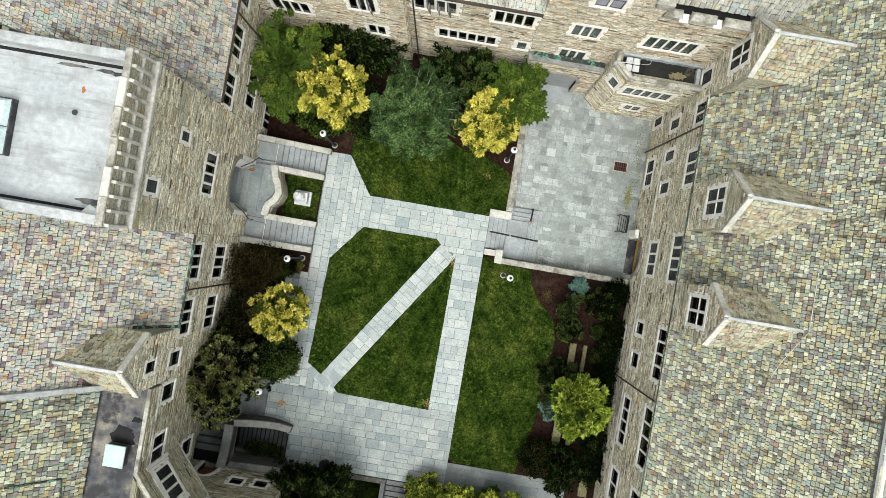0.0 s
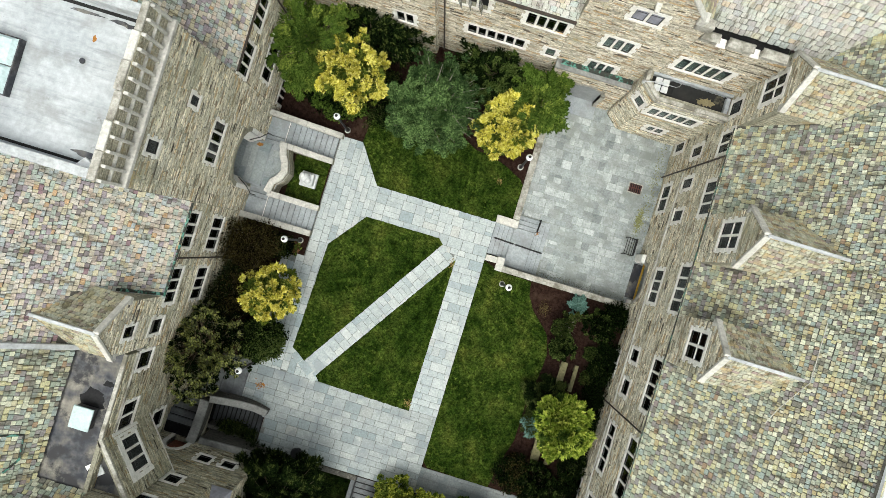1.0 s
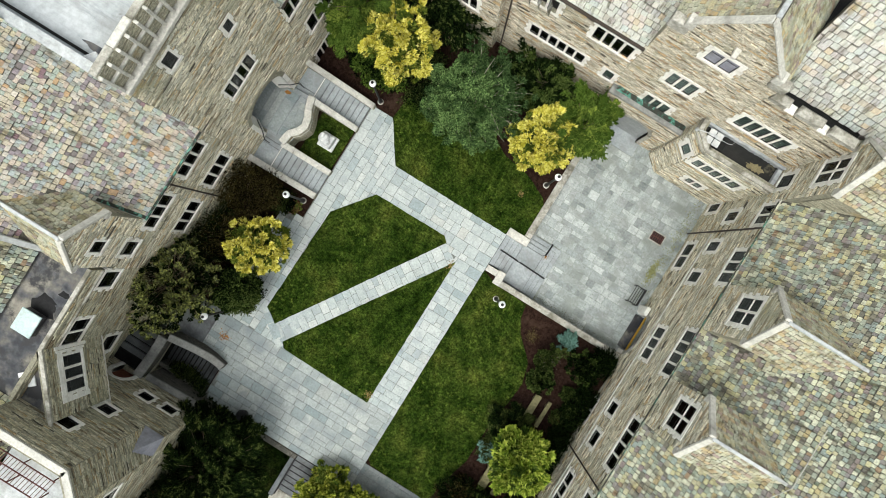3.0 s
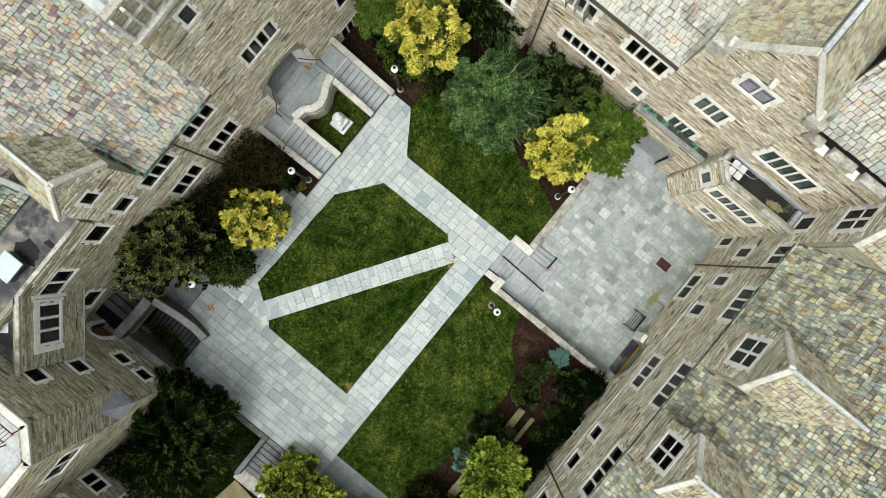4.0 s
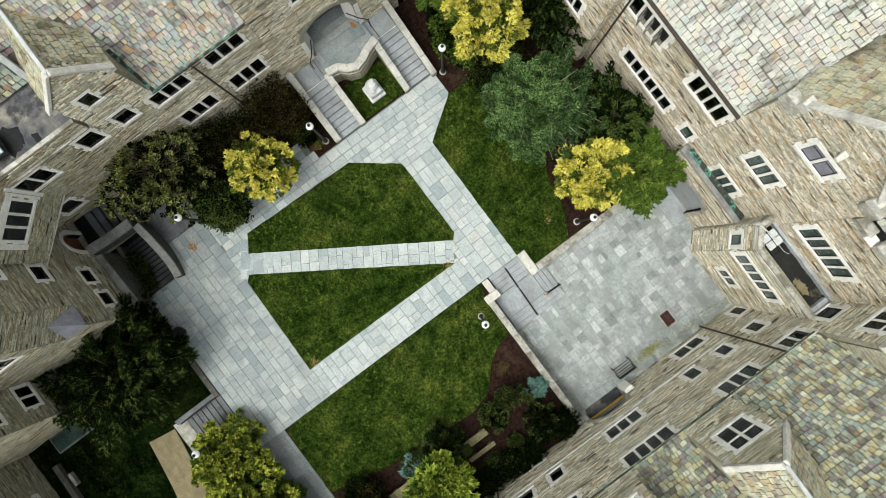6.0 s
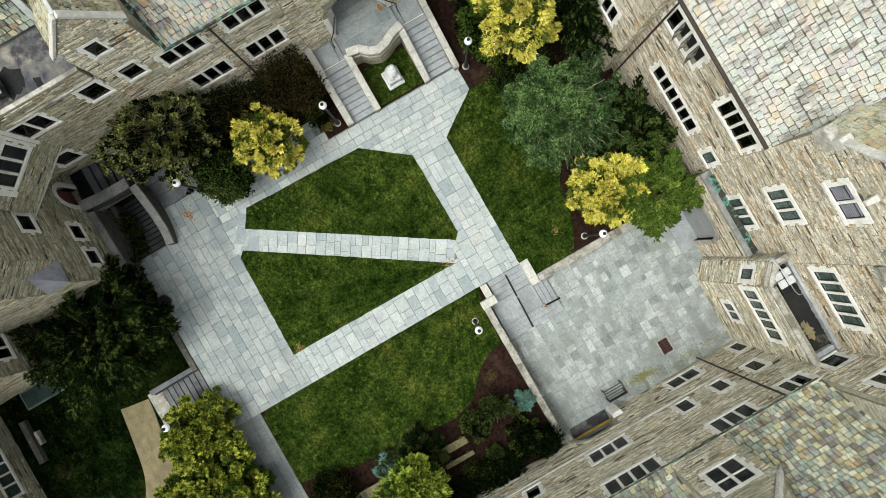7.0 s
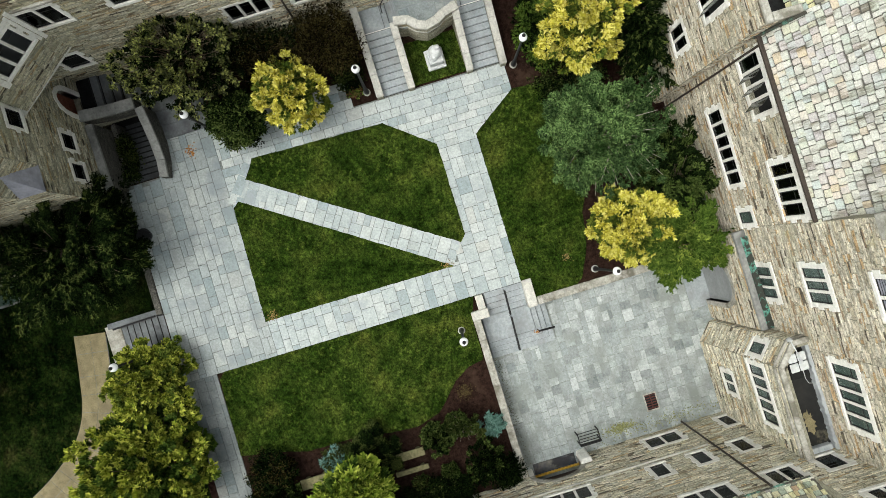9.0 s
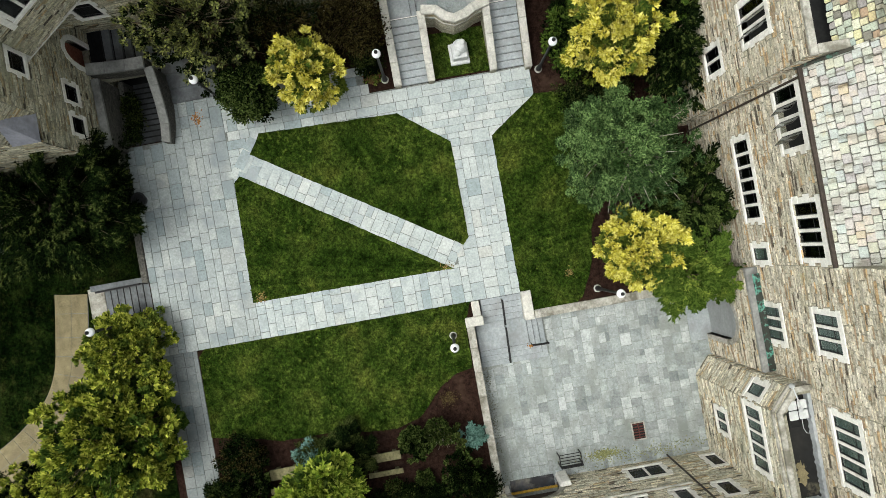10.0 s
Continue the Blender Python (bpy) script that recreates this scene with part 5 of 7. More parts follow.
rc = Mesh()
for a, b in (((15.93, 2.18, 14.63), (15.94, 0.17, 14.65)), ((15.94, 0.17, 14.65), (15.94, -0.53, 14.65)), ((15.94, -0.53, 14.65), (15.45, -2.06, 13.83)), ((15.45, -2.06, 13.83), (15.25, -2.94, 13.49))):
    rc.tube(a, b, 0.018)
solid("roof_cable", rc, M["cope"], "thin pale cable lying on the east slates", "cable")

# gable coping, north
for s, sg, k in ((2.2, 1, 0.24), (7.7, -1, 0.2)):
    foot = Vector((s, 13.44, 13.42)).lerp(Vector((4.88, 13.44, 17.3)), k)
    strip("coping", foot, (4.88, 13.44, 17.3), 0.34, 0.1, "cope", "pale grey stone coping of the north gable", side=(0, 1, 0), group="gable copings")
    solid("kneeler", Mesh().box(min(s - sg * 0.12, foot.x + sg * 0.12), 13.28, 13.3, max(s - sg * 0.12, foot.x + sg * 0.12), 13.72, foot.z - 0.35), M["oldcope"], "stepped pale stone shoulder of the north gable", "kneeler", "gable kneelers", "structure", 0.03)
    solid("kneeler", Mesh().box(foot.x - 0.22, 13.26, foot.z - 0.4, foot.x + 0.2, 13.74, foot.z + 0.1), M["cope"], "pale stone kneeler at the gable coping's foot", "kneeler", "gable kneelers", "structure", 0.03)
strip("ridge_cap", (4.9, 13.5, 17.36), (4.95, 20.5, 17.36), 0.2, 0.12, "membrane", "white metal ridge capping of the north gable", "ridge")
sg = thing("rain_spout", "pale stone rain spout jutting from the north gable", "spout", "", "", (5.0, 13.45, 14.3))
part("spout", Mesh().hexa([(4.86, 13.5, 14.25), (5.14, 13.5, 14.25), (5.1, 13.02, 14.2), (4.9, 13.02, 14.2)], [(4.86, 13.5, 14.5), (5.14, 13.5, 14.5), (5.1, 13.02, 14.36), (4.9, 13.02, 14.36)]), M["cope"], sg, "", 0.03)
part("bracket", Mesh().hexa([(4.9, 13.46, 13.95), (5.1, 13.46, 13.95), (5.1, 13.4, 13.95), (4.9, 13.4, 13.95)], [(4.88, 13.46, 14.25), (5.12, 13.46, 14.25), (5.12, 13.2, 14.25), (4.88, 13.2, 14.25)]), M["oldcope"], sg)
# eaves and gutters
strip("gutter", (12.16, -17.5, 8.26), (12.16, 11.2, 8.26), 0.07, 0.07, "copper", "grey metal gutter along the east eave", "gutter", group="gutters")
strip("gutter", (-5.1, 13.3, 10.12), (2.2, 13.3, 10.12), 0.16, 0.12, "brown", "dark metal gutter along the north eave", "gutter", group="gutters")
strip("gutter", (-14.1, 6.2, 8.75), (-14.1, 12.9, 8.75), 0.12, 0.1, "brown", "dark metal gutter along the west eave", "gutter", group="gutters")
strip("gutter", (-14.1, -6.2, 9.25), (-14.1, -1.1, 9.25), 0.12, 0.1, "verdigris", "green copper gutter along the west eave", "gutter", group="gutters")
for x, y, z0, z1, text in ((-4.8, 13.36, 0.0, 10.1, "north"), (-14.05, -4.1, 0.0, 9.2, "west"), (12.1, -5.95, 0.0, 8.3, "east"), (12.1, 9.6, -1.15, 8.3, "terrace"), (-14.05, 11.2, 0, 8.8, "corner")):
    solid("downpipe", Mesh().tube((x, y, z0), (x, y, z1), 0.05), M["brown"], "dark brown metal downpipe on the %s wall" % text, "downpipe", "downpipes", "")
strip("flashing", (-14.16, -6.08, 9.33), (-15.5, -6.08, 11.57), 0.16, 0.06, "verdigris", "green copper valley flashing beside the west dormer", "flashing", side=(0, 1, 0))
strip("string_course", (-14.16, -9.1, 10.1), (-14.16, -13.3, 10.1), 0.14, 0.12, "oldcope", "pale stone string course below the flat roof", "trim", group="string courses")
strip("string_course", (12.2, -17.4, 2.45), (12.2, -6.1, 2.45), 0.10, 0.09, "cope", "thin pale stone string course along the east wall", "trim", group="string courses")
strip("string_course", (12.2, -5.8, 2.45), (12.2, 9.5, 2.45), 0.10, 0.09, "cope", "thin pale stone string course along the east wall", "trim", group="string courses")

# crenellated parapet, north-east
# near-black floor of the recess behind the merlons
solid("gutter_floor", Mesh().box(7.7, 13.55, 11.2, 12.4, 15.1, 11.35), M["dark"], "near-black lead gutter behind the crenellated parapet", "gutter", "", "structure")
for a, b in ((7.72, 8.57), (9.04, 10.25), (10.69, 11.9)):
    me = thing("merlon", "weathered stone merlon with a pale sloped coping", "merlon", "merlons", "structure", ((a + b) / 2, 13.5, 12.2))
    part("body", Mesh().box(a, 13.36, 12.2, b, 13.7, 12.62), M["oldcope"], me, "", 0.02)
    part("coping", Mesh().hexa([(a - 0.05, 13.28, 12.62), (b + 0.05, 13.28, 12.62), (b + 0.05, 13.76, 12.62), (a - 0.05, 13.76, 12.62)], [(a + 0.05, 13.42, 12.76), (b - 0.05, 13.42, 12.76), (b - 0.05, 13.66, 12.76), (a + 0.05, 13.66, 12.76)]), M["oldcope"], me, "", 0.02)
for a, b in ((8.58, 9.03), (10.26, 10.68)):
    solid("embrasure_sill", Mesh().box(a, 13.3, 12.2, b, 13.74, 12.3), M["lime"], "white stone sill between two merlons", "sill", "embrasure sills", "structure", 0.02)
solid("parapet_coping", Mesh().box(11.9, 13.4, 12.2, 12.25, 13.68, 12.26), M["oldcope"], "weathered stone parapet coping between merlons", "coping", "", "structure")
solid("gutter_floor", Mesh().box(-14.2, 13.2, 10.2, -5.5, 14.5, 10.3), M["dark"], "dark lead gutter behind the north-west parapet", "gutter", "", "structure")
strip("parapet_coping", (-14.2, 13.08, 11.4), (-5.15, 13.08, 11.4), 0.26, 0.12, "oldcope", "weathered stone coping on the north-west parapet")
strip("parapet_coping", (-5.34, 13.22, 11.4), (-5.34, 14.3, 11.4), 0.34, 0.14, "oldcope", "weathered return coping at the north-west block's corner")
solid("parapet_return", Mesh().box(-5.5, 13.45, 9.5, -5.2, 14.4, 11.4), M["mortar"], "stone return of the north-west parapet", "wall", "", "structure")
strip("flashing", (-5.11, 13.22, 10.0), (-5.11, 14.25, 11.72), 0.13, 0.05, "copper", "green copper flashing beside the north roof", "flashing", side=(1, 0, 0))
FNR = Facade((-5.185, 0), (0, 1), (1, 0))
wall("wall_north_5", FNR, 12.96, 13.45, -0.1, 11.38, "narrow tan rubble return of the north-west block", thick=0.012, kinds="tanwall")

# porch roof and oriel roof
solid("porch_coping", Mesh().box(2.3, 12.88, 4.2, 7.1, 13.45, 4.4), M["darkcope"], "grey weathered coping of the north porch", "coping", "", "structure", 0.03)
solid("porch_gutter", Mesh().box(2.6, 13.14, 4.4, 7.05, 13.44, 4.5), M["verdigris"], "green copper gutter on the north porch", "gutter", "", "structure", 0.02)
solid("oriel_roof", Mesh().prism([(7.4, 13.4), (7.4, 12.8), (8.22, 12.05), (12.2, 12.05), (12.2, 13.4)], 6.0, 6.52), M["darklead"], "dark stained flat roof of the stone bay", "roof", "", "structure")
solid("oriel_coping", Mesh().prism([(7.12, 13.44), (7.12, 12.72), (8.08, 11.85), (12.19, 11.85), (12.19, 12.09), (8.18, 12.09), (7.36, 12.83), (7.36, 13.44)], 6.9, 7.03), M["oldcope"], "grey weathered coping of the stone bay", "coping", "", "structure", 0.02)
solid("oriel_moulding", Mesh().prism([(7.07, 13.44), (7.07, 12.7), (8.06, 11.80), (12.19, 11.80), (12.19, 11.925), (8.13, 11.925), (7.195, 12.76), (7.195, 13.44)], 6.6, 6.7), M["oldcope"], "thin weathered moulding below the bay's coping", "trim", "", "structure", 0.02)
rr = random.Random(22)
pd = [(7.42, 13.43), (12.18, 13.43)] + [(12.18 - 4.76 * a / 48, 13.29 + rr.uniform(-0.04, 0.03)) for a in range(49)]
solid("flashing", Mesh().prism(pd, 6.5, 6.85), M["deck"], "torn pale membrane upstand along the bay roof's wall", "flashing", "", "structure")
strip("flashing", (12.0, 12.1, 6.5), (12.0, 13.2, 6.5), 0.24, 0.3, "deck", "pale membrane upstand at the bay roof's end", "flashing")
pd = [(10.9 + (0.55 + rr.uniform(-0.2, 0.12)) * math.cos(a * 0.1745), 12.66 + (0.24 + rr.uniform(-0.12, 0.07)) * math.sin(a * 0.1745)) for a in range(36)]
solid("silt_patch", Mesh().prism(pd, 6.51, 6.526), M["gravel"], "tan dried silt on the bay's dark roof", "silt", "", "")
ac = thing("condenser_unit", "pale grey rooftop condenser with a cross-shaped lid", "air conditioner", "", "", (8.1, 12.75, 6.52))
for i in range(2):
    for j in range(2):
        part("lid_panel", Mesh().box(7.69 + 0.42 * i, 12.36 + 0.41 * j, 6.9, 8.07 + 0.42 * i, 12.73 + 0.41 * j, 6.98), M["marble"], ac, "", 0.03)
part("body", Mesh().box(7.73, 12.4, 6.5, 8.45, 13.1, 6.9), M["dark"], ac)
# black box added for the dark strip next to the lid
part("grille", Mesh().box(8.46, 12.42, 6.5, 8.86, 13.08, 6.72), M["dark"], ac, "black box added beside the condenser")
cd = thing("conduit", "white conduit pipe across the bay roof", "pipe", "", "", (7.0, 12.6, 7.03))
part("pipe", Mesh().tube((7.04, 12.62, 7.1), (8.02, 12.86, 7.05), 0.03), M["membrane"], cd)
part("cap", Mesh().lathe(7.04, 12.62, [(0.0, 7.0), (0.1, 7.0), (0.11, 7.1), (0.07, 7.18), (0.0, 7.2)], 12), M["membrane"], cd)
part("junction_box", Mesh().box(7.98, 12.76, 6.97, 8.16, 12.92, 7.08), M["membrane"], cd, "", 0.03)
part("cable", Mesh().tube((8.15, 12.85, 6.95), (8.9, 12.9, 6.85), 0.014).tube((8.9, 12.9, 6.85), (9.12, 13.0, 6.82), 0.014).tube((9.12, 13.0, 6.82), (9.2, 13.24, 6.8), 0.014), M["membrane"], cd)

# ---- tower ----
solid("tower_roof", Mesh().box(-26, -0.9, 16.0, -14.6, 5.9, 16.25), M["deck"], "white stained membrane roof of the tower", "roof", "", "structure")
solid("tower_wall", Mesh().box(-26, 5.75, 5.0, -14.7, 6.1, 16.95).box(-26, -1.05, 5.0, -14.7, -0.7, 16.95), M["membrane"], "pale side parapets of the tower roof", "wall", "", "structure")
strip("tower_coping", (-26, 5.92, 16.95), (-14.5, 5.92, 16.95), 0.42, 0.14, "membrane", "pale stone coping along the tower's parapet", group="tower copings")
strip("tower_coping", (-26, -0.88, 16.95), (-14.5, -0.88, 16.95), 0.42, 0.14, "membrane", "pale stone coping along the tower's parapet", group="tower copings")
pb = thing("tower_parapet", "pale stone parapet of square blind panels and ribs", "parapet", "", "structure")
part("parapet_body", Mesh().box(-14.6, -1.05, 16.1, -14.3, 6.1, 17.9), M["rubble"], pb)
rr = random.Random(3)
for i in range(6):
    w = rr.uniform(-0.05, 0.05)
    part("coping", Mesh().box(-14.62 + w, -1.05 + 1.192 * i, 17.9, -14.3 + w * 0.5, -1.05 + 1.192 * (i + 1) - 0.015, 18.0 + rr.uniform(-0.03, 0.03)), M["cope" if i in (1, 4) else "oldcope"], pb, "", 0.03)
part("base_course", Mesh().box(-14.3, -1.05, 16.1, -13.98, 6.1, 16.35), M["cope"], pb, "", 0.03)
part("middle_rail", Mesh().box(-14.3, -1.0, 17.1, -14.17, 6.05, 17.2), M["cope"], pb, "", 0.02)
for i in range(13):
    y = -1.05 + 0.5825 * i
    part("rib", Mesh().box(-14.3, y, 16.35, -14.1, y + 0.13, 17.9), M["cope"], pb, "", 0.02)
solid("roof_seam", Mesh().box(-26, 5.52, 16.25, -14.65, 5.66, 16.27).box(-26, -0.62, 16.25, -14.65, -0.5, 16.27), M["dark"], "dark seams along the white membrane roof", "seam", "", "structure")
solid("roof_drain", Mesh().lathe(-17.2, 3.4, [(0.0, 16.25), (0.12, 16.25), (0.12, 16.29), (0.0, 16.3)], 12), M["lead"], "small grey round drain in the membrane roof", "drain", "", "")
rr = random.Random(12)
pd = [(-17.0 + (0.09 + rr.uniform(-0.04, 0.04)) * math.cos(a * 0.5236), 4.4 + (0.13 + rr.uniform(-0.06, 0.06)) * math.sin(a * 0.5236)) for a in range(12)]
solid("rust_stain", Mesh().prism(pd, 16.245, 16.254), M["rustspot"], "orange rust stain on the white roof", "stain", "", "")
rr = random.Random(31)
for cx, cy, w, h in ((-15.2, -0.05, 0.45, 0.16), (-16.0, -0.2, 0.7, 0.13), (-15.0, 0.55, 0.16, 0.22), (-15.9, 5.3, 0.8, 0.12), (-17.6, 5.35, 0.9, 0.08)):
    pd = [(cx + w * rr.uniform(0.5, 1.1) * math.cos(a * 0.4488), cy + h * rr.uniform(0.4, 1.2) * math.sin(a * 0.4488)) for a in range(14)]
    solid("roof_grime", Mesh().prism(pd, 16.24, 16.256), M["lead"], "dark grime patch at the membrane roof's edge", "stain", "roof grime", "")
pd = [(-16.2, -0.75), (-15.85, -0.3), (-15.55, -0.45), (-15.3, -0.15), (-15.2, -0.5), (-15.5, -0.72)]
solid("torn_flap", Mesh().prism(pd, 16.3, 16.42), M["white"], "torn white flap of roofing at the parapet", "flap", "", "structure", 0.02)
sk = thing("skylight", "pale blue framed skylight on the tower roof", "skylight", "", "", (-20.3, 2.3, 16.25))
part("curb", Mesh().box(-21.2, 1.1, 16.25, -19.6, 3.5, 16.6), M["lead"], sk)
for i in range(2):
    part("pane", Mesh().hexa([(-21.15, 1.15 + 1.17 * i, 16.6), (-19.65, 1.15 + 1.17 * i, 16.6), (-19.65, 2.27 + 1.17 * i, 16.6), (-21.15, 2.27 + 1.17 * i, 16.6)], [(-21.0, 1.25 + 1.17 * i, 16.75), (-19.8, 1.25 + 1.17 * i, 16.75), (-19.8, 2.17 + 1.17 * i, 16.75), (-21.0, 2.17 + 1.17 * i, 16.75)]), M["aqua"], sk, "pale blue translucent pane")

# ---- flat roof, south-west ----
solid("flat_roof", Mesh().prism([(-17.2, -9.1), (-14.4, -9.1), (-14.4, -13.5), (-12.2, -16.2), (-12.2, -16.7), (-17.2, -16.7)], 10.2, 10.4), M["lead"], "stained grey flat roof", "roof", "", "structure")
strip("parapet_coping", (-14.3, -9.1, 11.0), (-14.3, -13.4, 11.0), 0.2, 0.1, "oldcope", "pale stone coping of the flat roof's parapet")
strip("parapet_coping", (-14.35, -13.4, 11.0), (-12.0, -16.2, 11.0), 0.2, 0.1, "oldcope", "pale stone coping of the bay's parapet")
bj = Mesh()
FB.block(bj, 0.02, 0.2, 7.8, 10.3, -0.2, 0.05)
solid("bay_jamb", bj, M["lime"], "pale stone corner jamb of the canted bay", "jamb", "", "structure", 0.02)
for u0, u1, z0, z1 in ((0.22, 0.36, 8.0, 10.2), (2.49, 2.75, 8.0, 10.2), (0.36, 2.49, 9.95, 10.2)):
    bp = Mesh()
    FB.block(bp, u0, u1 - 0.006, z0, z1 - 0.006, -0.1, 0.055)
    solid("bay_panel", bp, M["lime"], "pale limestone facing round the canted bay's window", "panel", "bay facing", "structure", 0.01)
rr = random.Random(8)
pd = [(-15.55 + (0.75 + rr.uniform(-0.25, 0.25)) * math.cos(a * 0.3491) , -11.9 + (0.5 + rr.uniform(-0.2, 0.2)) * math.sin(a * 0.3491)) for a in range(18)]
solid("puddle", Mesh().prism(pd, 10.39, 10.406), M["wet"], "black puddle of rain water on the flat roof", "puddle", "", "")
pd = [(-15.0 + (0.28 + rr.uniform(-0.1, 0.1)) * math.cos(a * 0.5236), -11.0 + (0.16 + rr.uniform(-0.06, 0.06)) * math.sin(a * 0.5236)) for a in range(12)]
solid("puddle", Mesh().prism(pd, 10.39, 10.406), M["wet"], "small dark puddle on the flat roof", "puddle", "", "")
hb = thing("roof_hatch", "pale square roof hatch on the flat roof", "hatch", "", "", (-15.7, -13.0, 10.4))
part("curb", Mesh().box(-16.05, -13.33, 10.4, -15.12, -12.3, 10.85), M["lead"], hb)
part("lid", Mesh().box(-16.1, -13.38, 10.85, -15.07, -12.25, 10.95), M["aqua"], hb, "pale aqua metal lid", 0.02)
vt = thing("roof_vent", "round grey roof vent on a white flashing pad", "vent", "", "", (-14.38, -15.24, 10.4))
part("pad", Mesh().prism([(-14.9, -15.25), (-14.35, -14.75), (-13.85, -15.3), (-14.4, -15.75)], 10.4, 10.46), M["white"], vt, "white square flashing pad")
part("cap", Mesh().lathe(-14.38, -15.24, [(0.15, 10.46), (0.15, 10.7), (0.2, 10.72), (0.16, 10.86), (0.0, 10.9)], 14), M["lead"], vt)
strip("roof_coping", (-15.9, -8.95, 12.5), (-20.2, -8.95, 19.4), 0.26, 0.14, "membrane", "white capped coping up the west roof", side=(0, 1, 0))
for a, b in (((-18.95, -13.88, 13.85), (-17.62, -14.05, 11.63)), ((-17.62, -14.05, 11.63), (-17.55, -15.3, 11.52)), ((-17.55, -15.3, 11.52), (-17.85, -15.9, 12.02))):
    strip("flashing", a, b, 0.12, 0.05, "verdigris", "green copper flashing on the slate roof", "flashing", group="copper flashings")
# south-west block roof
roof("roof_south_slate", (-12.6, -16.45, 10.5), (-1, 0, 0), (0, -1, K), 9.0, 3.5 * L, "multicoloured slate slope of the south-west block", prefer=lambda v: True, cap=120)
solid("roof_south", Mesh().prism([(-12.55, -34), (-8.8, -34), (-8.8, -17.6), (-9.9, -16.6), (-12.55, -16.6)], 12.0, 12.15), M["membrane"], "white stained flat roof of the south-west block", "roof", "", "structure")
strip("parapet_coping", (-14.2, -16.4, 13.0), (-9.6, -16.4, 13.0), 0.34, 0.12, "cope", "pale coping of the south-west block")
strip("parapet_coping", (-8.6, -17.45, 13.0), (-8.6, -34.0, 13.0), 0.34, 0.12, "cope", "pale coping of the south-west block")
strip("parapet_coping", (-9.7, -16.35, 13.0), (-8.5, -17.55, 13.0), 0.34, 0.12, "cope", "pale coping of the south-west block")
solid("broach", Mesh().hexa([(-8.38, -16.18, 6.4), (-9.6, -16.18, 6.4), (-8.38, -17.4, 6.4)], [(-8.98, -16.82, 8.2), (-9.05, -16.8, 8.2), (-8.97, -16.88, 8.2)]), M["bluegrey"], "grey slate broach on the canted corner", "broach", "", "structure")
fe = thing("roof_railing", "rusty iron bar cage on the white flat roof", "railing", "", "", (-11.3, -17.3, 12.15))
for i in range(19):
    x = -12.9 + 0.17 * i
    part("bar", Mesh().tube((x, -17.0, 12.98), (x - 0.25, -18.1, 12.98), 0.016, None, 5), M["rust"], fe)
for y in (-17.0, -17.5, -18.1):
    part("rail", Mesh().tube((-13.0 - (y + 17.0) * -0.22, y, 13.0), (-9.8 - (y + 17.0) * -0.22, y, 13.0), 0.03, None, 6), M["rust"], fe)
for x, y in ((-12.9, -17.0), (-11.4, -17.0), (-9.9, -17.0), (-13.1, -18.1), (-11.6, -18.1), (-10.1, -18.1)):
    part("post", Mesh().tube((x, y, 12.1), (x, y, 13.0), 0.03, None, 6), M["rust"], fe)

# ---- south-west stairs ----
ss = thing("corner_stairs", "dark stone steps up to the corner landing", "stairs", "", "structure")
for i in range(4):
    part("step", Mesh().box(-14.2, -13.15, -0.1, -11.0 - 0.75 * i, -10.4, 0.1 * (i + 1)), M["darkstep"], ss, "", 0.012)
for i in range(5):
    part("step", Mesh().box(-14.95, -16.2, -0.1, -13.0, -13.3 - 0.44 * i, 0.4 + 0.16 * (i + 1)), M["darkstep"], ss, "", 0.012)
    # black strip stands for the shadow and joint at each riser
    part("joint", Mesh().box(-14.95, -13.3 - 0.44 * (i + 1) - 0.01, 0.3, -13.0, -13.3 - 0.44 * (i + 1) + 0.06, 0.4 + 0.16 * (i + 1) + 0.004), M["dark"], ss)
# thin near-black sheet over the landing before the door
part("rubber_mat", Mesh().box(-14.92, -16.17, 1.2, -13.1, -15.5, 1.225), M["wet"], ss, "black patch before the corner door")
# treads, walls and floor are coloured dark for the stairwell's shade
sw = thing("sunken_stairs", "stone stairs down under the landing's arch, coloured dark for shade", "stairs", "", "structure")
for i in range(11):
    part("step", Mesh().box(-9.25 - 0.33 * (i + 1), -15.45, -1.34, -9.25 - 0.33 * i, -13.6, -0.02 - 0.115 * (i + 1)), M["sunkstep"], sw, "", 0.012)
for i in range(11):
    # black strip paints the shaded line between two treads
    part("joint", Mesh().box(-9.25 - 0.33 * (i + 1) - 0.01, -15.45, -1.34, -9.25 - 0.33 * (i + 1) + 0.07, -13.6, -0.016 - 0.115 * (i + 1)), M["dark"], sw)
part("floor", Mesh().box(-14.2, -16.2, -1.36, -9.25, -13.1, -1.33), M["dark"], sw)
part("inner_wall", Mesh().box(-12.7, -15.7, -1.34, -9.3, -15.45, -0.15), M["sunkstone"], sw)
cp = thing("stair_parapet", "curved dark stone parapets round the sunken stairs", "wall", "", "structure")


def parapet(pts, w, low):
    for (ax, ay, az), (bx, by, bz) in zip(pts, pts[1:]):
        d = Vector((bx - ax, by - ay)).normalized()
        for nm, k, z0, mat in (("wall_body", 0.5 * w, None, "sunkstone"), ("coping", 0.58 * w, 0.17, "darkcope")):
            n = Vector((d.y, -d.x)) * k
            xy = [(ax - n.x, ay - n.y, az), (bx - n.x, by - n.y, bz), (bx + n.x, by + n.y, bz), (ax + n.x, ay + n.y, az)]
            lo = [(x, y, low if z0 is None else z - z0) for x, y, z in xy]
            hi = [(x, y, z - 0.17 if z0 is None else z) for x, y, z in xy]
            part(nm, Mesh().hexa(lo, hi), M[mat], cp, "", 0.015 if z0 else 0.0)


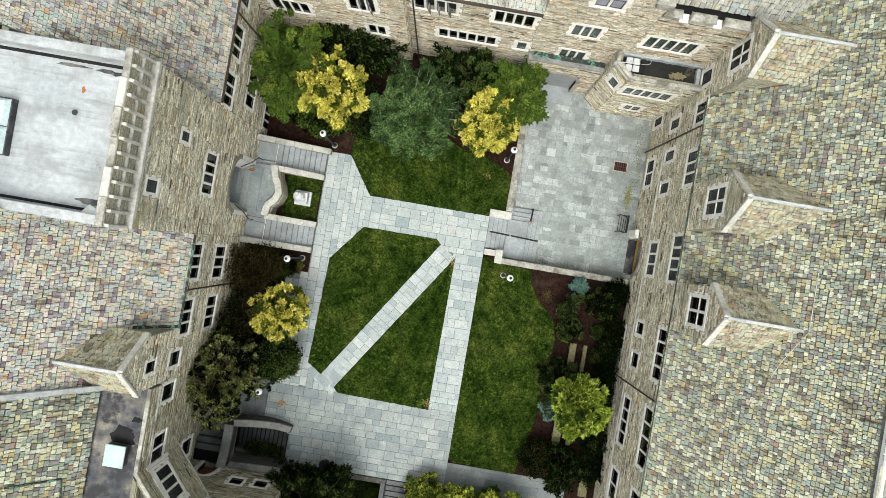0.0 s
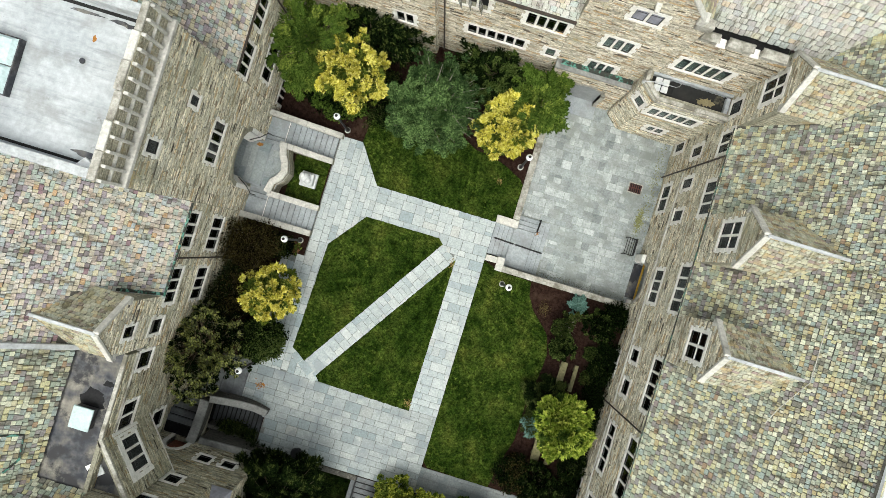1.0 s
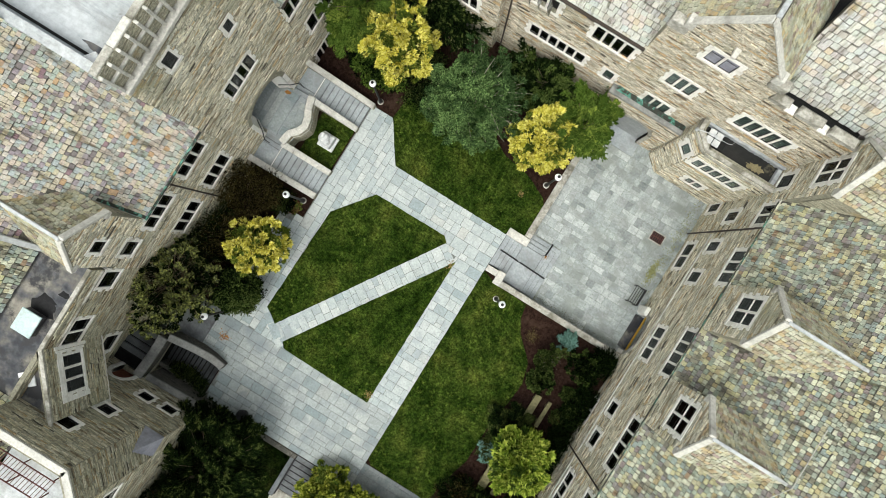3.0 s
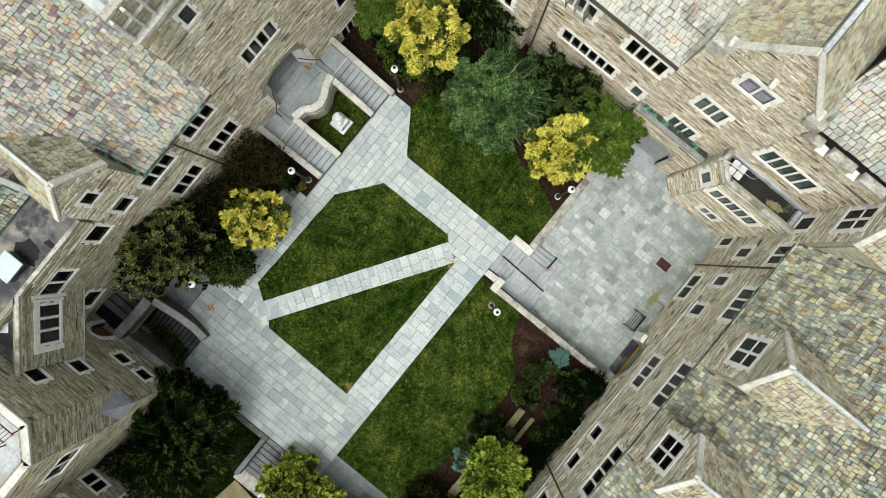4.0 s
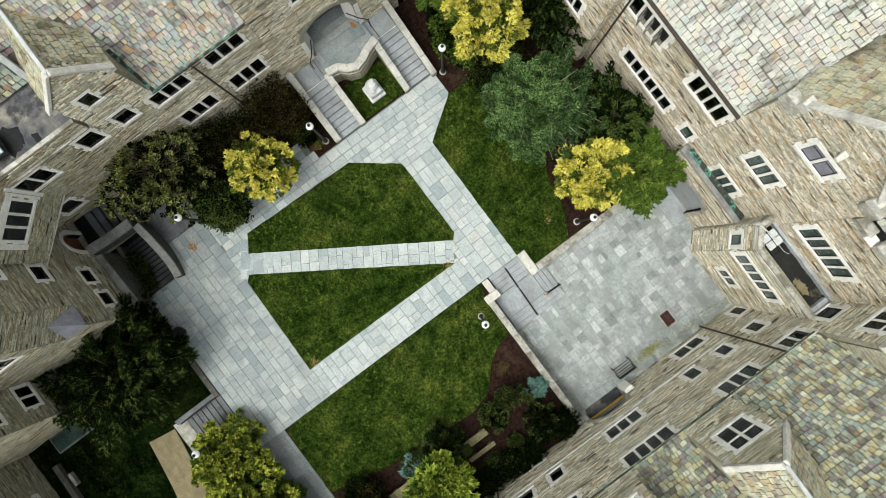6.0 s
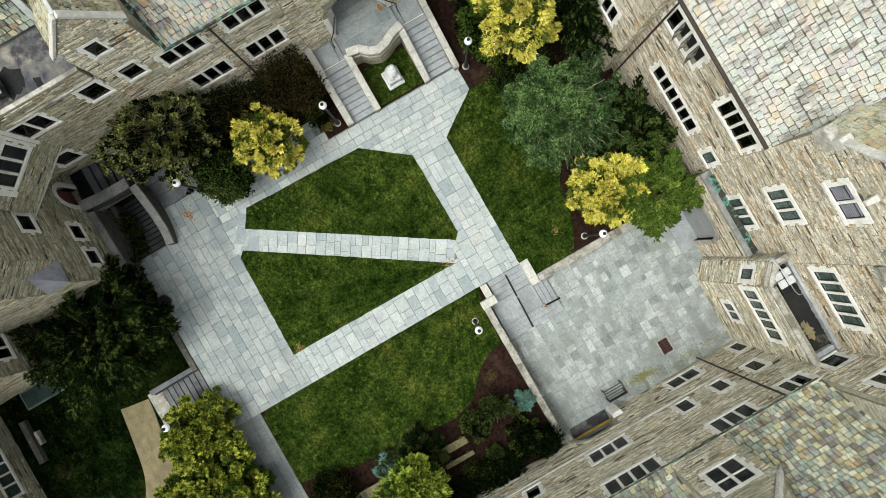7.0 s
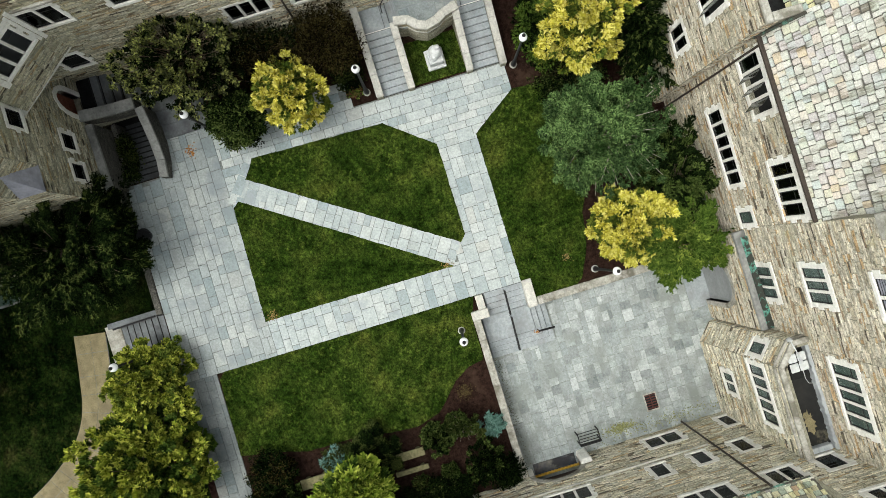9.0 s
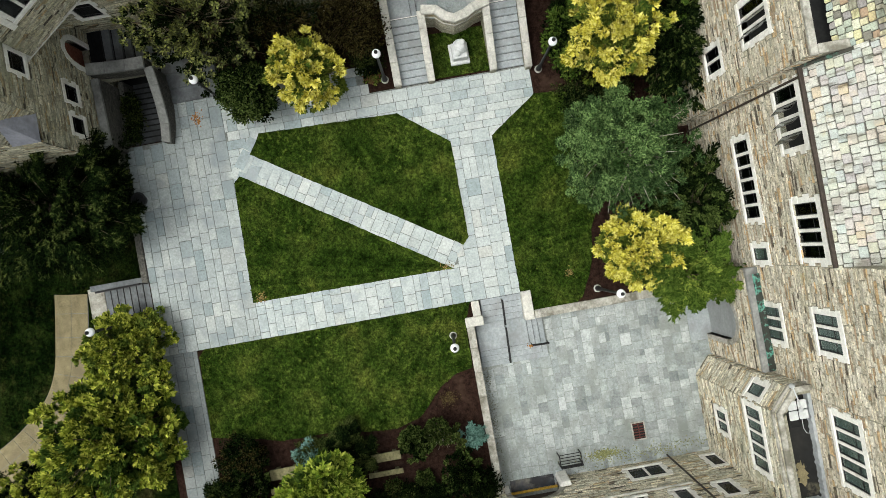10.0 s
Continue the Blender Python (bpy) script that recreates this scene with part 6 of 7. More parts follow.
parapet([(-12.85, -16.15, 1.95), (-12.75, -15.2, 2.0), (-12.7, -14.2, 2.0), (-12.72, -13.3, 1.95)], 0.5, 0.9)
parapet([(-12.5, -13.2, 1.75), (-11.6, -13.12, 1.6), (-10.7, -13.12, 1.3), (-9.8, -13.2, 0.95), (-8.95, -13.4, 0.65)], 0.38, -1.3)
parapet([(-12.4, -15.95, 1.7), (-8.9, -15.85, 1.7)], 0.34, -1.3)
part("landing_slab", Mesh().box(-13.0, -16.2, 0.55, -12.5, -13.2, 0.95), M["mortar"], cp)
solid("door_leaf", Mesh().box(-14.05, -16.62, 1.2, -12.95, -16.55, 3.4), M["mat"], "red-brown wooden door in the corner arch", "door", "", "structure")

# ---- south steps and lower path ----
so = thing("south_steps", "grey stone steps down to the tan path", "steps", "", "structure")
for i in range(7):
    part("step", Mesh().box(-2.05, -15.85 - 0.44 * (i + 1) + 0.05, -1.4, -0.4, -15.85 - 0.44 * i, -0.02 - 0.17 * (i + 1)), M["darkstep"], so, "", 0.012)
    # black strip paints the shaded riser and its joint
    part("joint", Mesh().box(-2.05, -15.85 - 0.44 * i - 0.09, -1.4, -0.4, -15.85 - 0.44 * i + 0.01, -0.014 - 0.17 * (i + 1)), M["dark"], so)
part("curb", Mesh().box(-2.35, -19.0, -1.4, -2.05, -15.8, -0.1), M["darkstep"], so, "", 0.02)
part("bottom_slab", Mesh().box(-2.25, -19.82, -1.4, -0.2, -18.95, -1.28), M["oldcope"], so, "pale cream slab at the foot")
rail("black iron handrail beside the south steps", (-2.0, -15.95, -0.1), (-2.0, -18.9, -1.25), (0.0, 0.5, 1.0))
rail("black iron handrail beside the south steps", (-0.45, -15.95, -0.1), (-0.45, -18.9, -1.25), (0.0, 0.5, 1.0))
tp = thing("tan_path", "tan exposed-gravel concrete path in two rows of slabs", "path", "", "structure")
LEFT = [(-2.3, -21.65), (0.0, -22.0), (1.9, -22.4), (3.4, -23.25), (4.6, -24.6), (5.5, -26.05), (6.9, -28.8)]
smooth = []
for k in range(len(LEFT) - 1):
    p0, p1, p2, p3 = (Vector(LEFT[max(0, min(len(LEFT) - 1, k + d))]) for d in (-1, 0, 1, 2))
    for q in range(4):
        u = q / 4
        smooth.append(0.5 * (2 * p1 + (p2 - p0) * u + (2 * p0 - 5 * p1 + 4 * p2 - p3) * u * u + (3 * p1 - p0 - 3 * p2 + p3) * u ** 3))
part("path_bed", Mesh().prism([tuple(p + Vector((-0.02, 0.0))) for p in smooth] + [tuple(p + Vector((0.5, 1.75))) for p in smooth[::-1]], -1.4, -1.312), M["joint"], tp)
for k in range(0, len(smooth) - 2, 2):
    for row in range(2):
        loop = []
        for w in (0.9 * row, 0.9 * row + 0.88):
            side = []
            for m_i in (k, k + 1, k + 2):
                d = (smooth[min(m_i + 1, len(smooth) - 1)] - smooth[max(m_i - 1, 0)]).normalized()
                side.append(smooth[m_i] + Vector((-d.y, d.x)) * w + d * (0.012 if m_i == k else -0.012 if m_i == k + 2 else 0))
            loop += side if w == 0.9 * row else side[::-1]
        part("slab", Mesh().prism([tuple(p) for p in loop], -1.38, -1.3), M["gravel"], tp)
lw = thing("low_wall", "low stone wall behind the dark yew", "wall", "", "structure")
part("wall_body", Mesh().box(-9.0, -16.15, -1.4, -2.05, -15.87, -0.02), M["rubble"], lw)
# coping takes the dark rubble colour for the shadow beside the yew
part("coping", Mesh().box(-9.0, -16.18, -0.02, -2.0, -15.84, 0.05), M["sunkstone"], lw, "", 0.02)

# ---- lamps ----
def lamp(x, y, z0, h=4.3):
    t = thing("lamp_post", "black iron lamp post with a white opal globe", "street lamp", "lamp posts", "", (x, y, z0))
    part("base", Mesh().lathe(x, y, [(0.0, z0), (0.2, z0), (0.2, z0 + 0.08), (0.14, z0 + 0.12), (0.0, z0 + 0.13)]), M["cope"], t, "pale base ring")
    part("post", Mesh().lathe(x, y, [(0.15, z0 + 0.1), (0.12, z0 + 0.5), (0.075, z0 + 0.9), (0.06, z0 + h - 0.45), (0.13, z0 + h - 0.38), (0.13, z0 + h - 0.3), (0.0, z0 + h - 0.3)], 12), M["iron"], t)
    g = [(0.205 * math.sin(math.pi * i / 10) + 0.001, z0 + h - 0.06 - 0.205 * math.cos(math.pi * i / 10)) for i in range(11)]
    globe = part("globe", Mesh().lathe(x, y, g, 20), M["opal"], t, "white opal glass globe", 0, True)
    part("finial", Mesh().lathe(x, y, [(0.09, z0 + h + 0.17), (0.09, z0 + h + 0.22), (0.03, z0 + h + 0.3), (0.0, z0 + h + 0.32)], 10), M["iron"], globe)


for x, y, z in ((-10.28, -1.8, 0), (-9.41, 6.21, 0), (2.44, 7.22, 0), (3.53, -0.65, 0), (-10.59, -10.2, 0), (-0.1, -17.0, -1.3)):
    lamp(x, y, z, 4.3 if z == 0 else 5.3)


# ---- plants ----
def leaves(mesh, rnd, centre, outward, count, spread, size, style):
    for _ in range(count):
        off = Vector((rnd.gauss(0, 1), rnd.gauss(0, 1), rnd.gauss(0, 0.8))) * spread
        if off.length > spread * 1.9:
            off *= 0.6
        p = centre + off
        if style in ("tuft", "rosette"):
            p = centre + off * 0.45
        if style == "bough":
            p = centre + outward * rnd.uniform(-1.0, 0.7) * spread * 3.2 + off * Vector((0.55, 0.55, 0.35)).length * 0.45
        d = (outward * (1.0 if style == "bough" else 0.4) + off.normalized() * 0.6 + Vector((rnd.uniform(-1, 1), rnd.uniform(-1, 1), rnd.uniform(-0.7, 0.9)))).normalized()
        if style in ("tuft", "rosette"):
            d = (outward * 0.8 + off.normalized() * 0.75 + Vector((rnd.uniform(-0.6, 0.6), rnd.uniform(-0.6, 0.6), rnd.uniform(-0.1, 0.8)))).normalized()
        l = size[0] * rnd.uniform(0.6, 1.35)
        w = size[1] * rnd.uniform(0.7, 1.3)
        s = d.cross(Vector((rnd.uniform(-0.7, 0.7), rnd.uniform(-0.7, 0.7), 1))).normalized()
        if style == "fan":
            h = Vector((outward.x, outward.y, outward.z * 0.45 - 0.1))
            h = h.normalized() if h.length > 0.05 else Vector((1, 0, 0))
            a = rnd.uniform(-1.0, 1.0)
            across = h.cross(Vector((0, 0, 1))).normalized()
            d = (h * math.cos(a) + across * math.sin(a) + Vector((0, 0, rnd.uniform(-0.3, 0.15)))).normalized()
            p = centre + h * rnd.uniform(-0.6, 0.7) * spread * 2.0 + across * rnd.gauss(0, 0.45) * spread + Vector((0, 0, rnd.gauss(0, 0.2) * spread))
            s = d.cross(Vector((0, 0, 1))).normalized()
            tip = p + d * l - Vector((0, 0, 0.15 * l))
            mesh.face(p, p + d * l * 0.5 + s * w, tip, p + d * l * 0.5 - s * w)
            for sg in (1, -1):
                for k in (0.3, 0.6):
                    q = p + d * l * k
                    mesh.face(q, q + (d + s * sg).normalized() * l * 0.34 + d * w * 0.5, q + d * l * 0.16)
        elif style in ("spray", "bough", "tuft"):
            n = s.cross(d)
            tip = p + d * l
            mid = p + d * l * 0.5 + n * l * 0.12
            mesh.face(p, mid + s * w, tip, mid - s * w)
            a = (d + s * 0.9).normalized() * l * 0.6
            b = (d - s * 0.9).normalized() * l * 0.6
            mesh.face(p + d * l * 0.2, p + d * l * 0.3 + a * 0.5 + d * w * 0.6, p + d * l * 0.2 + a)
            mesh.face(p + d * l * 0.2, p + d * l * 0.2 + b, p + d * l * 0.3 + b * 0.5 + d * w * 0.6)
        elif style == "needle":
            for k in range(5):
                e = (d + Vector((rnd.uniform(-1, 1), rnd.uniform(-1, 1), rnd.uniform(-1, 1))) * 0.75).normalized()
                s2 = e.cross(Vector((0.3, 0.1, 1))).normalized() * w
                mesh.face(p - s2, p + s2, p + e * l)
        else:
            n = s.cross(d) * w * 0.35
            mesh.face(p, p + d * l * 0.5 + s * w + n, p + d * l, p + d * l * 0.5 - s * w + n)


def plant(name, label, category, x, y, z0, top, rx, ry, low, mats, clumps, per, spread, size, style, trunk=0.12, seed=1, droop=0.0, lumps=0.22, bark="bark", bare=None, group="", twigs=0.4):
    """A trunk with limbs and a crown of leaf clumps with an uneven outline."""
    rnd = random.Random(seed)
    t = thing(name, label, category, group, "", (x, y, z0))
    c = Vector((x, y, (low + top) / 2))
    rz = (top - low) / 2
    stem = Mesh()
    k = [Vector((x, y, z0))]
    for i in range(1, 4):
        k.append(Vector((x + rnd.uniform(-0.1, 0.1) * i, y + rnd.uniform(-0.1, 0.1) * i, z0 + (top - 0.25 * rz - z0) * i / 3)))
    for i in range(3):
        stem.tube(k[i], k[i + 1], trunk * (1 - i * 0.28), trunk * (1 - (i + 1) * 0.28), 8)
    trunk_part = part("trunk", stem, M[bark], t)
    limbs, crowns = Mesh(), [Mesh() for _ in mats]
    for i in range(clumps):
        while True:
            d = Vector((rnd.gauss(0, 1), rnd.gauss(0, 1), rnd.gauss(0.25, 1))).normalized()
            if d.z > -0.75:
                break
        outer = rnd.random() < 0.66
        f = (rnd.uniform(0.82, 1.0) if outer else rnd.uniform(0.3, 0.8)) * (1 + lumps * noise.noise(d * 2.2 + Vector((seed, 0, 0))) * 2)
        pos = c + Vector((d.x * rx, d.y * ry, d.z * rz)) * f
        pos.z -= droop * (d.x ** 2 + d.y ** 2) * rz
        open_side = bare is not None and d.x * bare[0] + d.y * bare[1] > 0.3 and rnd.random() < 0.7
        if rnd.random() < twigs or open_side:
            root = k[0].lerp(k[3], min(0.95, max(0.25, (pos.z - z0) / max(0.1, top - z0) * 0.75)))
            limbs.tube(root, root.lerp(pos, 0.8) if open_side else pos, trunk * (0.11 if open_side else 0.20), trunk * 0.04, 5)
        if open_side:
            continue
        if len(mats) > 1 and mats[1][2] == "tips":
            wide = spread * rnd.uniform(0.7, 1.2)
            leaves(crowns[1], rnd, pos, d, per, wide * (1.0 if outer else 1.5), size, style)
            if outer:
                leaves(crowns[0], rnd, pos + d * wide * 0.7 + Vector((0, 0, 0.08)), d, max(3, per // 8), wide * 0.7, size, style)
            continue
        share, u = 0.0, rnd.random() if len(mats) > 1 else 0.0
        # upper outer clumps take the first colour, the rest a darker one for shade
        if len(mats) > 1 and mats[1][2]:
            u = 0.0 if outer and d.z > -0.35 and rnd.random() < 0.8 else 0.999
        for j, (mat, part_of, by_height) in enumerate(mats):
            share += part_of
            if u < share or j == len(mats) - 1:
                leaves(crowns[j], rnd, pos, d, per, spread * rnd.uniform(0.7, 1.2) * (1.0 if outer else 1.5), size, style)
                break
    part("bough", limbs, M[bark], trunk_part)
    for (mat, a, b), me in zip(mats, crowns):
        if me.f:
            part("crown", me, M[mat], t)
    return t


# green inner foliage, darkened for the shade inside the crown
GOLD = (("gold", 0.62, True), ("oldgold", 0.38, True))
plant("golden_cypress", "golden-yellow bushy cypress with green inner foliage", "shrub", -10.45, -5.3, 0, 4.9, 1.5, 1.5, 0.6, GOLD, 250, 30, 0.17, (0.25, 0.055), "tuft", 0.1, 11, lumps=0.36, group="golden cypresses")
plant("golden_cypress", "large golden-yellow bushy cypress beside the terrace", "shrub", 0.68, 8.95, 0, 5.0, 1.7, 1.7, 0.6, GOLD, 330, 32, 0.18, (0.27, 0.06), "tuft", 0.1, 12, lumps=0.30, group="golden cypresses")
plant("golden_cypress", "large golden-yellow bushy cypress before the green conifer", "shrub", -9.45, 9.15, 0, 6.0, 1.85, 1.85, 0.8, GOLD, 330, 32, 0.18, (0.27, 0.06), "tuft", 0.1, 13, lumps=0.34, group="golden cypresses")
plant("green_cypress", "tall bright green feathery conifer in the corner", "tree", -12.0, 9.9, 0, 6.6, 2.1, 2.6, 0.8, (("greenlit", 0.22, False), ("green", 0.78, False)), 360, 46, 0.24, (0.27, 0.05), "fan", 0.15, 14, lumps=0.4)
plant("green_maple", "green broadleaved small tree against the porch", "tree", 2.0, 10.75, 0, 4.6, 1.8, 1.9, 1.0, (("greenlit", 0.22, False), ("green", 0.78, False)), 320, 40, 0.22, (0.27, 0.05), "fan", 0.12, 15, lumps=0.35)
pine = plant("pine", "open blue-green pine with bare grey branches on one side", "tree", -4.3, 8.2, 0, 6.2, 2.25, 2.3, 1.2, (("pine", 0.75, False), ("darkpine", 0.25, False)), 430, 42, 0.15, (0.15, 0.032), "needle", 0.2, 16, lumps=0.3, bark="palebark", twigs=0.08)
rnd = random.Random(77)
thin, twig = Mesh(), Mesh()
for i in range(46):
    a, far = rnd.uniform(-0.5, 2.2), rnd.uniform(1.4, 3.3)
    root = Vector((-4.0, 8.5, rnd.uniform(2.5, 5.2)))
    tip = root + Vector((math.cos(a) * far, math.sin(a) * far, rnd.uniform(-0.2, 0.9)))
    bend = root.lerp(tip, 0.5) + Vector((rnd.uniform(-0.2, 0.2), rnd.uniform(-0.2, 0.2), rnd.uniform(-0.3, 0.1)))
    twig.tube(root, bend, 0.04, 0.026, 5).tube(bend, tip, 0.026, 0.01, 5)
    for k in range(5):
        q = bend.lerp(tip, rnd.uniform(0.1, 1.0)) + Vector((rnd.gauss(0, 0.3), rnd.gauss(0, 0.3), rnd.gauss(0, 0.12)))
        leaves(thin, rnd, q, (tip - root).normalized(), 26, 0.11, (0.14, 0.028), "needle")
part("bough", twig, M["palebark"], pine, "bare pale grey branches")
part("crown", thin, M["darkpine"], pine, "sparse darker needles")
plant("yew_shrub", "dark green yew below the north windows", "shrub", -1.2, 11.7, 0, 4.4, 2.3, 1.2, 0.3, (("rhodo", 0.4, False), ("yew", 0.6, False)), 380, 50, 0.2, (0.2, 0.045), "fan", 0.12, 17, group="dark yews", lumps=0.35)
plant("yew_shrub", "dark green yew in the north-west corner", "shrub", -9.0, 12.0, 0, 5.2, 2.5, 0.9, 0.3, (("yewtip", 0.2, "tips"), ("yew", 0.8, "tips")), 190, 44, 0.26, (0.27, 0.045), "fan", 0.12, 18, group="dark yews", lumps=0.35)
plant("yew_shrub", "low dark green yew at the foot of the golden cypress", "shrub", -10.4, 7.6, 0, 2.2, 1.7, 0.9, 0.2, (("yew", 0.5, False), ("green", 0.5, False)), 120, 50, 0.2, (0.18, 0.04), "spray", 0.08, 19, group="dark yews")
plant("ground_ivy", "dark green ivy mat at the lawn's edge", "plant", -7.9, 8.9, 0, 0.5, 1.0, 1.9, 0.0, (("yew", 0.5, False), ("yewtip", 0.5, False)), 110, 50, 0.2, (0.1, 0.045), "broad", 0.03, 35)
# yew colour inside the magnolia paints the dark gaps between its leaves
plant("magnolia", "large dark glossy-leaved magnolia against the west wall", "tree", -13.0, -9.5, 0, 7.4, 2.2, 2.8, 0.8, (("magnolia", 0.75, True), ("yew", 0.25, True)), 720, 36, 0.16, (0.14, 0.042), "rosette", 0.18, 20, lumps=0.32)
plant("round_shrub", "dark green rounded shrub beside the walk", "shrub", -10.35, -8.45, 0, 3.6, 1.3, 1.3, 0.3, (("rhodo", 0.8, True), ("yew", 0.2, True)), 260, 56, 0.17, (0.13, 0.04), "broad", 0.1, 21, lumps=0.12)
plant("brown_shrub", "dark brown-leaved shrub by the west stairs", "shrub", -12.75, -3.0, 0, 4.0, 1.5, 1.6, 0.2, (("maroon", 1.0, False),), 170, 44, 0.26, (0.17, 0.022), "spray", 0.1, 22, group="dark west shrubs", lumps=0.35)
plant("brown_shrub", "dark brown-leaved shrub under the west windows", "shrub", -12.9, -6.0, 0, 4.4, 1.3, 1.9, 0.2, (("maroon", 0.6, False), ("yew", 0.4, False)), 170, 44, 0.26, (0.15, 0.03), "broad", 0.1, 23, group="dark west shrubs", lumps=0.35)
plant("round_shrub", "small dark green shrub by the lamp post", "shrub", -11.3, -2.5, 0, 1.7, 0.7, 0.7, 0.1, (("yewtip", 0.5, False), ("yew", 0.5, False)), 60, 60, 0.16, (0.11, 0.03), "spray", 0.06, 24)
plant("bedding_plant", "low green and red bedding plants by the lamp post", "plant", -10.5, -2.4, 0, 0.35, 0.4, 0.35, 0.02, (("greenlit", 0.7, False), ("mat", 0.3, False)), 18, 24, 0.1, (0.1, 0.035), "broad", 0.02, 25)
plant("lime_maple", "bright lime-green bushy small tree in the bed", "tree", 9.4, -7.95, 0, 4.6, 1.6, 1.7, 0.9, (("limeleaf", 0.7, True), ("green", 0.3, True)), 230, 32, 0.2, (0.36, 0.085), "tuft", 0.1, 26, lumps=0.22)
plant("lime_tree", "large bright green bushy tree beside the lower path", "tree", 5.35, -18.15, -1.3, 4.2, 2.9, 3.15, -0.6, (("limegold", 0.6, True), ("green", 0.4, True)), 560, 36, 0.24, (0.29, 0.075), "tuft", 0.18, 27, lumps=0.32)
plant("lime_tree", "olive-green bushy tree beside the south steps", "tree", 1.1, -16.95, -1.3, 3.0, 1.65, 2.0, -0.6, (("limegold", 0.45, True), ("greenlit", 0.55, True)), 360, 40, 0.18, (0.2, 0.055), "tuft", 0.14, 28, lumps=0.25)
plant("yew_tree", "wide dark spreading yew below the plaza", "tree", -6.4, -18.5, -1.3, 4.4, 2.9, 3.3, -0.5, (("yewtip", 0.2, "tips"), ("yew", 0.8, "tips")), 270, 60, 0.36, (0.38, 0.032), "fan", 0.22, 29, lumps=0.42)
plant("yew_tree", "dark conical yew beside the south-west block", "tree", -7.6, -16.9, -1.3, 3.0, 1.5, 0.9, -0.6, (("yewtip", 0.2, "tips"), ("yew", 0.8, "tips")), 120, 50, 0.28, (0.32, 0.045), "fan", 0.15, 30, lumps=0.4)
plant("climbing_ivy", "dark green creeper trailing beside the sunken stairs", "plant", -10.7, -15.25, -0.9, 0.1, 1.3, 0.22, -0.5, (("yewtip", 0.7, False), ("yew", 0.3, False)), 90, 44, 0.16, (0.12, 0.04), "broad", 0.03, 36)
plant("dark_shrub", "dark green tree at the lower path's bend", "tree", 8.1, -23.0, -1.3, 1.4, 1.9, 2.2, -1.2, (("yew", 0.45, False), ("limegold", 0.55, False)), 180, 60, 0.24, (0.19, 0.055), "tuft", 0.1, 32, lumps=0.35)
for x, y, h, a, mats, style, size, text in (
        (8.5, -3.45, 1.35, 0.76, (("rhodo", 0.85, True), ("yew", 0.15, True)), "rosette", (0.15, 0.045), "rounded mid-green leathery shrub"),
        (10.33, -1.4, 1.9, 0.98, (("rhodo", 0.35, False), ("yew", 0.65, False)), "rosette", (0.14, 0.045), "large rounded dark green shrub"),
        (10.5, -3.35, 0.6, 0.36, (("rhodo", 1.0, False),), "rosette", (0.13, 0.04), "small green shrub"),
        (10.8, -5.0, 0.6, 0.42, (("maroon", 0.5, False), ("rhodo", 0.5, False)), "broad", (0.1, 0.03), "small twiggy brown shrub"),
        (8.42, -7.0, 1.5, 1.15, (("yew", 0.6, False), ("yewtip", 0.4, False)), "fan", (0.3, 0.035), "spreading dark juniper"),
        # these two near-black shrubs stand in for the darkness by the wall
        (11.5, -3.0, 1.0, 0.6, (("yew", 1.0, False),), "broad", (0.1, 0.034), "shrub near-black with the wall's shade"),
        (11.4, -6.2, 1.2, 0.7, (("yew", 1.0, False),), "broad", (0.1, 0.034), "shrub near-black with the wall's shade"),
        (7.75, -12.4, 1.5, 1.15, (("maroon", 0.4, False), ("yew", 0.6, False)), "broad", (0.12, 0.034), "dark brown-leaved shrub"),
        (9.4, -12.2, 1.8, 1.15, (("yew", 0.75, False), ("rhodo", 0.25, False)), "rosette", (0.13, 0.04), "dark green shrub"),
        (9.4, -13.6, 1.2, 0.95, (("yew", 0.8, False), ("yewtip", 0.2, False)), "broad", (0.1, 0.034), "low dark green shrub")):
    plant("bed_shrub", text + " in the mulched bed", "shrub", x, y, 0, h, a, a, 0.05, mats, int(130 * a), 44, 0.13, size, style, 0.06, 40 + int(h * 10 + x), lumps=0.3, group="east bed shrubs")
# near-black shrubs added for the shrubs and shadow at the wall's foot
for y, h, b in ((-0.6, 0.7, 0.8), (-4.4, 1.1, 1.1), (-8.2, 1.3, 1.3), (-10.6, 1.5, 1.3), (-12.6, 1.4, 1.0)):
    plant("wall_shrub", "evergreen shrub along the wall's foot, near-black with the shade there", "shrub", 11.35, y, 0, h, 0.75, b, 0.05, (("yew", 0.9, False), ("yewtip", 0.1, False)), int(100 * b), 40, 0.16, (0.13, 0.04), "broad", 0.05, 70 - int(y * 3), lumps=0.3, group="shrubs along the wall")
plant("bed_shrub", "olive shrub with bare pale branches in the mulched bed", "shrub", 8.35, -2.1, 0, 1.5, 0.85, 0.9, 0.2, (("rhodo", 0.6, False), ("yewtip", 0.4, False)), 110, 40, 0.13, (0.12, 0.04), "rosette", 0.09, 61, lumps=0.35, bark="palebark", bare=(0.9, -0.35), group="east bed shrubs")
plant("blue_spruce", "small open pale blue-green spruce in the bed", "shrub", 8.76, -0.52, 0, 0.8, 0.5, 0.5, 0.25, (("bluespruce", 1.0, False),), 26, 26, 0.09, (0.17, 0.028), "needle", 0.05, 121, lumps=0.6, group="blue spruces")
plant("blue_spruce", "dense rounded blue-green spruce in the bed", "shrub", 8.2, -9.0, 0, 0.95, 0.62, 0.62, 0.05, (("bluespruce", 0.5, False), ("yewtip", 0.5, False)), 70, 26, 0.13, (0.17, 0.022), "needle", 0.05, 116, group="blue spruces")
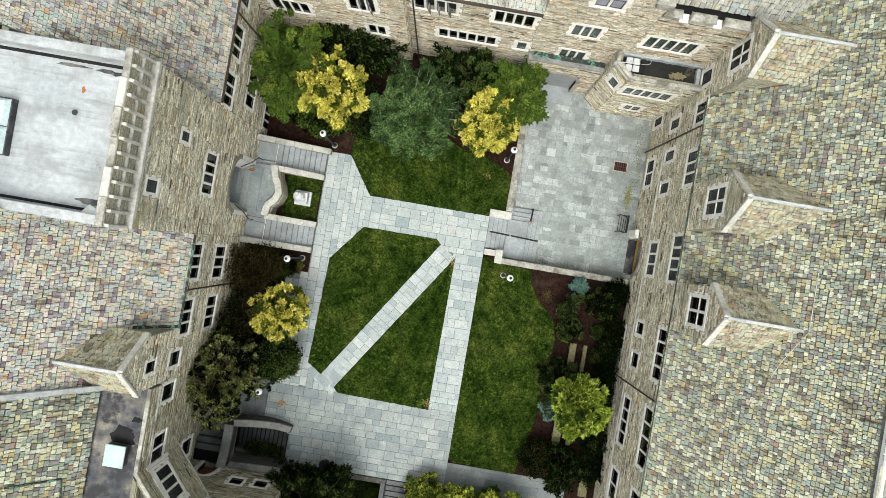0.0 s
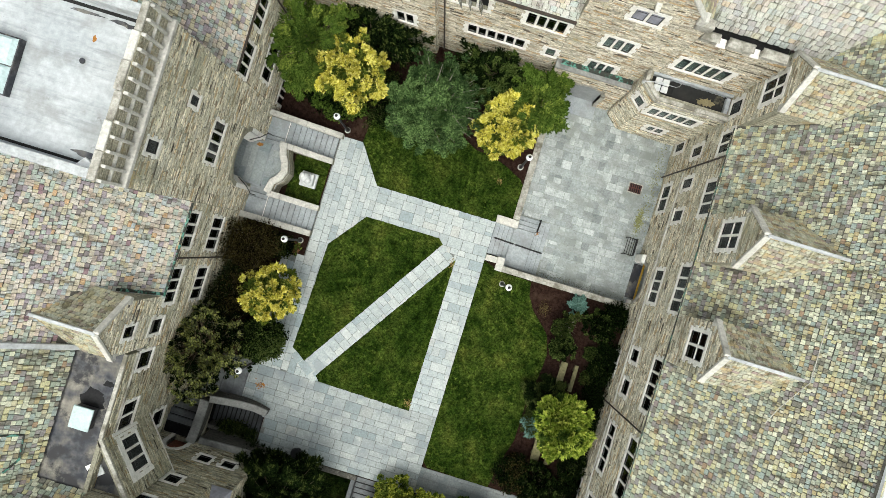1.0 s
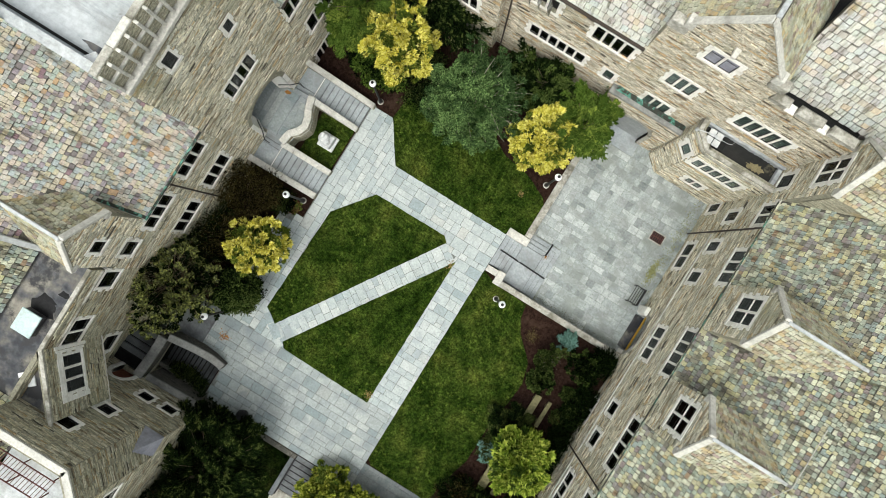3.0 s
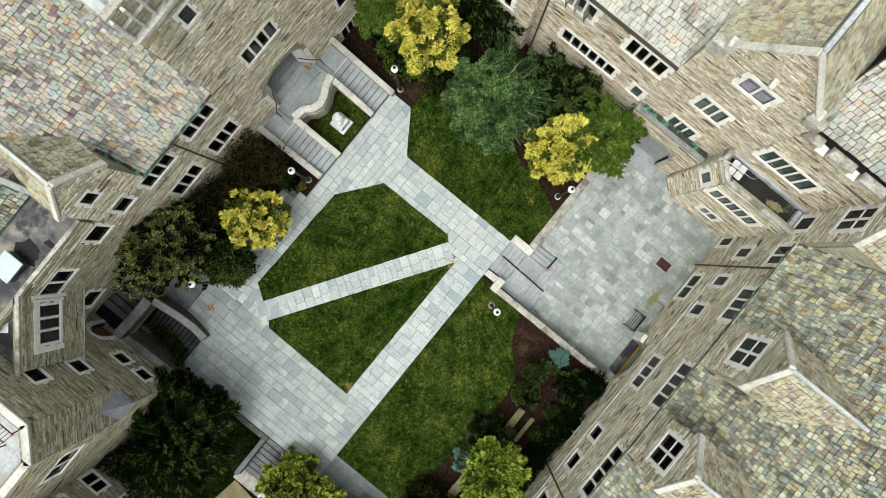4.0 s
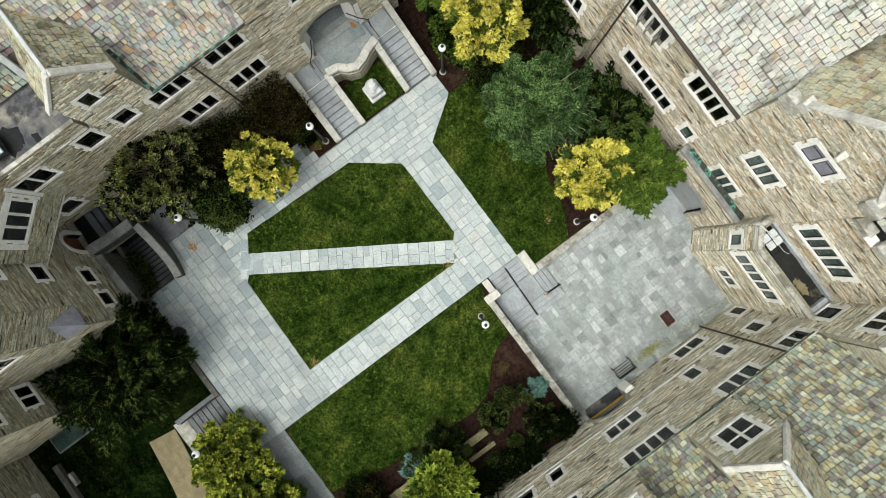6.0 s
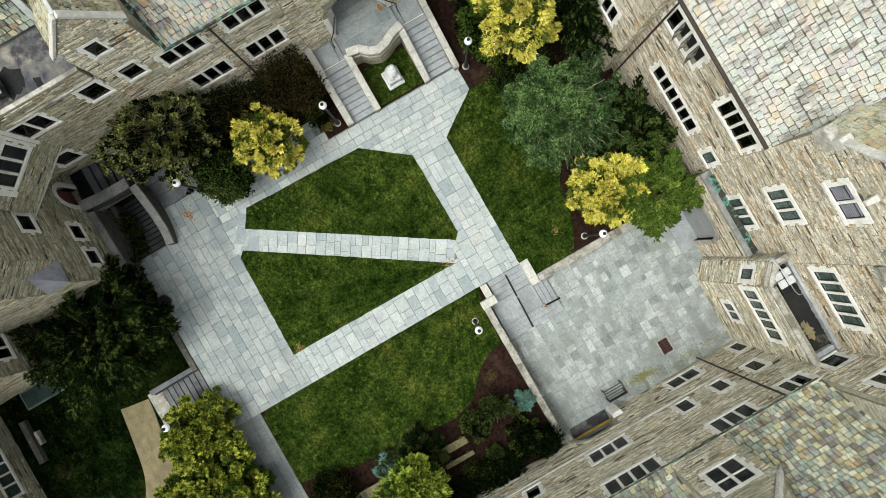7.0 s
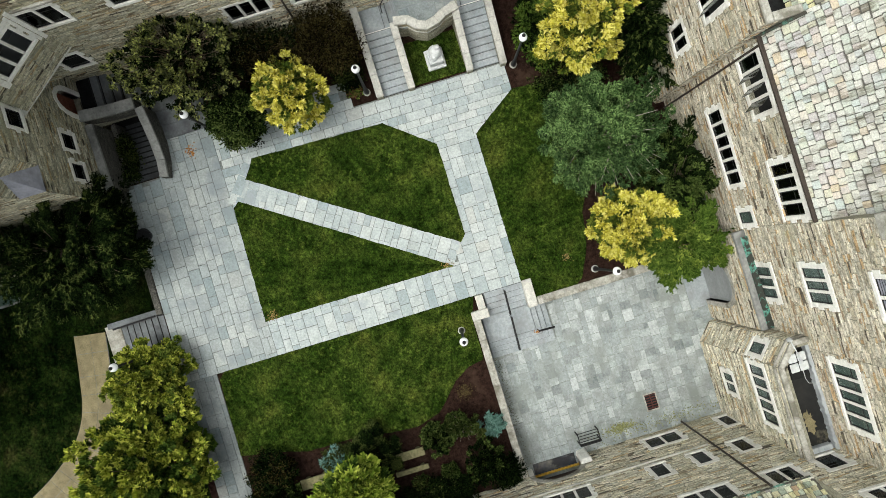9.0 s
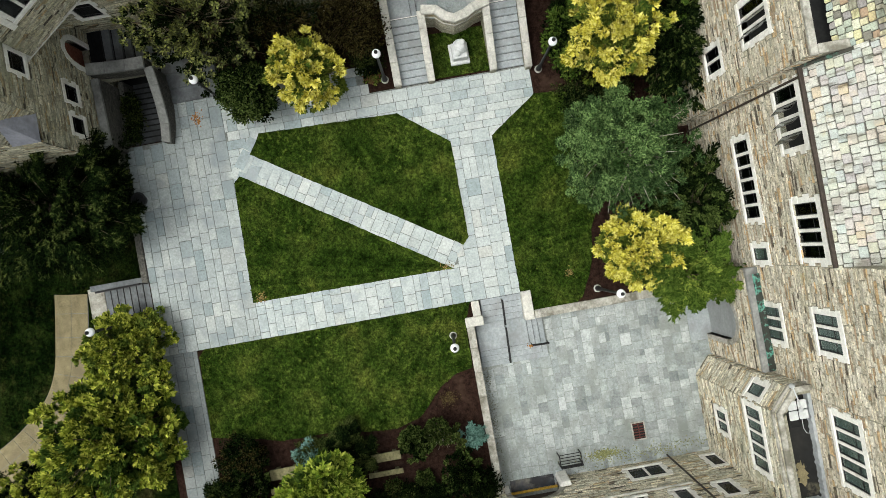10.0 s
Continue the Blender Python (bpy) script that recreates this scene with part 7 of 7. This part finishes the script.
for x0, y0, x1, y1 in ((8.8, -6.05, 9.24, -4.4), (9.72, -6.2, 9.98, -4.4), (8.64, -11.2, 9.2, -9.6), (9.6, -11.3, 9.9, -9.6), (11.0, -14.6, 11.6, -12.9)):
    b = thing("stone_bench", "weathered stone bench slab among the shrubs", "bench", "stone benches", "", ((x0 + x1) / 2, y0, 0))
    part("slab", Mesh().box(x0, y0, 0.38, x1, y1, 0.48), M["wood"], b, "", 0.02)
    for y in (y0 + 0.25, y1 - 0.45):
        part("support", Mesh().box(x0 + 0.04, y, -0.05, x1 - 0.05, y + 0.2, 0.38), M["wood"], b)
def scatter(name, label, category, x, y, z, sx, sy, n, size, mat, seed, group=""):
    """Many small flat flecks on the ground, thinning outwards."""
    r = random.Random(seed)
    m = Mesh()
    for _ in range(n):
        px, py, a, q = r.gauss(x, sx), r.gauss(y, sy), r.uniform(0, 6.283), size * r.uniform(0.5, 1.4)
        ring = [(px + q * r.uniform(0.6, 1.1) * math.cos(a + 1.2566 * i), py + q * r.uniform(0.6, 1.1) * math.sin(a + 1.2566 * i)) for i in range(5)]
        m.hexa([(*p, z - 0.02) for p in ring], [(*p, z + r.uniform(0.002, 0.014)) for p in ring])
    solid(name, m, M[mat], label, category, group, "stuff")


scatter("moss", "yellow-green moss in the terrace joints by the wall", "moss", 11.45, 6.3, -1.143, 0.12, 0.42, 520, 0.035, "moss", 1)
scatter("moss", "thin green moss along the terrace wall's foot", "moss", 11.75, 8.6, -1.143, 0.2, 2.0, 420, 0.03, "moss", 2)
scatter("moss", "dull moss along the retaining wall's foot", "moss", 7.8, 0.72, -1.143, 2.0, 0.12, 420, 0.024, "dullmoss", 3)
scatter("moss", "yellowish moss on the bare mulch", "moss", 6.75, -1.45, -0.037, 0.2, 0.24, 420, 0.016, "drymoss", 4)
scatter("fallen_leaves", "orange fallen leaves on the plaza", "leaves", -10.0, -11.85, 0.022, 0.16, 0.12, 60, 0.04, "rustspot", 5)
scatter("fallen_leaves", "rust-orange stain of leaves on the terrace steps", "leaves", 4.9, 3.35, -0.78, 0.07, 0.07, 40, 0.035, "rustspot", 6)
scatter("bare_earth", "bare tan earth at the triangular lawn's corner", "bare earth", -0.2, -10.2, 0.06, 0.12, 0.13, 70, 0.035, "tan", 7, "worn lawn corners")
scatter("bare_earth", "bare tan earth at the lawn's worn corner", "bare earth", -0.1, -0.35, 0.06, 0.08, 0.15, 45, 0.03, "tan", 8, "worn lawn corners")
for pts in ([(-7.43, 8.8), (-7.33, 9.93), (-6.38, 9.83), (-6.38, 8.74)], [(-7.9, 11.9), (-7.28, 12.9), (-6.6, 12.6), (-6.94, 11.7)]):
    solid("cover_slab", Mesh().prism(pts, -0.05, 0.09), M["gravel"], "flat tan concrete cover slab in the planting", "slab", "cover slabs", "structure", 0.01)
scatter("bare_earth", "small bare brown spot in the north lawn", "bare earth", 1.4, 5.96, 0.06, 0.12, 0.12, 50, 0.03, "tan", 10, "worn lawn corners")
# small patches of bare earth and a planter
pl = thing("planter", "dark round planter at the plaza's edge", "planter", "", "", (-6.3, -15.4, 0.0))
part("pot", Mesh().lathe(-6.3, -15.4, [(0.0, 0.0), (0.25, 0.0), (0.36, 0.45), (0.4, 0.5), (0.34, 0.5), (0.3, 0.42), (0.0, 0.42)], 16), M["iron"], pl)
strip("area_wall", (-4.6, -27.0, -1.36), (-1.86, -27.08, -1.36), 0.34, 0.4, "sunkstone", "low stone wall round a basement area", "wall")
solid("sign_board", Mesh().box(-3.7, -26.68, -1.36, -2.85, -26.5, -1.0), M["oldcope"], "small blank white board on the dark lawn", "sign", "", "")
wc = thing("window_well", "green glass cover over a basement window well", "window well", "", "", (-5.5, -25.0, -1.3))
part("kerb", Mesh().box(-6.15, -26.4, -1.36, -5.0, -23.8, -1.15), M["darkstep"], wc, "", 0.02)
part("cover", Mesh().box(-6.05, -26.3, -1.15, -5.1, -23.9, -1.12), M["wellglass"], wc, "dark green glass cover")
